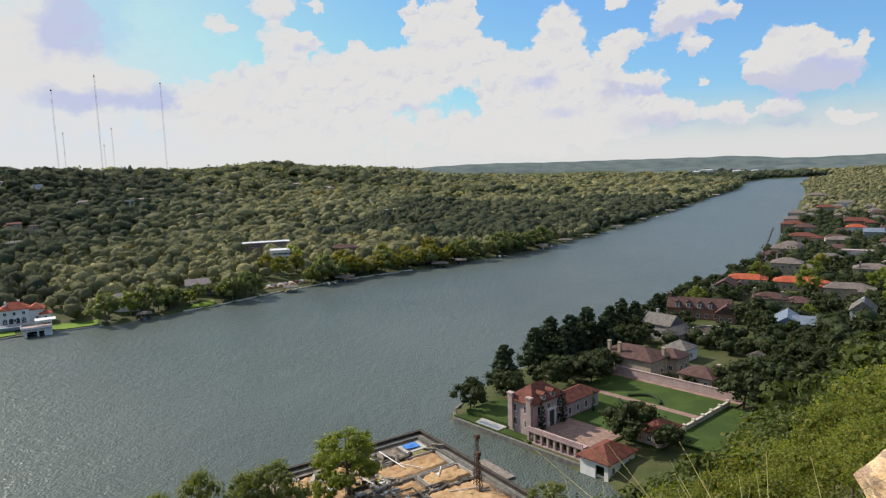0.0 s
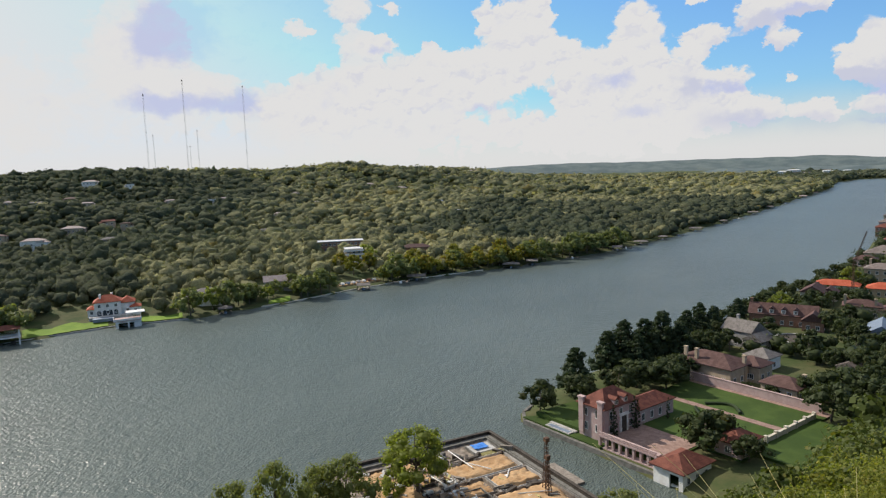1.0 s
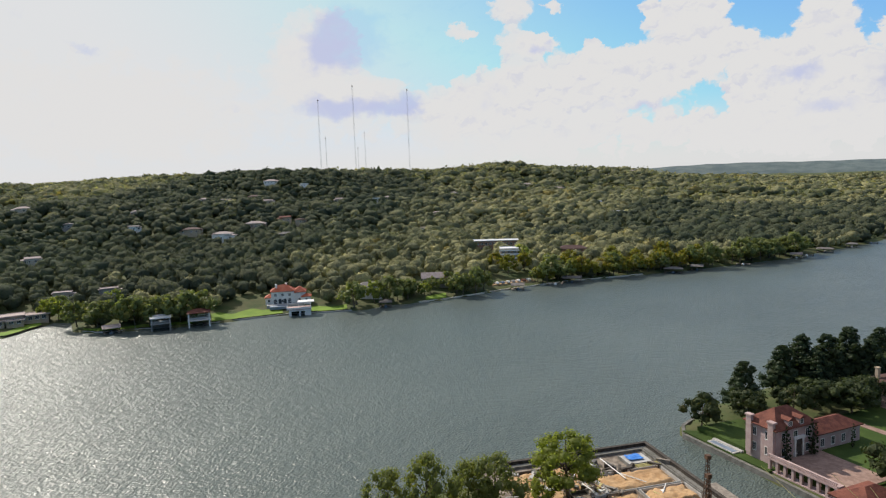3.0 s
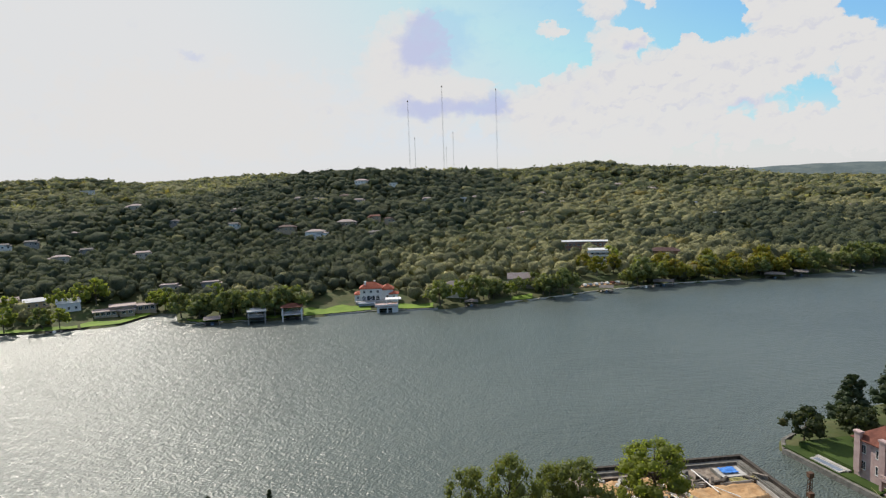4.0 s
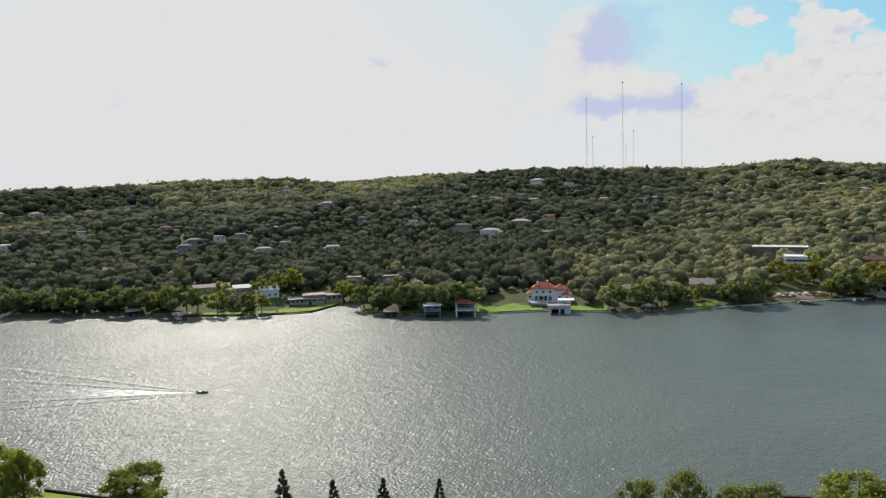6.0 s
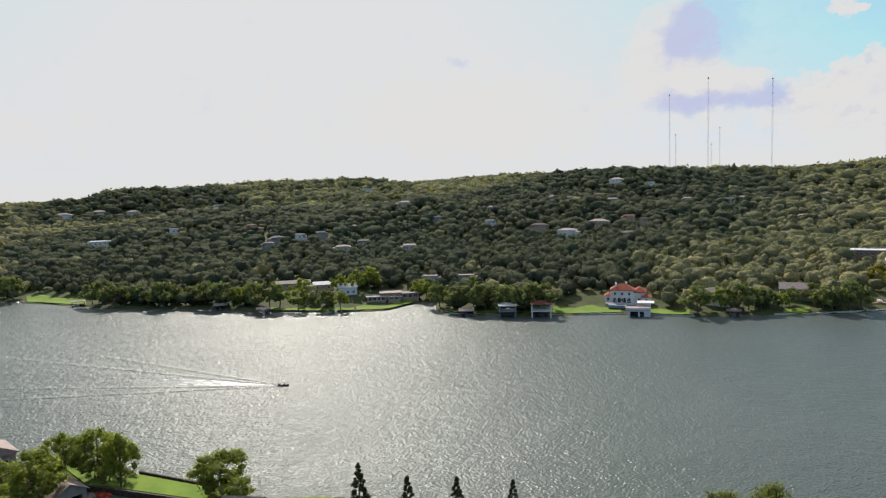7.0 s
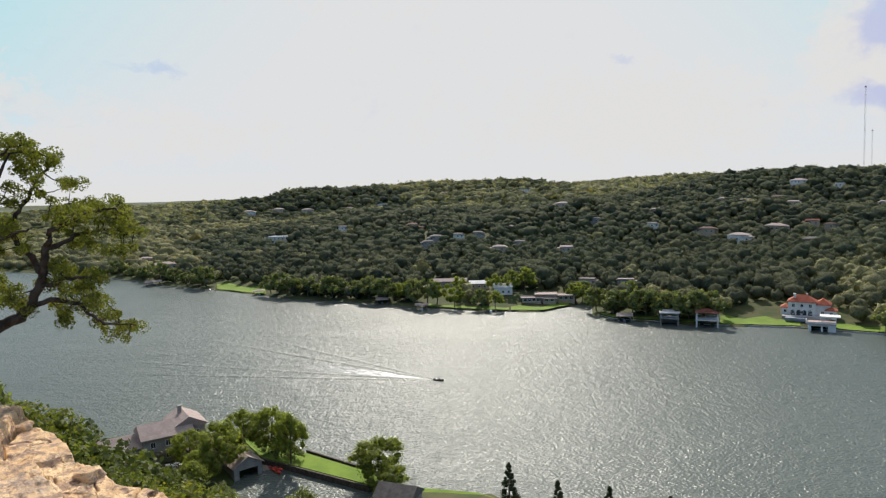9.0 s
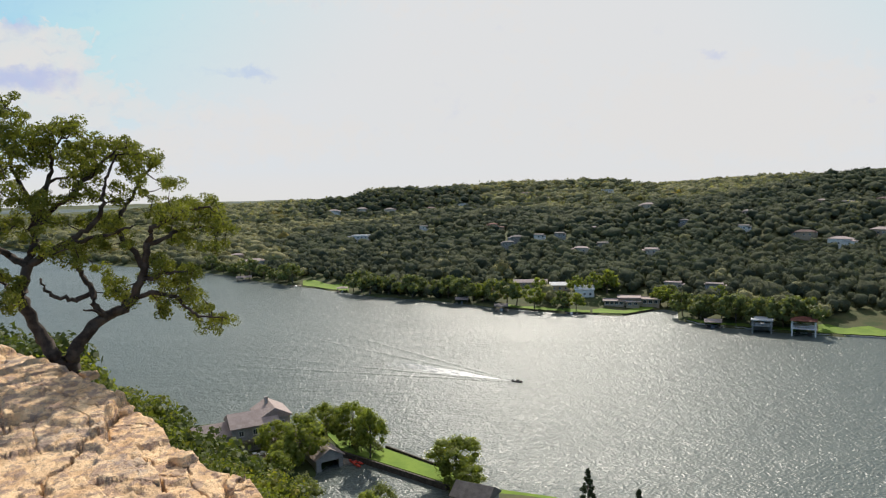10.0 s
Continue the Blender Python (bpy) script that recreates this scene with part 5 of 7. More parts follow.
terraced = house("apartment_building", "stepped apartment block with stacked balconies behind trees", -122, 486, 16, [(0, 0, 13, 12, 11, "flat", 0.3, 0.4)], STUCCO_TAN, ROOF_WHITE, gap=3.2, size=(1.8, 1.5), category="building")
for k in range(4):
    part("balcony", boxes((-7.5, 7.5, -8.2, -6.06, 1.2 + 2.8 * k, 1.45 + 2.8 * k), (-7.5, 7.5, -8.2, -8.1, 1.45 + 2.8 * k, 2.3 + 2.8 * k)), STUCCO_WHITE, terraced)
house("house", "brown brick house under turning trees", -84, 546, 8, [(0, 0, 22, 10, 5, "hip", 2.4, 0.6)], BRICK, TILE_BROWN)
modern = house("house", "modern lakeside house of stacked flat taupe roofs", -345, 258, 54,
               [(-9, -4, 12, 8, 2.8, "flat", 0.3, 1.0), (0, 0, 12, 9, 4.3, "flat", 0.3, 1.2), (11, 2, 14, 8, 3.2, "flat", 0.3, 1.2), (2, -6, 8, 5, 2.4, "flat", 0.3, 0.8)], STUCCO_TAN, ROOF_TAUPE, gap=2.6, size=(1.9, 1.9), clear=19)
house("house", "white house with a pale metal roof among bright shore trees", -372, 243, 57, [(0, 0, 12, 8, 4.5, "gable", 2.4, 0.5)], STUCCO_WHITE, ROOF_WHITE)
house("house", "low lakeside house with a pale roof behind trees", -424, 226, 62, [(0, 0, 18, 8, 3.4, "gable", 1.8, 0.6), (12, 2, 9, 8, 3.2, "gable", 1.6, 0.6)], STUCCO_TAN, ROOF_TAUPE)
house("house", "low tan house with pale roof behind the trees", -398, 240, 60, [(0, 0, 13, 8, 3.6, "gable", 1.8, 0.6)], STUCCO_TAN, ROOF_WHITE)


def car_bits():
    """Meshes of a plain parked car, nose along +x."""
    bm = bmesh.new()
    side = [(-2.2, 0.35), (2.2, 0.35), (2.25, 0.75), (1.3, 0.95), (0.6, 1.45), (-1.3, 1.5), (-2.1, 1.0)]
    a = [bm.verts.new((px, -0.85, pz)) for px, pz in side]
    b = [bm.verts.new((px, 0.85, pz)) for px, pz in side]
    bm.faces.new(a)
    bm.faces.new(b[::-1])
    for i in range(len(side)):
        j = (i + 1) % len(side)
        bm.faces.new((a[j], a[i], b[i], b[j]))
    return bm


def car(x, y, turn, paint, label, z=None):
    ob = thing("car", x, y, height(x, y) + 0.2 if z is None else z, turn, label, "car", "parked cars")
    part("body", car_bits(), paint, ob)
    part("windshield", boxes((0.55, 0.95, -0.75, 0.75, 1.08, 1.3)), GLASS, ob)
    for sx in (-1.35, 1.35):
        for sy in (-0.8, 0.8):
            bm = bmesh.new()
            tube(bm, [(sx, sy - 0.12, 0.33), (sx, sy + 0.12, 0.33)], [0.33, 0.33], 10)
            part("wheel", bm, ASPHALT, ob)
    return ob


lot = solid([(-116, 415), (-92, 437), (-99, 445), (-122, 424)], -1, 2.3)
tagged(part("pavement", lot, EARTH), "bare tan gravel lot by the lake", "parking lot", kind="structure")
CLEARINGS.extend([(-107, 427, 11), (-100, 436, 10), (-112, 419, 9), (-98, 424, 9), (-108, 413, 8)])
for k in range(7):
    car(-114 + k * 2.9, 419.5 + k * 2.75, 130 + 4 * (k % 3), (TRIM, METAL_BLUE, TRIM, SIDING_GREY, TRIM, TILE_RED, TRIM)[k], ("white car parked on the gravel lot", "blue-grey car parked on the gravel lot", "white car parked on the gravel lot", "grey car parked on the gravel lot", "white van parked on the gravel lot", "red car parked on the gravel lot", "white car parked on the gravel lot")[k], 2.31)


def mast(turn, away, top, label):
    """A slim lattice radio mast of three legs with rungs and a beacon."""
    x, y = -away * math.sin(radians(turn)), away * math.cos(radians(turn))
    z = height(x, y)
    ob = thing("radio_mast", x, y, z, 0, label, "mast", "radio masts on the ridge")
    high = top - z
    legs = [(1.6 * math.cos(a), 1.6 * math.sin(a)) for a in (0.3, 2.4, 4.5)]
    for lx, ly in legs:
        bm = bmesh.new()
        tube(bm, [(lx, ly, -2), (lx, ly, high)], [0.15, 0.15], 4)
        part("leg", bm, STEEL_PALE, ob)
    bm = bmesh.new()
    n = int(high / 4)
    for k in range(n):
        for (ax, ay), (bx, by) in zip(legs, legs[1:] + legs[:1]):
            tube(bm, [(ax, ay, k * 4.0), (bx, by, k * 4.0 + 4)], [0.06, 0.06], 3)
    part("bracing", bm, STEEL_PALE, ob)
    part("antenna", boxes((-1.5, 1.5, -1.5, 1.5, high, high + 2.0), (-0.3, 0.3, -0.3, 0.3, high + 2.0, high + 5)), STEEL_DARK, ob, "dark beacon and antenna head")


for turn, away, top in ((29.72, 1900, 288), (26.83, 1900, 325), (22.3, 1900, 310), (29.25, 2500, 220), (26.0, 2500, 235), (26.6, 2600, 185)):
    mast(turn, away, top, "tall slim lattice radio mast on the wooded ridge")

# Pale buildings on the far hill above the bend.
for k, (x, y, w) in enumerate(((862, 2293, 30), (905, 2300, 46), (935, 2330, 26), (985, 2380, 40), (1030, 2360, 30), (880, 2400, 34), (960, 2460, 44), (1060, 2450, 36), (1120, 2420, 30), (830, 2420, 24))):
    house("house", ("long pale building on the distant hill", "tan building on the distant hill")[k % 2], x, y, -22 + 9 * (k % 3), [(0, 0, w, 14, 9, "flat" if k % 2 else "hip", 2.4, 0.6)], (STUCCO_WHITE, STUCCO_TAN)[k % 2], (ROOF_WHITE, ROOF_TAUPE)[k % 2], z=height(x, y) + 6, gap=6.0, size=(2.4, 2.0), category="building")

# ---- the near bank upstream: the pink estate and its neighbours ----
EST = pose(21.6, 172.0, 0, 0, 0, 42)     # the estate's own axes


def est(x, y):
    p = EST @ Vector((x, y, 0))
    return p.x, p.y


def clear_box(x0, x1, y0, y1, r=6.0, at=est):
    for x in np.arange(x0 + r * 0.4, x1, r):
        for y in np.arange(y0 + r * 0.4, y1, r):
            CLEARINGS.append((*at(x, y), r * 0.95))


def pad(name, outline, z, mat, label, category, low=-1.5):
    """A flat piece of made ground at its own level."""
    return tagged(part(name, solid(outline, low, z), mat), label, category, kind="structure")


def estate():
    clear_box(-4, 30, -28, 14)
    clear_box(28, 60, -50, 12)
    clear_box(60, 95, -20, 24)
    pad("pavement", [est(*p) for p in ((0.2, -18.5), (14, -18.5), (14, -30), (58, -30), (58, 14), (30, 14), (20, 24), (0.2, 26))], 3.0, LAWN_SHADED, "lawn level of the walled estate", "lawn")
    pad("pavement", [est(*p) for p in ((0.5, -18), (15, -18), (15, -0.3), (0.5, -0.3))], 3.15, PAVING, "reddish paved forecourt of the estate", "forecourt")
    pad("pavement", [est(*p) for p in ((38, -27), (40.4, -27), (40.4, 8), (38, 8))], 3.12, PAVING, "straight pinkish garden path between lawns", "path")
    pad("pavement", [est(*p) for p in ((56.5, -30), (60, -30), (60, 14), (56.5, 14))], 3.05, PAVING, "paved strip beside the garden wall", "path")
    pad("lawn", [est(*p) for p in ((20, -52), (52, -52), (52, -30.2), (20, -30.2))], 3.3, LAWN_SHADED, "lower shaded lawn beside the garden wall", "lawn")
    pad("lawn", [est(*p) for p in ((-3.2, -1), (0.19, -1), (0.19, 26), (-3.2, 28))], 1.75, LAWN_SHADED, "narrow grass strip between mansion and bulkhead", "lawn")
    x, y = est(0, 0)
    ob = house("mansion", "pink stucco mansion with red tile roofs and tall chimneys", x, y, 42,
               [(6.5, 4.4, 13, 8.8, 7.7, "hip", 3.7, 0.7), (21.5, 3.5, 16, 7, 4.2, "hip", 2.0, 0.6)], STUCCO_PINK, TILE_RED, z=3.0, gap=3.3, size=(1.1, 1.9))
    for cy in (1.0, 7.6):
        part("chimney", boxes((-0.75, 0.0 - 0.003, cy - 0.8, cy + 0.8, 0, 9.4), (-0.95, 0.4, cy - 1.0, cy + 1.0, 9.4, 9.8)), STUCCO_PINK, ob)
    for dx in (4.6, 8.4):
        dormer = part("dormer", boxes((dx - 0.8, dx + 0.8, -0.1, 2.6, 8.0, 9.6)), STUCCO_PINK, ob)
        bm = roof_mesh("gable", 1.6, 3.0, 0.7, 0.2, 0.1)
        bm.transform(Matrix.Translation((dx, 1.2, 9.603)))
        part("dormer_roof", bm, TILE_RED, dormer)
        window(ob, pose(dx, -0.102, 8.3), 0.9, 1.0)
    door = part("portal", boxes((6.0, 6.5, -0.35, -0.003, 0, 4.6), (8.7, 9.2, -0.35, -0.003, 0, 4.6), (5.7, 9.5, -0.45, -0.003, 4.6, 5.3)), STUCCO_WHITE, ob, "pale stone door surround")
    part("door", boxes((6.5, 8.7, -0.12, -0.004, 0, 4.5)), TIMBER_DARK, door, "dark arched entrance door")
    # arcade over the water
    ar = thing("arcade", *est(-1.2, -9), 0, 42, "pink balustraded terrace arcade above the water", "arcade")
    part("base_wall", boxes((-1.0, 1.0, -8.8, 9, -1.5, 1.6)), STUCCO_PINK, ar)
    part("beam", boxes((-1.15, 1.15, -8.9, 9.1, 4.3, 4.8)), STUCCO_PINK, ar)
    part("balustrade", boxes((-1.1, -0.85, -8.8, 9, 5.5, 5.7), *[(-1.05, -0.9, -8.7 + 0.5 * k, -8.45 + 0.5 * k, 4.8, 5.5) for k in range(36)]), STUCCO_PINK, ar)
    for k in range(9):
        part("pillar", boxes((-0.9, -0.2, -8.7 + k * 2.17, -8.05 + k * 2.17, 1.6, 4.3)), STUCCO_PINK, ar)
    # water pavilion
    pv = thing("boathouse", *est(0.6, -23), 0, 42, "white boathouse with a hipped red tile roof", "boathouse")
    part("wall", boxes((-5.6, -5.2, -4, 4, 3.4, 4.4), (-5.6, -5.2, -4, -2.9, -1.5, 3.4), (-5.6, -5.2, -0.4, 4, -1.5, 3.4), (-5.2, 5.6, -4, -3.6, -1.5, 4.4), (-5.2, 5.6, 3.6, 4, -1.5, 4.4), (5.2, 5.6, -3.6, 3.6, -1.5, 4.4)), STUCCO_WHITE, pv)
    bm = roof_mesh("hip", 11.2, 8, 2.4, 0.8)
    bm.transform(Matrix.Translation((0, 0, 4.403)))
    part("roof", bm, TILE_RED, pv)
    part("boat", boxes((-5.0, 0.5, -2.4, -0.4, -0.1, 0.7)), TRIM, pv)
    for k in range(3):
        window(pv, pose(-3.5 + 3.4 * k, -4.002, 1.4), 1.0, 1.6)
    gh = house("garden_house", "small pink garden house with a red tile roof", *est(19, -26), 42, [(0, 0, 9, 7, 3.4, "hip", 2.0, 0.5)], STUCCO_PINK, TILE_RED, z=2.9)
    # walls
    wl = thing("garden_wall", *est(58, -4), 3.0, 42, "tall pink garden wall behind the lawn", "wall")
    part("wall", boxes((0.1, 0.6, -24, 18, -1, 2.6), (0.0, 0.7, -24, 18, 2.6, 2.8)), STUCCO_PINK, wl)
    wl = thing("garden_wall", *est(40, -28), 3.0, 42, "low pale stone garden wall with posts between two lawns", "wall")
    part("wall", boxes((-12, 14, -0.25, 0.25, -1.5, 1.2), (-12, 14, -0.35, 0.35, 1.2, 1.35)), LIMESTONE, wl)
    for k in range(6):
        part("post", boxes((-12 + 5 * k, -11.3 + 5 * k, -0.45, 0.45, -1, 1.9)), LIMESTONE, wl)
    hedge = thing("hedge", *est(39, -8), 3.0, 42, "low curved clipped hedge around flower beds", "hedge")
    bm = bmesh.new()
    for s in (-1, 1):
        arc = [(s * (2.4 + 4.2 * math.sin(u)), 5.5 - 11 * u / math.pi, 0.35) for u in np.linspace(0, math.pi, 13)]
        tube(bm, arc, [0.5] * 13, 6)
    part("clipped_row", bm, CYPRESS, hedge)
    for k in range(5):
        columns.set(*est(-0.2 + (2.6, 3.0, 11.2, 12.2, 24.0)[k], (-0.9, -1.3, -0.9, -1.2, -2.4)[k]), (1.0, 0.8, 1.05, 0.9, 0.7)[k], z=3.0)
    pool = thing("terrace", *est(0, 0), 0, 42, "pale stone terrace with a long narrow pool by the water", "terrace")
    part("paving", boxes((-3.0, -0.95, 10.0, 19.0, 0.6, 2.0), (-0.95, 0.1, 9.6, 19.4, 0.6, 2.15)), CONCRETE, pool)
    part("water", boxes((-2.7, -1.2, 10.6, 18.4, 1.9, 2.02)), METAL_BLUE, pool, "still blue-grey pool water")
    # bulkhead
    bm = bmesh.new()
    line = [(5.5, 208), (0.2, 196), (0.5, 189.2), (18.6, 169.2), (30.7, 155.8)]
    for (x0, y0), (x1, y1) in zip(line, line[1:]):
        run = Vector((x1 - x0, y1 - y0, 0)).normalized()
        off = Vector((-run.y, run.x, 0)) * 0.9
        q = [(x0, y0), (x1, y1), (x1 + off.x, y1 + off.y), (x0 + off.x, y0 + off.y)]
        add = solid(q, -2, 1.35)
        me = bpy.data.meshes.new("tmp")
        add.to_mesh(me)
        add.free()
        bm.from_mesh(me)
        bpy.data.meshes.remove(me)
    tagged(part("retaining_wall", bm, CONCRETE_OLD), "weathered concrete bulkhead around the estate's point", "retaining wall", kind="structure")


estate()
house("house", "large tan house with brown tile hip roofs and chimneys", *est(67, 11), 42, [(0, 0, 13, 20, 5.6, "hip", 2.8, 0.8), (8, -9, 8, 9, 5.0, "hip", 2.2, 0.7)], STUCCO_TAN, TILE_BROWN, chimneys=((-5.0, 7, 9.8), (-5.0, 3, 9.8), (2, -9.6, 8.6)))
house("garage", "tan garage with a brown tile roof and dark doors", *est(67.5, -13), 42, [(0, 0, 9, 11, 3.6, "hip", 2.2, 0.7)], STUCCO_TAN, TILE_BROWN, chimneys=((3.0, -4, 6.4),), category="garage")
wg = house("carriage_house", "white carriage house with a grey hip roof and two dark bay panels", *est(87.5, 5.5), 42, [(0, 0, 8, 8.5, 4.2, "hip", 2.4, 0.6)], STUCCO_WHITE, SHINGLE, gap=9, category="garage")
# Dark sheets on the wall replace the shade inside two bays.
for s in (-1, 1):
    part("bay", boxes((-4.06, -4.003, s * 2.0 - 1.3, s * 2.0 + 1.3, 0.2, 3.2)), GLASS, wg)
house("house", "grey gabled house with white trim by the water", 86, 264, 40, [(0, 0, 9, 12, 6, "gable", 3.6, 0.5), (-2, -8, 9, 7, 4, "gable", 2.4, 0.5)], SIDING_GREY, SHINGLE, chimneys=((3, 4, 10.5),))
long_house = house("house", "long brown-roofed house with white dormers", 113, 296, -28, [(0, 0, 26, 9, 4.6, "gable", 4.2, 0.5), (12, -5, 8, 9, 4.2, "gable", 3.4, 0.5)], BRICK, TILE_BROWN, chimneys=((-12.6, 0, 10.4),))
for k in range(4):
    dm = part("dormer", boxes((-9.5 + k * 4.6, -7.9 + k * 4.6, -4.4, -1.6, 5.2, 7.2)), STUCCO_WHITE, long_house)
    bm = roof_mesh("gable", 1.6, 3.4, 0.8, 0.25, 0.1)
    bm.transform(Matrix.Translation((-8.7 + k * 4.6, -3.0, 7.203)))
    part("dormer_roof", bm, TILE_BROWN, dm)
    window(long_house, pose(-8.7 + k * 4.6, -4.402, 5.6), 0.8, 1.1)
pool = thing("round_pool", 108, 269, 0, 0, "round covered pool with a pale rim", "pool")
pool.location.z = height(108, 269)
for nm, r0, r1, z0, z1, mt in (("rim", 7.2, 8.0, -1.0, 0.9, CONCRETE), ("cover", 0.0, 7.2, -1.0, 0.7, TIMBER_DARK)):
    bm = bmesh.new()
    n = 40
    ring = lambda r, z: [bm.verts.new((r * math.cos(k * math.tau / n), r * math.sin(k * math.tau / n), z)) for k in range(n)]
    outer, low = ring(r1, z1), ring(r1, z0)
    inner = ring(r0, z1) if r0 else None
    for k in range(n):
        j = (k + 1) % n
        bm.faces.new((low[k], low[j], outer[j], outer[k]))
        if inner:
            bm.faces.new((outer[k], outer[j], inner[j], inner[k]))
    if not inner:
        bm.faces.new(outer)
    part(nm, bm, mt, pool)
CLEARINGS.append((108, 269, 12))
house("house", "house with a blue-grey metal gable roof", 139, 269, 62, [(0, 0, 17, 9, 4.0, "gable", 3.0, 0.6), (-3, -6, 7, 8, 4.0, "gable", 2.8, 0.5)], STUCCO_WHITE, METAL_BLUE)
house("house", "white gabled house with a dark roof", 175, 277, 55, [(0, 0, 13, 9, 5.5, "gable", 4.2, 0.5)], STUCCO_WHITE, SHINGLE, chimneys=((-6, 0, 11),))
house("house", "long villa under a bright orange tile roof", 166, 366, -30, [(0, 0, 20, 9, 4.2, "hip", 2.4, 0.8)], STUCCO_WHITE, TILE_ORANGE)
house("house", "long villa wing under a bright orange tile roof", 187, 351, -32, [(0, 0, 24, 10, 4.2, "hip", 2.6, 0.8), (13, -6, 8, 9, 4.0, "hip", 2.2, 0.8)], STUCCO_TAN, TILE_ORANGE)
house("house", "tall tan stucco house with pale hip roofs", 203, 395, -33, [(0, 0, 16, 11, 7.5, "hip", 2.8, 0.7), (13, 0, 12, 9, 5, "hip", 2.2, 0.6)], STUCCO_TAN, ROOF_WEATHERED, chimneys=((-6, 2, 12),))
house("house", "stone lakeside house with brown gables", 146, 345, 58, [(0, 0, 13, 10, 5, "gable", 3.2, 0.6), (5, -6, 8, 7, 4, "gable", 2.4, 0.6)], LIMESTONE, TILE_BROWN)
house("house", "tan house with brown hip roofs and tall chimneys", 151, 309, -25, [(0, 0, 14, 9, 5.2, "hip", 2.4, 0.7), (12, -1, 11, 9, 4.2, "hip", 2.2, 0.7)], STUCCO_TAN, TILE_BROWN, chimneys=((-6.5, -3.5, 10), (5, -3.5, 8.6)))
house("house", "tan stucco house with a pale tile roof", 196, 323, -32, [(0, 0, 20, 9, 5.6, "hip", 2.4, 0.7), (8, -5, 7, 6, 5.0, "gable", 2.2, 0.5)], STUCCO_TAN, ROOF_WEATHERED)
house("house", "pink house with a brown tile roof", 238, 370, -32, [(0, 0, 18, 11, 6.5, "hip", 2.6, 0.7)], STUCCO_PINK, ROOF_WEATHERED, chimneys=((-6, -4, 10.5),))
house("house", "flat-roofed white modern house", 278, 447, -33, [(0, 0, 20, 7, 5.4, "flat", 0.3, 0.8), (2, -3, 15, 6, 2.8, "flat", 0.3, 0.6)], STUCCO_WHITE, ROOF_TAUPE, gap=2.8, size=(2.0, 1.7))
house("house", "dark-roofed grey house on the shore", 243, 476, -30, [(0, 0, 18, 11, 5, "hip", 3.0, 0.7)], STUCCO_TAN, ROOF_WEATHERED)
house("house", "tan villa with a dull red tile roof", 287, 536, -30, [(0, 0, 20, 11, 6, "hip", 2.4, 0.7), (10, -5, 9, 8, 5, "hip", 2, 0.6)], STUCCO_TAN, TILE_RED)
house("house", "tan villa with a pale hip roof", 301, 508, -30, [(0, 0, 18, 10, 5.5, "hip", 2.4, 0.7)], STUCCO_TAN, ROOF_WEATHERED)
house("house", "villa with a vivid orange tile roof", 360, 585, -30, [(0, 0, 15, 10, 6, "hip", 2.6, 0.7)], STUCCO_WHITE, TILE_ORANGE)
house("house", "red brick house with a red tile roof", 388, 628, -30, [(0, 0, 22, 11, 7, "hip", 3, 0.7), (10, -5, 10, 9, 6, "hip", 2.2, 0.6)], BRICK, TILE_RED)
house("house", "brick house with red tile roofs on the shore", 333, 640, -30, [(0, 0, 20, 11, 7, "hip", 3, 0.7)], BRICK, TILE_RED)
house("house", "tan house with a taupe roof on the shore", 360, 690, -30, [(0, 0, 18, 11, 7, "hip", 3, 0.7)], STUCCO_PINK, ROOF_WEATHERED)
house("house", "grey house with slate roof among trees", 350, 545, -30, [(0, 0, 14, 9, 6, "gable", 3, 0.6)], SIDING_GREY, METAL_BLUE)
house("house", "pale villa with a brown tile roof", 318, 590, -30, [(0, 0, 17, 11, 7, "hip", 3, 0.7)], STUCCO_TAN, TILE_BROWN)
house("house", "tan lakeside house among trees", 400, 760, -30, [(0, 0, 18, 11, 7, "hip", 3, 0.7)], STUCCO_TAN, ROOF_WEATHERED)
house("house", "red-roofed house among trees", 455, 800, -30, [(0, 0, 20, 11, 7, "hip", 3, 0.7)], STUCCO_TAN, TILE_RED)
house("house", "white house among trees", 515, 860, -30, [(0, 0, 20, 11, 7, "hip", 3, 0.7)], STUCCO_WHITE, ROOF_WEATHERED)
house("house", "pale house near the bend of the lake", 580, 1045, -30, [(0, 0, 22, 12, 7, "hip", 3, 0.7)], STUCCO_TAN, ROOF_WEATHERED)
house("house", "low brick house with a brown roof beside the road", 142, 206, 52, [(0, 0, 12, 8, 3.6, "hip", 2.0, 0.6)], BRICK, TILE_BROWN)
house("shed", "small shed with a grey roof under oaks", 108, 226, 45, [(0, 0, 8, 6, 3.0, "gable", 1.6, 0.5)], STUCCO_TAN, ROOF_WEATHERED, category="shed")



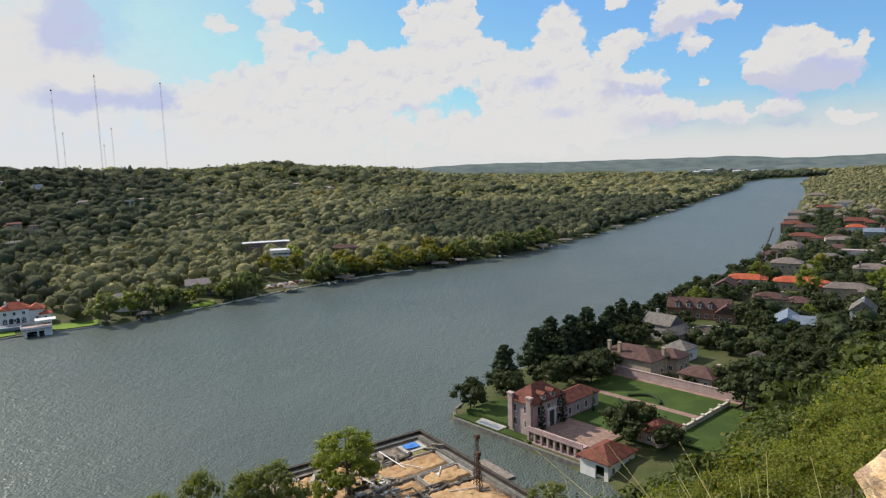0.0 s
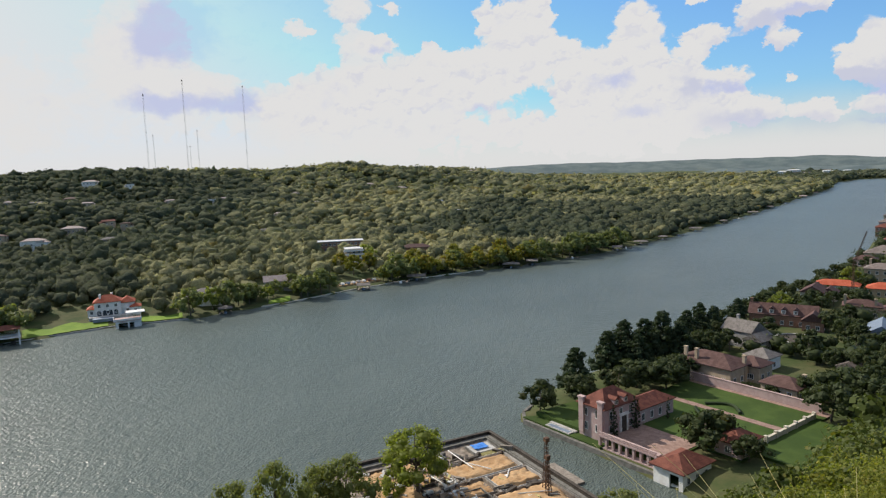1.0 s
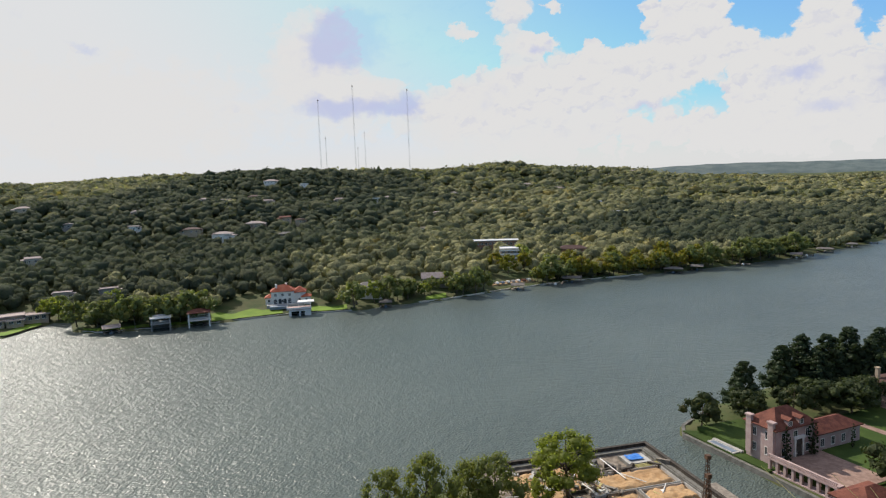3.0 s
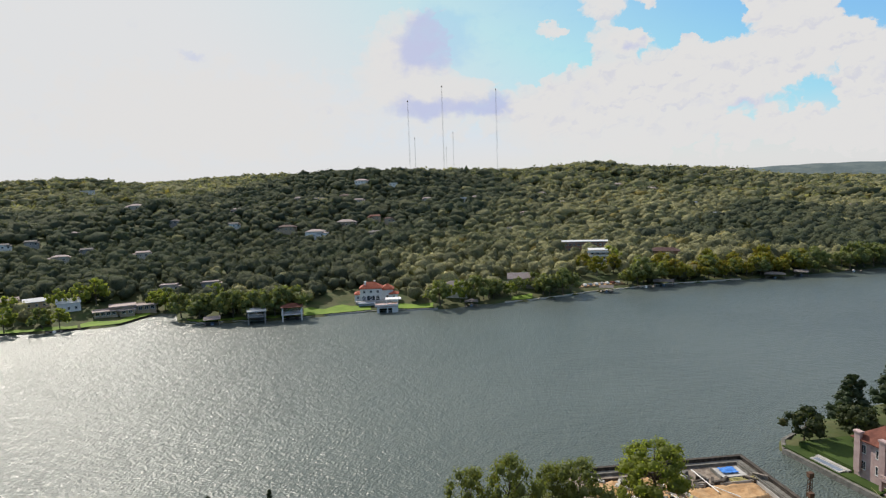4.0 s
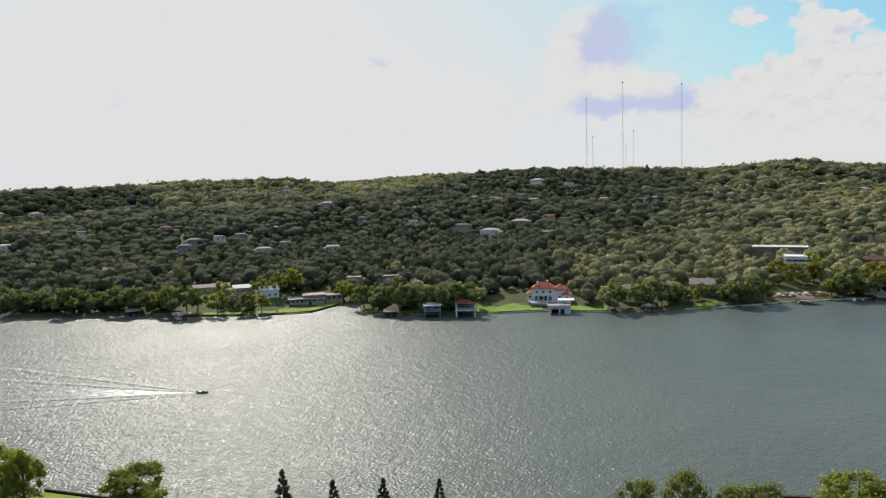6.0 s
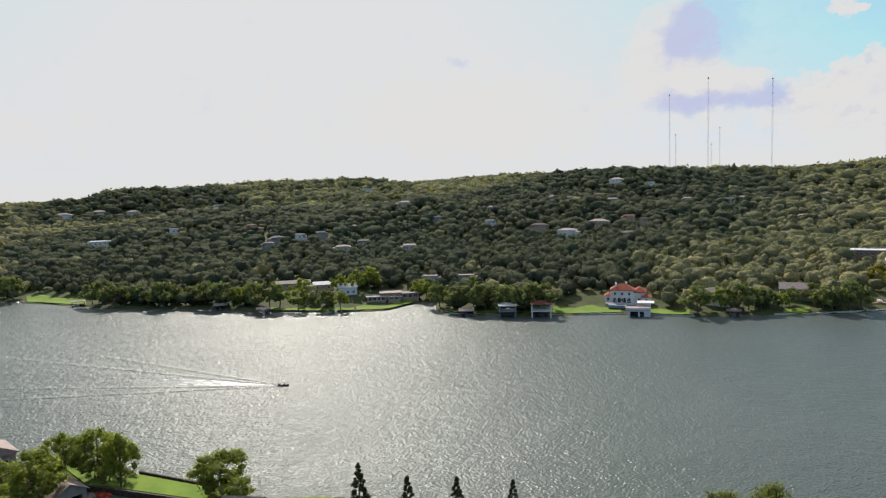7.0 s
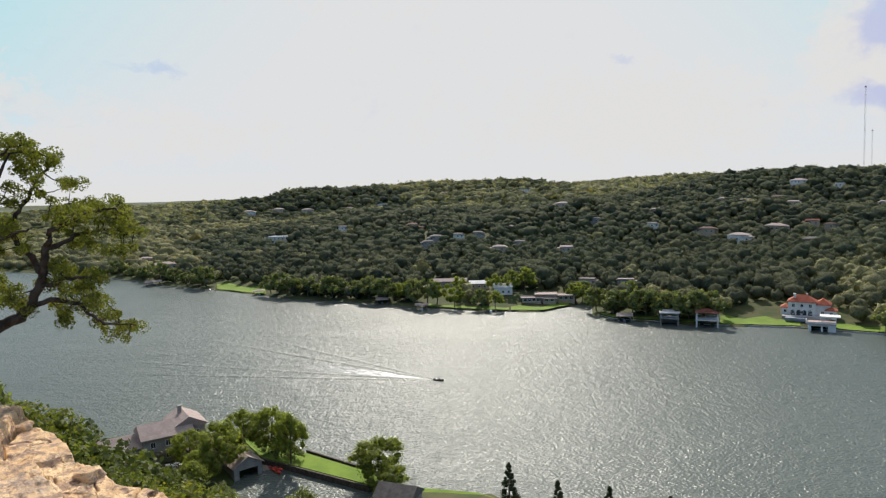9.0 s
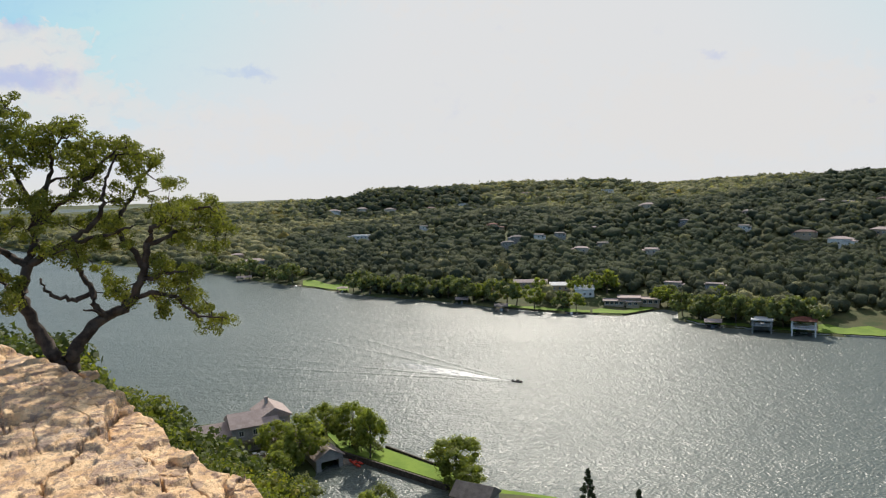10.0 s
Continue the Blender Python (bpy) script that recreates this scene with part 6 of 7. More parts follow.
def more_villas():
    """The rows of villas behind the shore towards the bend."""
    g = np.random.default_rng(43)
    walls, roofs = (STUCCO_TAN, STUCCO_WHITE, STUCCO_PINK, BRICK, LIMESTONE), ((ROOF_WEATHERED, "pale taupe"), (TILE_BROWN, "brown tile"), (TILE_BROWN, "dark brown tile"), (SHINGLE, "grey shingle"), (ROOF_WEATHERED, "weathered taupe"))
    made = 0
    for (ax, ay), (bx, by) in ((( 455, 868), (347, 672)), ((347, 672), (251, 518)), ((251, 518), (157, 387))):
        run = Vector((bx - ax, by - ay, 0))
        steps = int(run.length / 29)
        side = Vector((-run.y, run.x, 0)).normalized()
        for row in (17, 48, 80, 116):
            for k in range(steps):
                p = Vector((ax, ay, 0)) + run * ((k + g.uniform(0.2, 0.8)) / steps) + side * (row + g.uniform(-5, 5))
                spot = (np.array([p.x]), np.array([p.y]))
                if not free(*spot, 7)[0] or land(*spot)[1][0] != 0 or made > 34:
                    continue
                w, d, h = g.uniform(10, 15), g.uniform(7, 10), g.uniform(3.4, 5.6)
                mat, what = roofs[int(g.integers(5))]
                house("house", "villa with a " + what + " roof among dark oaks", p.x, p.y, -32 + g.normal(0, 9), [(0, 0, w, d, h, "hip", 2.6, 0.7), (w * 0.4, -d * 0.5, w * 0.4, d * 0.7, h * 0.8, "hip" if k % 2 else "gable", 2.0, 0.5)], walls[int(g.integers(5))], mat, gap=4.5, size=(1.5, 1.7), chimneys=((-w * 0.3, d * 0.2, h + 3.4),) if k % 2 else ())
                made += 1


more_villas()


def mobile_crane():
    ob = thing("mobile_crane", 163, 343, height(163, 343), 0, "slender steel lattice crane standing among the villas", "crane")
    part("base", boxes((-2.2, 2.2, -1.4, 1.4, 0, 2.0)), STEEL_DARK, ob)
    for name, a, b, wide in (("mast", (0, 0, 2.0), (0, 0, 18.0), 0.55), ("boom", (0, 0, 18.0), (6.5, 2.0, 34.0), 0.4)):
        a, b, bm = Vector(a), Vector(b), bmesh.new()
        for sx, sy in ((1, 1), (1, -1), (-1, -1), (-1, 1)):
            tube(bm, [a + Vector((sx * wide, sy * wide, 0)), b + Vector((sx * wide * 0.5, sy * wide * 0.5, 0))], [0.10, 0.08], 4)
        for k in range(10):
            p, q = a.lerp(b, k / 10), a.lerp(b, (k + 1) / 10)
            tube(bm, [p + Vector((wide, -wide, 0)), q + Vector((-wide, -wide, 0))], [0.06, 0.06], 3)
            tube(bm, [p + Vector((-wide, wide, 0)), q + Vector((wide, wide, 0))], [0.06, 0.06], 3)
        part(name, bm, STEEL_DARK, ob)


mobile_crane()


def plant_right_bank():
    for x, y, s in ((184.5, 335.0, 1.0), (217.0, 327.0, 1.05), (243.0, 342.0, 1.1), (176, 372, 0.9), (205, 372, 0.9)):
        far_greens.set(x, y, s)
    for x, y, s in ((5.5, 193.5, 0.9), (18, 199, 0.85)):
        oaks.set(x, y, s)
    for x, y, s in ((17.5, 209, 0.95), (30, 228, 1.0), (36, 233, 1.15), (44, 238, 1.1), (51, 243, 1.2), (57, 240, 1.0), (40, 228, 0.9), (66, 268, 0.9), (72, 272, 1.0), (80, 282, 0.8), (63, 262, 0.8), (92, 290, 0.85)):
        conifers.set(x, y, s * 0.95, s * 1.2)
    for x, y, s, w in ((37, 214, 0.85, 1.1), (46, 212, 0.9, 1.1), (30, 207, 0.8, 0.95), (52, 222, 0.8, 1.0), (45.5, 166, 0.95, 1.15), (49, 171, 0.8, 0.9), (54, 160, 0.6, 0.7), (84, 186, 1.0, 1.2), (92, 196, 1.1, 1.3), (76, 205, 0.35, 0.4), (80, 205, 0.3, 0.35), (70, 210, 0.3, 0.3), (85, 205, 0.6, 0.6)):
        oaks.set(x, y, s, w)
    g = np.random.default_rng(11)
    n = 0
    for _ in range(6000):
        d, a = math.sqrt(g.uniform(190**2, 500**2)), radians(g.uniform(-37, -12))
        x, y = -d * math.sin(a), d * math.cos(a)
        at = (np.array([x]), np.array([y]))
        if land(*at)[1][0] != 0 or to_line(*at, NEAR_SHORE)[0] < 4 or not free(*at)[0] or height(x, y) > 26:
            continue
        CLEARINGS.append((x, y, 3.7 if d > 260 else 5.0))
        (turning if g.random() < 0.015 else (greens if d < 260 else far_greens) if g.random() < 0.02 else oaks if d < 260 else dark_oaks).set(x, y, g.uniform(0.5, 0.95) if d > 280 else g.uniform(0.65, 1.05))
        n += 1
        if n > 250:
            break

# ---- the near bank downstream: house, inlet and lawn point ----
def point_lawn():
    pad("lawn", [(-188, 39.5), (-153.5, 59.5), (-154.5, 65.2), (-184.5, 51), (-206, 42), (-204, 38)], 1.35, LAWN, "mown lawn point between inlet and lake", "lawn")
    bm = bmesh.new()
    line = [(-186.5, 39.5), (-153.0, 58.8), (-154.2, 66.2), (-185, 51.8)]
    for (x0, y0), (x1, y1) in zip(line, line[1:]):
        run = Vector((x1 - x0, y1 - y0, 0)).normalized()
        off = Vector((run.y, -run.x, 0)) * 0.55
        add = solid([(x0, y0), (x0 + off.x, y0 + off.y), (x1 + off.x, y1 + off.y), (x1, y1)], -2, 1.6)
        me = bpy.data.meshes.new("tmp")
        add.to_mesh(me)
        add.free()
        bm.from_mesh(me)
        bpy.data.meshes.remove(me)
    tagged(part("retaining_wall", bm, TIMBER_DARK), "dark timber bulkhead round the lawn point", "retaining wall", kind="structure")


point_lawn()
near_house = house("house", "large grey lakeside house with taupe shingle roofs and balcony", -204, 12, 96,
                   [(4, 0, 13, 10, 6.8, "gable", 3.0, 0.7), (-10, 1, 15, 9, 4.6, "gable", 2.8, 0.7), (10.5, 3, 9, 11, 7.6, "gable", 2.8, 0.7), (12, -6, 9, 7, 3.2, "hip", 2.2, 0.6)], SIDING_GREY, ROOF_TAUPE, z=1.6,
                   chimneys=((9.5, 4.5, 12.0),), clear=18)
part("balcony", boxes((-1, 8, -6.8, -5.06, 2.6, 2.8), (-1, 8, -6.8, -6.7, 2.8, 3.7)), TIMBER, near_house)
part("patio", boxes((-2, 14, -14, -9.6, -1.5, 0.1)), PAVING, near_house)
for k in range(6):
    tb = thing("patio_table", -193.5 + (k % 2) * 1.4, 15.5 + k * 1.1, 1.72, 30 * k, "white garden table and seats on the patio", "table", "garden furniture on the patio")
    part("tabletop", boxes((-0.6, 0.6, -0.6, 0.6, 0.70, 0.76)), TRIM, tb)
    part("leg", boxes((-0.06, 0.06, -0.06, 0.06, 0, 0.70)), TRIM, tb)
    part("bench", boxes((-0.6, 0.6, 0.9, 1.3, 0.40, 0.46), (-0.5, -0.42, 1.0, 1.2, 0, 0.40), (0.42, 0.5, 1.0, 1.2, 0, 0.40)), TRIM, tb)


def near_boathouse():
    ob = thing("boathouse", -183.0, 33.2, 0, 101, "grey gabled boathouse with a dark open boat bay", "boathouse")
    w, d, h = 7.8, 9.0, 3.6
    part("front_wall", boxes((-w / 2, -w / 2 + 1.4, -d / 2, -d / 2 + 0.3, -2, h), (w / 2 - 1.2, w / 2, -d / 2, -d / 2 + 0.3, -2, h), (-w / 2 + 1.4, w / 2 - 1.2, -d / 2, -d / 2 + 0.3, 2.5, h)), SIDING_GREY, ob)
    part("side_wall", boxes((-w / 2, -w / 2 + 0.3, -d / 2 + 0.3, d / 2, -2, h)), SIDING_GREY, ob)
    part("side_wall", boxes((w / 2 - 0.3, w / 2, -d / 2 + 0.3, d / 2, -2, h)), SIDING_GREY, ob)
    part("back_wall", boxes((-w / 2 + 0.3, w / 2 - 0.3, d / 2 - 0.3, d / 2, -2, h)), SIDING_GREY, ob)
    for y0 in (-d / 2, d / 2 - 0.3):
        bm = bmesh.new()
        a = [bm.verts.new((px, y0, pz)) for px, pz in ((-w / 2, h), (w / 2, h), (0, h + 2.2))]
        b = [bm.verts.new((px, y0 + 0.3, pz)) for px, pz in ((-w / 2, h), (w / 2, h), (0, h + 2.2))]
        bm.faces.new(a)
        bm.faces.new(b[::-1])
        for i in range(3):
            j = (i + 1) % 3
            bm.faces.new((a[j], a[i], b[i], b[j]))
        part("gable", bm, SIDING_GREY, ob)
    for s in (-1, 1):
        bm = bmesh.new()
        low, top = (s * (w / 2 + 0.6), h - 0.30), (0, h + 2.25)
        v = [bm.verts.new((px, py, pz + t)) for t in (0, 0.2) for px, pz, py in ((low[0], low[1], -d / 2 - 0.5), (top[0], top[1], -d / 2 - 0.5), (top[0], top[1], d / 2 + 0.5), (low[0], low[1], d / 2 + 0.5))]
        for f in ((3, 2, 1, 0), (4, 5, 6, 7), (0, 1, 5, 4), (1, 2, 6, 5), (2, 3, 7, 6), (3, 0, 4, 7)):
            bm.faces.new([v[i] for i in f])
        bmesh.ops.recalc_face_normals(bm, faces=bm.faces)
        part("roof", bm, ROOF_TAUPE, ob)
    CLEARINGS.append((-183.0, 33.2, 9))


near_boathouse()
for k, (x, y, turn) in enumerate(((-177.6, 41.4, 20), (-179.2, 42.2, 28), (-180.4, 40.8, 15))):
    ob = thing("kayak", x, y, 0.1, turn, "red plastic kayak lying at the inlet's edge", "kayak", "kayaks by the inlet")
    bm = bmesh.new()
    tube(bm, [(-2.0, 0, 0.35), (-1.2, 0, 0.28), (0, 0, 0.25), (1.2, 0, 0.28), (2.0, 0, 0.38)], [0.05, 0.36, 0.44, 0.36, 0.05], 8)
    part("hull", bm, RED_PAINT, ob)
    part("seat", boxes((-0.4, 0.3, -0.25, 0.25, 0.55, 0.72)), TIMBER_DARK, ob)
landing = tagged(part("landing", boxes((-183, -179.5, 38.2, 40.0, -1.5, 0.55)), TIMBER), "small weathered timber landing beside the boathouse", "dock")
house("house", "low house with a dark gabled roof by a small lawn", -139.5, 60.5, 40, [(0, 0, 9, 7, 3.2, "gable", 2.4, 0.5)], SIDING_GREY, SHINGLE, z=1.2)
pad("pavement", [(-143.5, 66), (-137, 72), (-133, 68), (-139, 63)], 1.5, EARTH, "tan paved patch on the lakeside lawn", "patio")
pad("lawn", [(-147, 68), (-136, 80), (-118, 88), (-112, 80), (-133, 62), (-143, 60)], 1.3, LAWN, "small lakeside lawn behind a low wall", "lawn")


def plant_near_left():
    for x, y, s, w in ((-155.5, 62.5, 0.82, 1.25), (-149.5, 62.0, 0.76, 1.0), (-178.5, 45.5, 1.05, 0.85), (-189.5, 43, 1.0, 1.1), (-196, 37, 0.9, 1.0), (-183, 27.0, 1.05, 1.25), (-189, 21, 0.85, 0.95), (-178, 22, 0.75, 0.85), (-171, 17, 0.7, 0.9), (-193, 30, 0.6, 0.7),):
        greens.set(x, y, s, w)
    for x, y, s, w in ((-184.5, 44.5, 0.42, 0.6), (-189, 42.0, 0.5, 0.65), (-180.5, 47.0, 0.36, 0.5), (-194, 33, 0.5, 0.6)):
        sunny_oaks.set(x, y, s, w)
    for x, y, s in ((-140, 38, 0.75), (-133, 33, 0.7), (-150, 22, 0.8), (-146, 14, 0.8), (-158, 10, 0.8), (-166, 4, 0.85), (-176, -4, 0.9), (-128, 44, 0.6), (-186, -12, 0.9), (-160, -10, 0.9)):
        (greens if int(x) % 2 else sunny_oaks).set(x, y, s)
    for x, y, s in ((-118.1, 77.5, 0.82), (-105.2, 80.8, 0.82), (-97.7, 87.7, 0.82), (-88.3, 94.4, 0.82)):
        spires.set(x, y, s * 1.05, s)
    greens.set(-24, 144.5, 1.18, 1.38)
    greens.set(-29, 139, 0.65, 0.6)
    for x, y, s, w in ((-37.5, 133, 1.25, 1.05), (-43, 129.5, 1.05, 0.85), (-49, 121.5, 1.42, 0.95), (-56, 118, 1.2, 0.8), (20.5, 131, 0.75, 0.8), (29, 128, 0.6, 0.7), (25, 138, 0.4, 0.3), (17.5, 142, 0.3, 0.3)):
        sunny_oaks.set(x, y, s, w)
    g = np.random.default_rng(31)
    for _ in range(400):
        d, a = g.uniform(150, 430), radians(g.uniform(96, 108))
        x, y = -d * math.sin(a), d * math.cos(a)
        at = (np.array([x]), np.array([y]))
        if land(*at)[1][0] == 0 and to_line(*at, NEAR_SHORE)[0] > 4 and free(*at)[0] and height(x, y) < 30:
            CLEARINGS.append((x, y, 6.5))
            (far_greens if g.random() < 0.4 else far_oaks).set(x, y, g.uniform(0.6, 0.95))
    columns.set(26.5, 137.5, 0.7)
    columns.set(16.5, 145, 0.35)

# ---- the building site on its walled point ----
RUBBLE = surface("site_rubble", (0.13, 0.105, 0.085), (0.30, 0.25, 0.20), 1.6, 0.95, 0.12, 7, (0.08, 0.07, 0.06), vary=0)
SITE = Matrix.Translation((-9, 179, 0)) @ pose(0, 0, 0, 0, 0, -56.3)    # x along the inlet side, -y along the lake side


def building_site():
    def at(x, y):
        p = SITE @ Vector((x, y, 0))
        return p.x, p.y
    turn = -56.3
    pad("pavement", [at(*p) for p in ((0, 0), (0, -46), (54, -46), (54, 0))], 1.05, RUBBLE, "brown-grey site ground of rubble and dust", "site ground")
    edge = thing("sheet_wall", *at(0, 0), 0, turn, "dark sheet-pile wall with a pale cap round the site", "retaining wall")
    part("lake_side", boxes((-0.4, 0.2, -46, 0.4, -2, 1.9), (-0.55, 0.35, -46, 0.5, 1.9, 2.1)), TIMBER_DARK, edge)
    part("inlet_side", boxes((0.2, 54, -0.2, 0.4, -2, 1.9), (0.35, 54, -0.35, 0.55, 1.9, 2.1)), TIMBER_DARK, edge)
    part("inner_wall", boxes((2.4, 2.7, -40, -2.4, 0.8, 1.7), (2.7, 50, -2.7, -2.4, 0.8, 1.7)), CONCRETE_OLD, edge)
    part("walkway", boxes((0.5, 1.6, -44, -0.5, 1.06, 1.3), (1.6, 50, -1.6, -0.5, 1.06, 1.3)), CONCRETE_OLD, edge)
    for k, (x0, x1, y0, y1, z) in enumerate(((13, 22, -22, -4.0, 1.9), (31.5, 48, -18, -3.4, 2.1), (6, 26, -43, -31, 1.8), (27, 46, -36, -19, 1.5), (23, 30.8, -15, -3.6, 2.2), (22.8, 30, -25, -16, 1.6), (5, 19, -30, -23.5, 1.4))):
        g = np.random.default_rng(k)
        xs, ys = np.linspace(x0, x1, 26), np.linspace(y0, y1, 26)
        gx, gy = np.meshgrid(xs, ys)
        rim = np.minimum(np.minimum(gx - x0, x1 - gx), np.minimum(gy - y0, y1 - gy)) - 0.5 - 0.6 * waves(gx, gy, 1.3, 3 + k)
        gz = 1.0 + (z - 1.0) * ease(rim / 0.8) + 0.25 * waves(gx, gy, 1.7, k) * ease(rim / 2) + 0.22 * waves(gx, gy, 0.8, 9 + k) * ease(rim) + 0.06 * g.normal(0, 1, gx.shape)
        ob = sheet("earth_pad", np.stack([gx, gy, gz], -1).reshape(-1, 3), grid_quads(26, 26), EARTH)
        ob.matrix_basis = SITE
        tagged(ob, "levelled pad of bare orange earth on the building site", "earth")
        fw = thing("formwork", *at((x0 + x1) / 2, (y0 + y1) / 2), 1.0, turn, "pale concrete footing boards round an earth pad", "formwork")
        w, d = (x1 - x0) / 2, (y1 - y0) / 2
        for row in ((-w - 0.15, w + 0.15, -d - 0.18, -d, 0, 0.95), (-w - 0.15, w + 0.15, d, d + 0.18, 0, 0.95), (-w - 0.18, -w - 0.02, -d, d, 0, 0.85), (w + 0.02, w + 0.18, -d, d, 0, 0.85)):
            part("board", boxes(row), (CONCRETE, TIMBER, TIMBER_DARK, CONCRETE_OLD)[k % 4], fw)
    tp = thing("tarpaulin", *at(7.4, -7.2), 1.06, turn, "bright blue tarpaulin over a basin at the site's corner", "tarpaulin")
    gx, gy = np.meshgrid(np.linspace(-2.0, 1.2, 16), np.linspace(-2.2, 1.8, 16))
    gz = 0.9 + 0.18 * waves(gx, gy, 0.7, 2)
    sheet("cover", np.stack([gx, gy, gz], -1).reshape(-1, 3), grid_quads(16, 16), TARP, True, tp)
    part("basin", boxes((-2.5, 2.5, -3.3, 3.3, 0.0, 0.55)), CONCRETE, tp)
    part("basin_rim", boxes((-2.6, 2.6, 3.3, 3.5, 0.0, 0.8)), CONCRETE_OLD, tp)
    part("basin_rim", boxes((-2.6, 2.6, -3.5, -3.3, 0.0, 0.8)), CONCRETE_OLD, tp)
    st = thing("plank_stack", *at(11.0, -5.6), 1.06, turn, "stack of yellowed scaffold planks beside the basin", "planks")
    for k in range(6):
        part("plank", boxes((-0.9 + 0.32 * k, -0.64 + 0.32 * k, -3.2, 3.0 + 0.2 * (k % 3), 0.0, 0.35 + 0.12 * (k % 2))), STRAW, st)
    g = np.random.default_rng(3)
    for k in range(34):
        x, y = (g.uniform(22, 46), g.uniform(-40, -17)) if k % 2 else (g.uniform(10, 30), g.uniform(-31, -22))
        ob = thing("timber_pile", *at(x, y), 1.2, turn + g.uniform(-70, 70), ("heap of pale boards on the building site", "heap of grey rubble and boards on the building site", "heap of tan timber offcuts on the building site")[k % 3], "building material", "material heaps on the site")
        for j in range(5):
            L, hgt = g.uniform(0.8, 2.8), 0.18 * j
            m = pose(g.uniform(-0.5, 0.5), g.uniform(-0.5, 0.5), hgt, g.uniform(-6, 6), g.uniform(-8, 8), g.uniform(-35, 35))
            bm = boxes((-L / 2, L / 2, -g.uniform(0.12, 0.6), 0.15, -0.2, g.uniform(0.08, 0.35)))
            bm.transform(m)
            part("board", bm, (TRIM, EARTH, TIMBER, CONCRETE, TIMBER_DARK)[int(g.integers(5))], ob)
    for k, (x, y, L, a) in enumerate(((18, -14, 7, 30), (25, -10, 5, -40), (36, -10, 8, 70), (20, -26, 6, 10), (30, -30, 9, 55), (33, -23, 6, -20), (12, -16, 12, 2), (40, -19, 6, 20))):
        ob = thing("pipe", *at(x, y), 2.25, turn + a, "long white plastic pipe lying on the site", "pipe", "pipes on the site")
        bm = bmesh.new()
        tube(bm, [(-L / 2, 0, 0.1), (L / 2, 0, 0.1)], [0.13, 0.13], 6)
        part("tube", bm, TRIM, ob)
    for k in range(42):
        x, y = g.uniform(5, 50), -g.uniform(4.8, 44)
        if k % 3 == 0:
            x, y = ((12.0, 31.2, 47.0)[k // 3 % 3] + g.uniform(-0.8, 0.8), y * 0.6)
        ob = thing("loose_boards", *at(x, y), 1.5, turn + g.choice([0, 90]) + g.normal(0, 14), ("dark boards thrown down on the building site", "pale boards and dust sheets on the building site", "grey broken concrete and boards on the building site")[k % 3], "building material", "loose boards on the site")
        for j in range(4):
            L, wide = g.uniform(0.6, 4.2), g.uniform(0.08, 0.5)
            bm = boxes((-L / 2, L / 2, -wide, wide, -0.5, g.uniform(0.3, 0.7)))
            bm.transform(pose(g.normal(0, 0.8), g.normal(0, 0.8), 0.06 * j, g.uniform(-4, 4), g.uniform(-6, 6), g.normal(0, 22)))
            part("board", bm, ((TIMBER_DARK, TIMBER_DARK, TIMBER), (TRIM, STRAW, TIMBER), (CONCRETE_OLD, CONCRETE, TIMBER_DARK))[k % 3][int(g.integers(3))], ob)
    db = thing("barrel_group", *at(29.5, -36), 1.06, turn, "blue site barrels beside the earth pad", "barrel")
    for k in range(4):
        bm = bmesh.new()
        tube(bm, [(k * 0.8, 0.3 * (k % 2), 0), (k * 0.8, 0.3 * (k % 2), 0.5), (k * 0.8, 0.3 * (k % 2), 1.0)], [0.36, 0.4, 0.36], 10)
        part("barrel", bm, TARP, db)
    for x, y, tall, tilt in ((35.2, -6.7, 12.4, 4), (38.0, -7.6, 9.0, -3)):
        cr = thing("derrick", *at(x, y), 1.0, turn, "rusty steel lattice derrick at the site's edge", "derrick")
        spread = [(0.55, 0.55), (-0.55, 0.55), (-0.55, -0.55), (0.55, -0.55)]
        lean = tall * math.tan(radians(tilt))
        for lx, ly in spread:
            bm = bmesh.new()
            tube(bm, [(lx, ly, -2.0), (lx * 0.5 + lean, ly * 0.5, tall)], [0.08, 0.06], 5)
            part("leg", bm, STEEL_DARK, cr)
        bm = bmesh.new()
        n = int(tall / 1.1)
        for k in range(n):
            k0, k1 = k / n, (k + 1) / n
            for (ax, ay), (bx, by) in zip(spread, spread[1:] + spread[:1]):
                tube(bm, [(ax * (1 - 0.5 * k0) + lean * k0, ay * (1 - 0.5 * k0), tall * k0), (bx * (1 - 0.5 * k1) + lean * k1, by * (1 - 0.5 * k1), tall * k1)], [0.06, 0.06], 3)
        part("bracing", bm, STEEL_DARK, cr)
        part("head", boxes((lean - 0.5, lean + 0.5, -0.5, 0.5, tall, tall + 0.9)), STEEL_DARK, cr)
    bg = thing("work_barge", *at(29.0, 3.4), -0.1, turn, "small grey work barge moored in the inlet", "barge")
    part("hull", boxes((-6, 6, -1.6, 1.6, -0.5, 0.6)), TIMBER, bg)
    clear_box(-2, 56, -48, 2, at=at)


building_site()

# ---- the overlook: limestone ledge, juniper, scrub, grass ----
EDGE_AZ = [70, 80, 83.6, 84.2, 85.0, 86.9, 89.9, 91.85, 93.7, 96.9, 99.3, 103, 110, 125, 140]
EDGE_D = [2.4, 3.0, 3.4, 4.15, 4.65, 5.15, 5.9, 6.2, 6.75, 7.35, 8.75, 10.6, 13.0, 15.0, 16.0]
LEDGE = 73.1


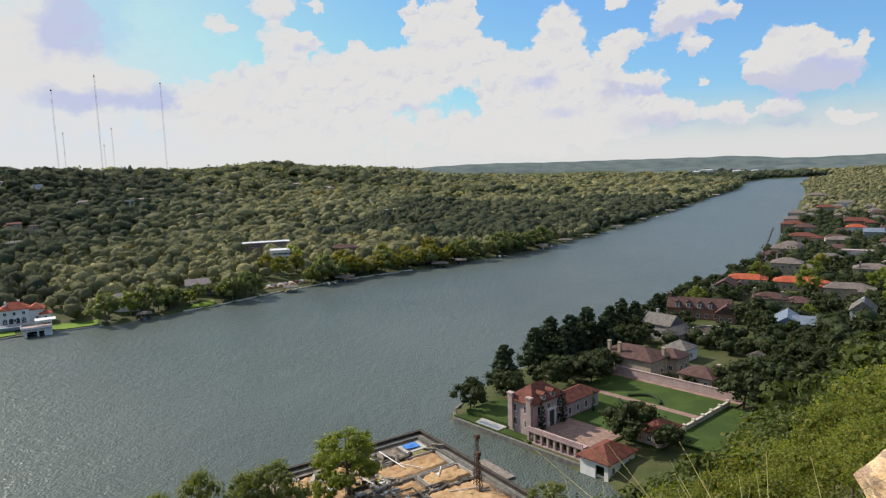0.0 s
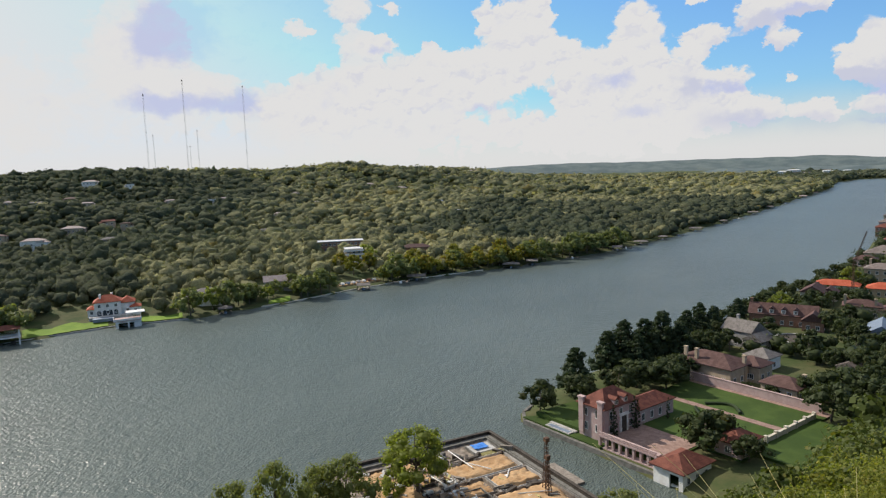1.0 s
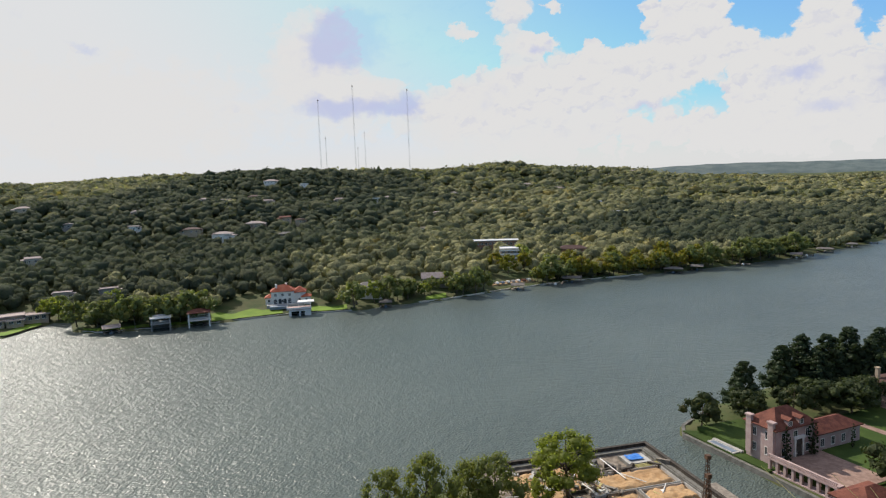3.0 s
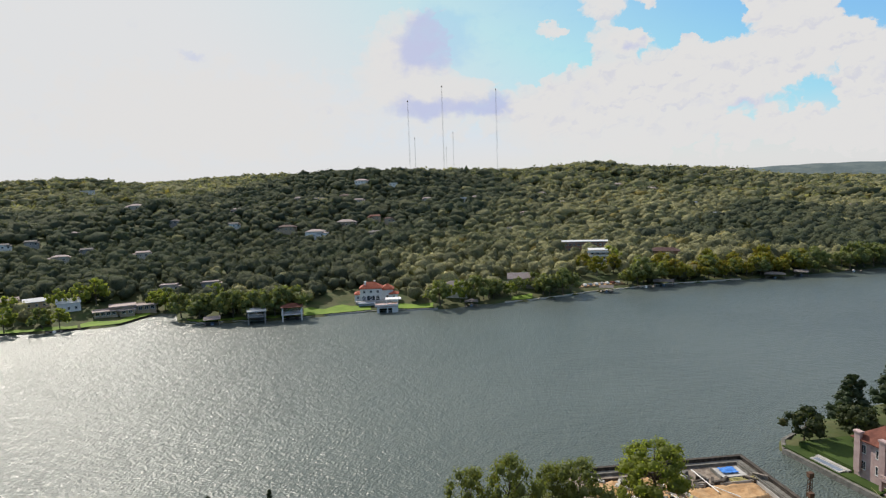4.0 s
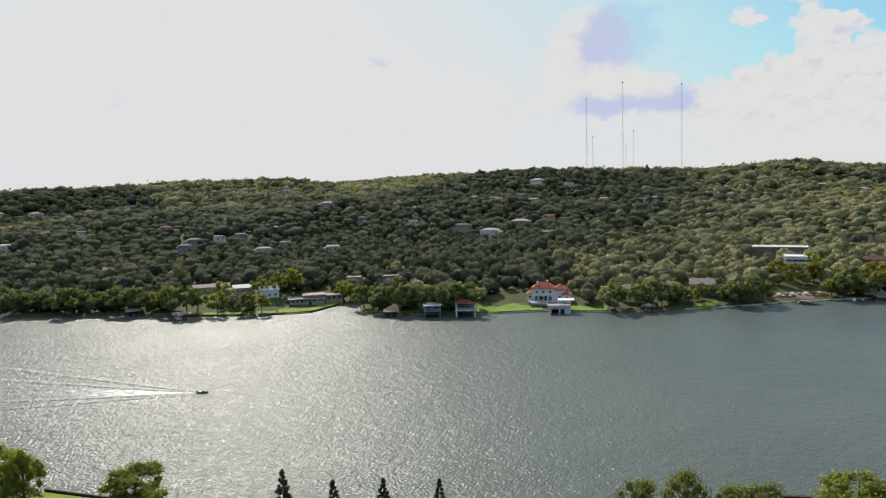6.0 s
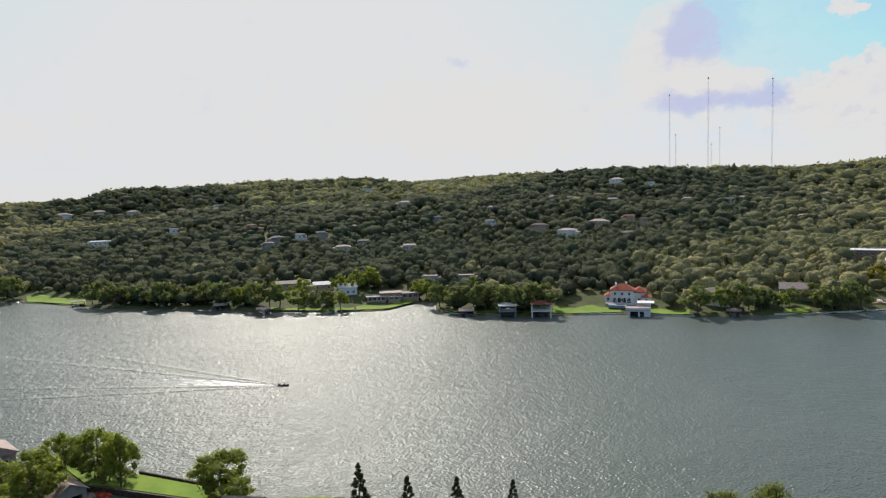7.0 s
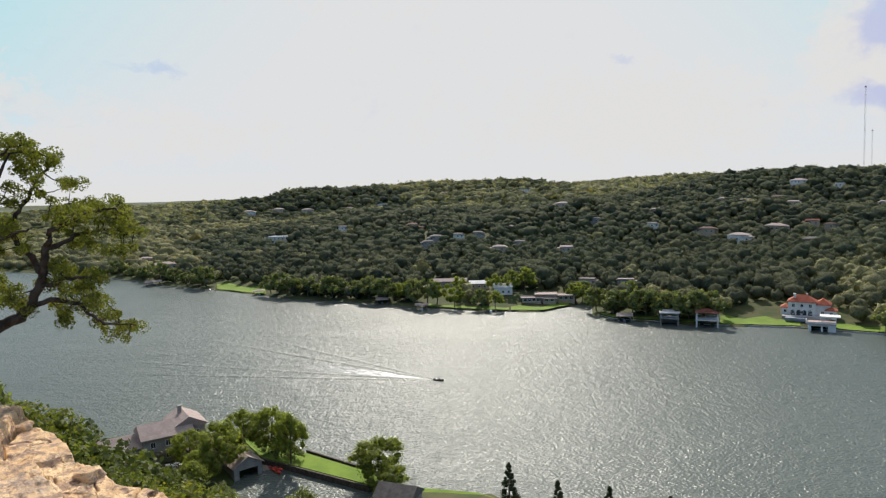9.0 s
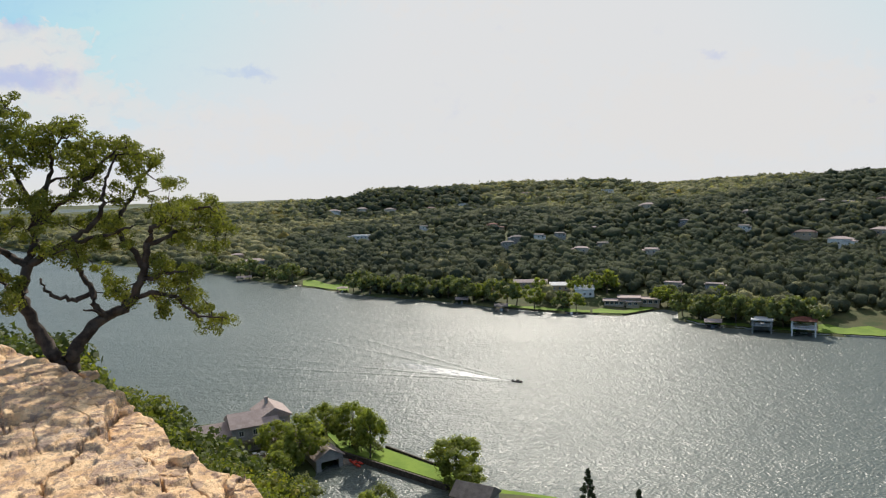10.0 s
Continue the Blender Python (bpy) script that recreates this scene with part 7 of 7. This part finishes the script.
def cells(x, y, seeds):
    """Distance to the nearest and second nearest seed, and which is nearest."""
    d = np.hypot(x[..., None] - seeds[:, 0], (y[..., None] - seeds[:, 1]) * 1.0)
    order = np.partition(d, 1, axis=-1)
    return order[..., 0], order[..., 1], d.argmin(-1)


def ledge_height(x, y, which=False):
    """Height of the bedded limestone over the plan: thin beds broken at sharp lips, slabs, cracks and pits."""
    g = np.random.default_rng(12)
    c, s = math.cos(0.5), math.sin(0.5)
    wob = 0.10 * waves(x, y, 0.35, 1) + 0.04 * waves(x, y, 0.12, 2) + 0.015 * waves(x, y, 0.04, 3)
    u, v = (x * c + y * s) * 0.6 + wob, (-x * s + y * c) + wob * 0.7
    big = np.stack([g.uniform(-11, 1, 170), g.uniform(-9, 7, 170)], 1)
    f1, f2, k = cells(u, v, big)
    field = 0.06 * waves(x, y, 0.9, 4) + 0.032 * waves(x, y, 0.34, 5) + 0.014 * waves(x, y, 0.13, 6) + g.normal(0, 0.036, len(big))[k] + g.normal(0, 0.03, len(big))[k] * (u - big[k, 0]) + g.normal(0, 0.03, len(big))[k] * (v - big[k, 1])
    bed = 0.042
    t = field / bed
    terrace = (np.floor(t) + ease((t - np.floor(t) - 0.86) / 0.14)) * bed
    crack = ease(1 - (f2 - f1) / (0.018 + 0.045 * (g.random(len(big))[k])))
    small = np.stack([g.uniform(-16, 1, 1500), g.uniform(-9, 7, 1500)], 1)
    e1, e2, j = cells(x * 0.75 + wob * 0.6, y + wob * 0.6, small)
    hair = ease(1 - (e2 - e1) / 0.02) * (g.random(len(small))[j] > 0.5)
    pits = np.maximum(waves(x, y, 0.05, 8) - 0.45, 0) * 0.05 + np.maximum(waves(x, y, 0.021, 9) - 0.4, 0) * 0.025
    if which:
        return k
    return LEDGE + terrace + 0.12 * (field - terrace) - 0.14 * crack - 0.045 * hair - pits + 0.04 * waves(x, y, 1.6, 9) + 0.15 * ease((np.hypot(x, y) - 4.8) / 4)


def build_ledge():
    turns = np.radians(np.linspace(79, 118, 380))
    u = np.concatenate([np.linspace(0.0, 0.985, 250), np.linspace(0.99, 1.12, 22)])
    a, k = np.meshgrid(turns, u)
    edge = np.interp(np.degrees(a), EDGE_AZ, EDGE_D) + 0.10 * np.sin(a * 31) + 0.05 * np.sin(a * 71 + 1)
    d = 2.4 + (edge - 2.4) * np.minimum(k, 1.0) + np.maximum(k - 1.0, 0) * 6.0
    x, y = -d * np.sin(a), d * np.cos(a)
    z = ledge_height(x, y)
    rim = (edge - 2.4) * (1 - k)
    shelf = (0.55 + 0.25 * waves(x, y, 0.5, 6)) * ease((93.5 - np.degrees(a)) / 2)
    z = z - 0.13 * ease((shelf - rim) / 0.07) - 0.07 * ease(1 - rim / 0.4) ** 2 - 4.2 * ease((k - 0.992) / 0.12) + 0.09 * np.floor(3 * ease((k - 0.992) / 0.12)) * (k > 1)
    x, y = x + 0.05 * waves(z * 3, x, 0.3, 3) * (k > 1), y + 0.05 * waves(z * 3, y, 0.3, 4) * (k > 1)
    brink = np.minimum(np.degrees(a) - 79, 118 - np.degrees(a))
    z = z - 0.7 * ease(1 - k / 0.012) - 2.2 * ease(1 - brink / 0.25)
    ob = thing("rock_ledge", 0, 0, 0, 0, "weathered tan limestone ledge with cracks and lichen", "rock")
    verts, quads, slab = np.stack([x, y, z], -1).reshape(-1, 3), grid_quads(len(u), len(turns)), ledge_height(x, y, True).ravel()
    mine = slab[quads[:, 0]]
    sizes = np.bincount(mine, minlength=slab.max() + 1)
    mine = np.where(sizes[mine] < 60, -1, mine)
    for one in np.unique(mine):
        faces = quads[mine == one]
        used, place = np.unique(faces, return_inverse=True)
        sheet("slab", verts[used], place.reshape(faces.shape), ROCK, True, ob)
    g = np.random.default_rng(4)
    for az, dd, r, label in ((95.2, 6.60, 0.10, "loose grey limestone block by the juniper"), (91.0, 5.2, 0.10, "grey lichened limestone block on the rim"), (97.4, 7.9, 0.10, "small limestone block at the tree's foot"), (-38.6, 4.9, 0.50, "pale pitted limestone boulder at the cliff edge")):
        bm = bmesh.new()
        bmesh.ops.create_icosphere(bm, subdivisions=4, radius=1.0)
        for v in bm.verts:
            p = v.co.copy()
            n1 = noise.noise(p * 1.3 + Vector((az, dd, 0)))
            n2 = noise.noise(p * 4.0 + Vector((az, 0, dd)))
            n3 = noise.noise(p * 11.0)
            q = Vector((max(-0.8, min(0.8, p.x)), max(-0.8, min(0.8, p.y)), max(-0.62, min(0.62, p.z))))
            v.co = q * (1 + 0.22 * n1 + 0.10 * n2 + 0.04 * n3) * r
            v.co.z *= 0.7 if az > 0 else 0.85
        aa = radians(az)
        px, py = -dd * math.sin(aa), dd * math.cos(aa)
        base = float(ledge_height(np.array([px]), np.array([py]))[0]) if az > 0 else LEDGE - 0.36
        ob = part("boulder", bm, ROCK, smooth=True)
        ob.matrix_basis = pose(px, py, base + 0.10 * r, g.uniform(-8, 8), g.uniform(-8, 8), g.uniform(0, 360))
        tagged(ob, label, "rock", "loose rocks on the ledge")


build_ledge()


def juniper():
    """The wind-bent juniper on the ledge: two trunks from one foot, crooked limbs, leaf sprays."""
    az, away = radians(98.9), 8.65
    ob = thing("juniper_tree", -away * math.sin(az), away * math.cos(az), LEDGE + 0.11, 98.9, "wind-bent juniper with two crooked trunks on the ledge", "tree")
    g = np.random.default_rng(21)
    k = 0.0068     # metres to one step of a limb's thickness
    # limbs: across, away and up from the foot in metres, and thickness
    limbs = {
        "trunk": [((-0.06, 0, -0.11), (-0.08, 0, 0.02), (-0.2, 0.04, 0.29), (-0.34, 0.08, 0.65), (-0.35, 0.1, 0.9), (-0.28, 0.12, 1.13), (-0.2, 0.15, 1.33), (-0.19, 0.18, 1.56)), (17, 15, 13, 11, 10, 9, 8, 7)],
        "trunk.b": [((0.06, 0, -0.15), (0.06, 0, -0.0), (0.12, -0.03, 0.16), (0.29, -0.08, 0.37), (0.46, -0.1, 0.49), (0.63, -0.14, 0.57), (0.76, -0.18, 0.68), (0.83, -0.2, 0.86), (0.89, -0.22, 1.09), (0.92, -0.25, 1.32)), (18, 16, 14, 12, 11, 10, 9, 8, 8, 6)],
        "limb.a": [((-0.19, 0.18, 1.56), (-0.22, 0.22, 1.84), (-0.3, 0.28, 2.04), (-0.38, 0.3, 2.26), (-0.33, 0.35, 2.51), (-0.34, 0.35, 2.8)), (6, 5, 4, 4, 3, 1.5)],
        "limb.b": [((-0.19, 0.18, 1.56), (-0.08, 0.1, 1.81), (-0.02, 0.05, 2.09), (0.03, 0, 2.35), (0.15, 0, 2.57)), (6, 5, 4, 3, 1.5)],
        "limb.c": [((-0.29, 0.12, 1.12), (-0.43, 0.25, 1.22), (-0.58, 0.35, 1.29), (-0.81, 0.45, 1.42), (-1.0, 0.5, 1.71)), (8, 7, 6, 4, 2)],
        "limb.d": [((-0.28, 0.12, 1.13), (-0.06, 0, 1.26), (0.13, -0.1, 1.36), (0.3, -0.2, 1.5), (0.47, -0.3, 1.69), (0.48, -0.35, 1.88), (0.54, -0.35, 2.1), (0.65, -0.3, 2.32)), (8, 7, 6, 5, 5, 4, 3, 1.5)],
        "limb.e": [((-0.19, 0.18, 1.56), (0.01, 0.0, 1.74), (0.19, -0.1, 1.89), (0.34, -0.15, 2.06), (0.48, -0.2, 2.24), (0.72, -0.2, 2.41)), (6, 5, 5, 4, 3, 1.5)],
        "limb.f": [((0.92, -0.25, 1.32), (0.97, -0.3, 1.5), (1.16, -0.35, 1.6), (1.36, -0.4, 1.68), (1.6, -0.45, 1.71)), (6, 5, 4, 3, 1.5)],
        "limb.g": [((0.92, -0.25, 1.3), (1.22, -0.1, 1.41), (1.53, -0.0, 1.46), (1.89, 0.05, 1.41)), (5, 4, 3, 1.5)],
        "limb.h": [((0.88, -0.22, 1.02), (0.78, -0.1, 1.21), (0.68, 0, 1.36), (0.64, 0.05, 1.53), (0.71, 0.1, 1.73), (0.86, 0.1, 1.91), (0.99, 0.1, 2.12), (1.14, 0.1, 2.3)), (7, 6, 5, 5, 4, 3, 3, 1.5)],
        "limb.i": [((0.76, -0.18, 0.68), (0.95, -0.3, 0.74), (1.15, -0.4, 0.69), (1.27, -0.45, 0.54), (1.39, -0.5, 0.44), (1.62, -0.5, 0.4)), (6, 5, 4, 3, 2.5, 1.5)],
        "limb.j": [((0.39, -0.1, 0.48), (0.35, 0, 0.65), (0.31, 0.1, 0.84), (0.24, 0.15, 0.96), (0.2, 0.2, 1.1), (0.18, 0.25, 1.29)), (8, 7, 6, 5, 4, 2)],
        "limb.k": [((0.31, 0.05, 0.76), (0.16, 0, 0.7), (-0.0, 0, 0.73), (-0.13, 0.05, 0.82), (-0.17, 0.1, 0.96)), (5, 5, 4, 3, 2)],
        "limb.l": [((0.83, -0.2, 0.86), (1.04, -0.4, 0.96), (1.3, -0.5, 0.98)), (5, 4, 2)],
        "limb.m": [((0.47, -0.1, 0.5), (0.34, -0.2, 0.57), (0.22, -0.25, 0.61)), (4, 3, 1.5)],
        "limb.n": [((0.13, -0.1, 1.36), (0.34, -0.3, 1.39), (0.59, -0.4, 1.47), (0.76, -0.45, 1.53)), (5, 4, 3, 1.5)],
        "limb.o": [((-0.22, 0.22, 1.84), (-0.0, 0.4, 2.05), (0.3, 0.5, 2.2), (0.47, 0.5, 2.46)), (4, 3, 3, 1.5)],
        "limb.p": [((-0.34, 0.08, 0.68), (-0.46, 0.3, 0.8), (-0.55, 0.45, 0.92), (-0.68, 0.5, 1.06)), (5, 4, 3, 1.5)],
    }
    nodes = []
    for name, (pts, radii) in limbs.items():
        bm = bmesh.new()
        path, rr = [], []
        for i in range(len(pts) - 1):
            for s in range(4):
                q = s / 4
                p = Vector(pts[i]).lerp(Vector(pts[i + 1]), q)
                bend = Vector((g.normal(0, 0.012), g.normal(0, 0.02), g.normal(0, 0.012))) if s or i else Vector()
                path.append(p + bend)
                rr.append((radii[i] * (1 - q) + radii[i + 1] * q) * 0.82 * k * g.uniform(0.9, 1.12))
                nodes.append(path[-1])
        path.append(Vector(pts[-1]))
        rr.append(radii[-1] * k)
        nodes.append(path[-1])
        tube(bm, path, rr, 9)
        part(name.split(".")[0], bm, JUNIPER_BARK, ob, smooth=True)
    nodes = np.array([n[:] for n in nodes])
    # leaf masses: across, up, half sizes, count
    masses = [(-0.35, 2.76, 0.16, 0.17, 15), (-0.37, 2.48, 0.21, 0.16, 18), (-0.02, 2.55, 0.25, 0.11, 22), (0.23, 2.64, 0.14, 0.08, 10), (0.07, 2.35, 0.34, 0.15, 30), (0.41, 2.43, 0.24, 0.12, 20), (0.76, 2.4, 0.15, 0.12, 14), (0.58, 2.25, 0.32, 0.15, 24), (1.03, 2.27, 0.17, 0.08, 14), (1.17, 2.0, 0.13, 0.07, 7), (-0.31, 2.24, 0.22, 0.15, 14), (0.28, 2.08, 0.23, 0.1, 11), (0.8, 2.03, 0.25, 0.09, 8), (-0.18, 1.82, 0.16, 0.11, 12), (0.15, 1.86, 0.29, 0.09, 8), (0.55, 1.85, 0.24, 0.08, 7)] \
        + [(0.97, 1.87, 0.16, 0.06, 5), (0.45, 1.56, 0.26, 0.09, 22), (0.12, 1.29, 0.28, 0.1, 15), (0.61, 1.36, 0.21, 0.14, 17), (-0.35, 1.54, 0.21, 0.15, 16), (-0.41, 1.88, 0.16, 0.18, 11), (-0.03, 1.63, 0.14, 0.07, 6), (1.28, 1.72, 0.23, 0.08, 18), (1.61, 1.72, 0.2, 0.1, 16), (1.46, 1.51, 0.37, 0.1, 24), (1.83, 1.43, 0.13, 0.07, 8), (1.72, 1.23, 0.17, 0.07, 7), (1.32, 1.3, 0.2, 0.07, 8), (1.08, 1.59, 0.13, 0.09, 8), (0.56, 0.78, 0.13, 0.12, 12), (0.69, 0.69, 0.1, 0.08, 6)] \
        + [(1.17, 0.9, 0.29, 0.13, 30), (1.4, 0.89, 0.1, 0.11, 8), (1.34, 0.64, 0.15, 0.12, 14), (1.06, 0.6, 0.12, 0.07, 8), (1.47, 0.43, 0.16, 0.09, 10), (1.7, 0.33, 0.09, 0.09, 8), (1.59, 0.21, 0.11, 0.06, 5), (1.08, 0.44, 0.09, 0.04, 4), (1.05, 1.09, 0.13, 0.09, 8), (0.45, 0.99, 0.08, 0.06, 4), (-0.47, 0.96, 0.13, 0.17, 13), (-0.46, 0.75, 0.1, 0.11, 8), (0.19, 1.12, 0.1, 0.07, 5), (-0.73, 2.01, 0.25, 0.65, 50), (-0.76, 1.17, 0.17, 0.24, 12)]
    blobs = []
    twigs = bmesh.new()
    for u, v, ru, rv, n in masses:
        for _ in range(n):
            t, q = g.uniform(0, math.tau), math.sqrt(g.random())
            p = (u + ru * q * math.cos(t), g.normal(0, 0.30), v + rv * q * math.sin(t))
            blobs.append((p, g.uniform(0.05, 0.10)))
    away = lambda p: float(((nodes - np.array(p)) ** 2).sum(1).min())
    for p, _ in sorted(blobs, key=lambda b: away(b[0])):
        p = Vector(p)
        near = Vector(nodes[np.argmin(((nodes - np.array(p)) ** 2).sum(1))])
        mid = near.lerp(p, 0.5) + Vector((g.normal(0, 0.02), g.normal(0, 0.02), g.normal(0, 0.02)))
        tube(twigs, [near, mid, p], [0.008, 0.006, 0.003], 4)
        nodes = np.concatenate([nodes, [mid[:], p[:]]])
    tagged(part("branchwork", twigs, JUNIPER_BARK, ob), kind="stuff")
    v, f = crown_mesh(blobs, 150, 0.0135, JUNIPER, 33, core=0.12)
    tagged(sheet("leaves", v, f, JUNIPER, False, ob), kind="stuff")


JUNIPER_BARK = surface("juniper_bark", (0.040, 0.029, 0.023), (0.095, 0.072, 0.058), 0.12, 0.9, 0.012, 9, vary=0)
juniper()


def make_bush(seed, leaves, leaf, mat, label, tall=2.6, wide=3.4):
    g = np.random.default_rng(seed)
    ob = thing("shrub", 0, 0, 0, 0, label, "shrub", "shrubs on the slope")
    blobs, stems = [], bmesh.new()
    for _ in range(19):
        a, q = g.uniform(0, math.tau), math.sqrt(g.random()) * 0.82
        p = (q * wide / 2 * math.cos(a), q * wide / 2 * math.sin(a), tall * (0.28 + 0.55 * math.sqrt(1 - q * q) * g.uniform(0.6, 1.0)))
        blobs.append((p, g.uniform(0.34, 0.58)))
        if g.random() < 0.15:
            tube(stems, [(0, 0, -0.8), (p[0] * 0.4, p[1] * 0.4, p[2] * 0.5), p], [0.05, 0.035, 0.015], 4)
    part("stems", stems, BARK, ob)
    v, f = crown_mesh(blobs, leaves, leaf, mat, seed, 0.3)
    sheet("leaves", v, f, mat, False, ob)
    return ob


def plant_slope():
    close = Grove(*[make_bush(200 + k, 210, 0.043, SCRUB, "rounded yellow-green shrub on the cliff slope") for k in range(3)])
    middle = Grove(*[make_bush(220 + k, 62, 0.066, SCRUB if k else SLOPE_OAK, "rounded olive-green shrub on the cliff slope") for k in range(3)])
    far_bushes = Grove(*[make_bush(240 + k, 40, 0.105, SLOPE_OAK, "dark green oak shrub on the steep slope") for k in range(3)])
    g = np.random.default_rng(9)
    d = 9.0
    while d < 62:
        gap = min(max(0.11 * d, 1.2), 5.0)
        for first, last in ((-41.0, -9.0), (84.0, 109.0)):
            az = first + g.uniform(0, math.degrees(gap / d))
            while az < last:
                dd = d + g.uniform(-0.4, 0.4) * gap
                x, y = -dd * math.sin(radians(az)), dd * math.cos(radians(az))
                if not (az > 80 and dd < 13.5) and free(np.array([x]), np.array([y]))[0]:
                    s = gap * g.uniform(1.1, 1.7) / 3.4
                    (close if d < 15 else middle if d < 32 else far_bushes).set(x, y, s * g.uniform(0.75, 1.05), s, 0.1)
                az += math.degrees(gap / d) * g.uniform(0.75, 1.25)
        d += gap * 0.85
    gx, gy = np.meshgrid(np.arange(-230, 260, 4.6), np.arange(-120, 300, 4.6))
    x, y = (gx + g.uniform(-2.5, 2.5, gx.shape)).ravel(), (gy + g.uniform(-2.5, 2.5, gx.shape)).ravel()
    z, bank = land(x, y)
    d, az = np.hypot(x, y), np.degrees(np.arctan2(-x, y))
    keep = (bank == 0) & (z > 5) & (d > 58) & ((az < -10) | (az > 80)) & (az > -40) & (az < 108) & free(x, y)
    x, y = x[keep], y[keep]
    r = g.uniform(1.6, 3.4, len(x))
    woods("scrub", x, y, r, r * g.uniform(1.1, 1.6, len(x)) + 0.8, 110, 0.42, "scrub and small oaks covering the steep slope", SLOPE_OAK, 0.6)


def grass():
    """Tall dry grass at the cliff's edge."""
    g = np.random.default_rng(17)
    bm = bmesh.new()
    for k in range(300):
        az, d = radians(g.uniform(-27, -11) if k % 4 else g.uniform(-40, -9)), g.uniform(3.4, 4.8)
        x, y = -d * math.sin(az), d * math.cos(az)
        z = height(x, y)
        tall = g.uniform(0.7, 1.35) * (1.25 if g.random() < 0.1 else 1.0)
        lean = Vector((g.normal(0, 0.28), g.normal(0, 0.28), 0)) * tall
        pts = [Vector((x, y, z - 0.05)) + lean * (q * q) + Vector((0, 0, tall * (q - 0.18 * q * q))) for q in (0, 0.35, 0.7, 1.0)]
        tube(bm, pts, [0.0045, 0.004, 0.003, 0.001], 3)
    tagged(part("grass", bm, STRAW), "tall dry yellow grass at the cliff edge", "grass", kind="stuff")


grass()

# ---- on the lake ----
def motorboat():
    ob = thing("motorboat", -231, 119.5, 0, 34.7, "small dark motorboat running with a white wake", "boat")
    ob.matrix_basis = ob.matrix_basis @ Matrix.Diagonal((0.66, 0.66, 0.66, 1))
    bm = bmesh.new()
    rings = [(-3.0, 1.15, 0.75), (-1.0, 1.2, 0.8), (1.2, 1.05, 0.9), (2.6, 0.5, 1.05), (3.3, 0.06, 1.15)]
    rows = []
    for x, w, h in rings:
        rows.append([bm.verts.new(p) for p in ((x, -w, h), (x, -w * 0.75, 0.1), (x, 0, -0.25), (x, w * 0.75, 0.1), (x, w, h), (x, 0, h * 0.8))])
    for a, b in zip(rows, rows[1:]):
        for i in range(6):
            j = (i + 1) % 6
            bm.faces.new((a[i], b[i], b[j], a[j]))
    bm.faces.new(rows[0])
    bm.faces.new(rows[-1][::-1])
    bmesh.ops.recalc_face_normals(bm, faces=bm.faces)
    part("hull", bm, TIMBER_DARK, ob)
    part("windshield", boxes((0.5, 0.6, -0.9, 0.9, 0.8, 1.5)), GLASS, ob)
    part("seat", boxes((-1.6, -0.9, -0.9, 0.9, 0.55, 1.2)), TRIM, ob)
    part("engine", boxes((-3.5, -3.0, -0.3, 0.3, 0.1, 1.3)), ASPHALT, ob)
    part("tower", boxes((-0.2, -0.1, -0.95, -0.85, 0.8, 2.3), (-0.2, -0.1, 0.85, 0.95, 0.8, 2.3), (-0.25, -0.05, -0.95, 0.95, 2.3, 2.4)), STEEL_DARK, ob)
    turn = pose(-231, 119.5, 0, 0, 0, 34.7)
    xs = np.linspace(-3, -64, 60)
    v = []
    for x in xs:
        half = 1.1 + 3.0 * (1 - math.exp(x / 22)) + 0.15 * math.sin(x * 1.7)
        v += [(x, -half, 0.03), (x, 0, 0.16 * math.exp(x / 30) + 0.05), (x, half, 0.03)]
    ob = sheet("wake", v, grid_quads(60, 3), FOAM)
    ob.matrix_basis = turn
    tagged(ob, "white foaming wake trailing behind the motorboat", "wake", kind="stuff")
    for s in (-1, 1):
        for first, angle in ((-6, 0.16), (-3, 0.30)):
            L = 210 if angle < 0.2 else 120
            xs = np.linspace(first, first - L, 90)
            v = []
            for x in xs:
                mid = s * (1.0 + (first - x) * angle)
                high = 0.34 * math.exp((x - first) / 110)
                v += [(x, mid - 1.6, -0.03), (x, mid - 0.5, high), (x, mid + 0.5, high * 0.9), (x, mid + 1.6, -0.03)]
            ob = sheet("wake_wave", v, grid_quads(90, 4), WATER)
            ob.matrix_basis = turn
            tagged(ob, "long smooth bow wave spreading over the lake", "wave", kind="stuff")


motorboat()


RIDGE_AZ, RIDGE_TOP = [-46, -33.2, -29, -27.2, -25, -23.3, -21.5, -17.5, -11, -5.5, -2, 2.2, 12], [62, 58, 55, 57, 70, 78, 74, 71, 76, 80, 76, 69, 60]


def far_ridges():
    """Wooded ridges closing the view upstream and downstream, haze painted into their colour."""
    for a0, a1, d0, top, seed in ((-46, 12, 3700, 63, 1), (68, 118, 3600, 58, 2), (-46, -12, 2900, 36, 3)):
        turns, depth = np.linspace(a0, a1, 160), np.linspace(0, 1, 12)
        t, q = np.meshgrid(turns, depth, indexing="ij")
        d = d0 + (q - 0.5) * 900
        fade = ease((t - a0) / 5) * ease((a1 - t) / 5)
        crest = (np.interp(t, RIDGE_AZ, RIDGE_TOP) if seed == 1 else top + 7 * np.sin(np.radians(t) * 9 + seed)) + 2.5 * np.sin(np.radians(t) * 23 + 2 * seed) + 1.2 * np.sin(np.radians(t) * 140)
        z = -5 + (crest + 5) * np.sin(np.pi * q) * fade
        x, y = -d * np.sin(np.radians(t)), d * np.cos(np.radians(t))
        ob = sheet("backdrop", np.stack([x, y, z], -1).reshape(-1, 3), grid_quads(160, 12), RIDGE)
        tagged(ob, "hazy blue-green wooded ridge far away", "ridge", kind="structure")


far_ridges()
plant_near_left()
plant_far_shore()
plant_right_bank()
plant_slope()
build_woods()
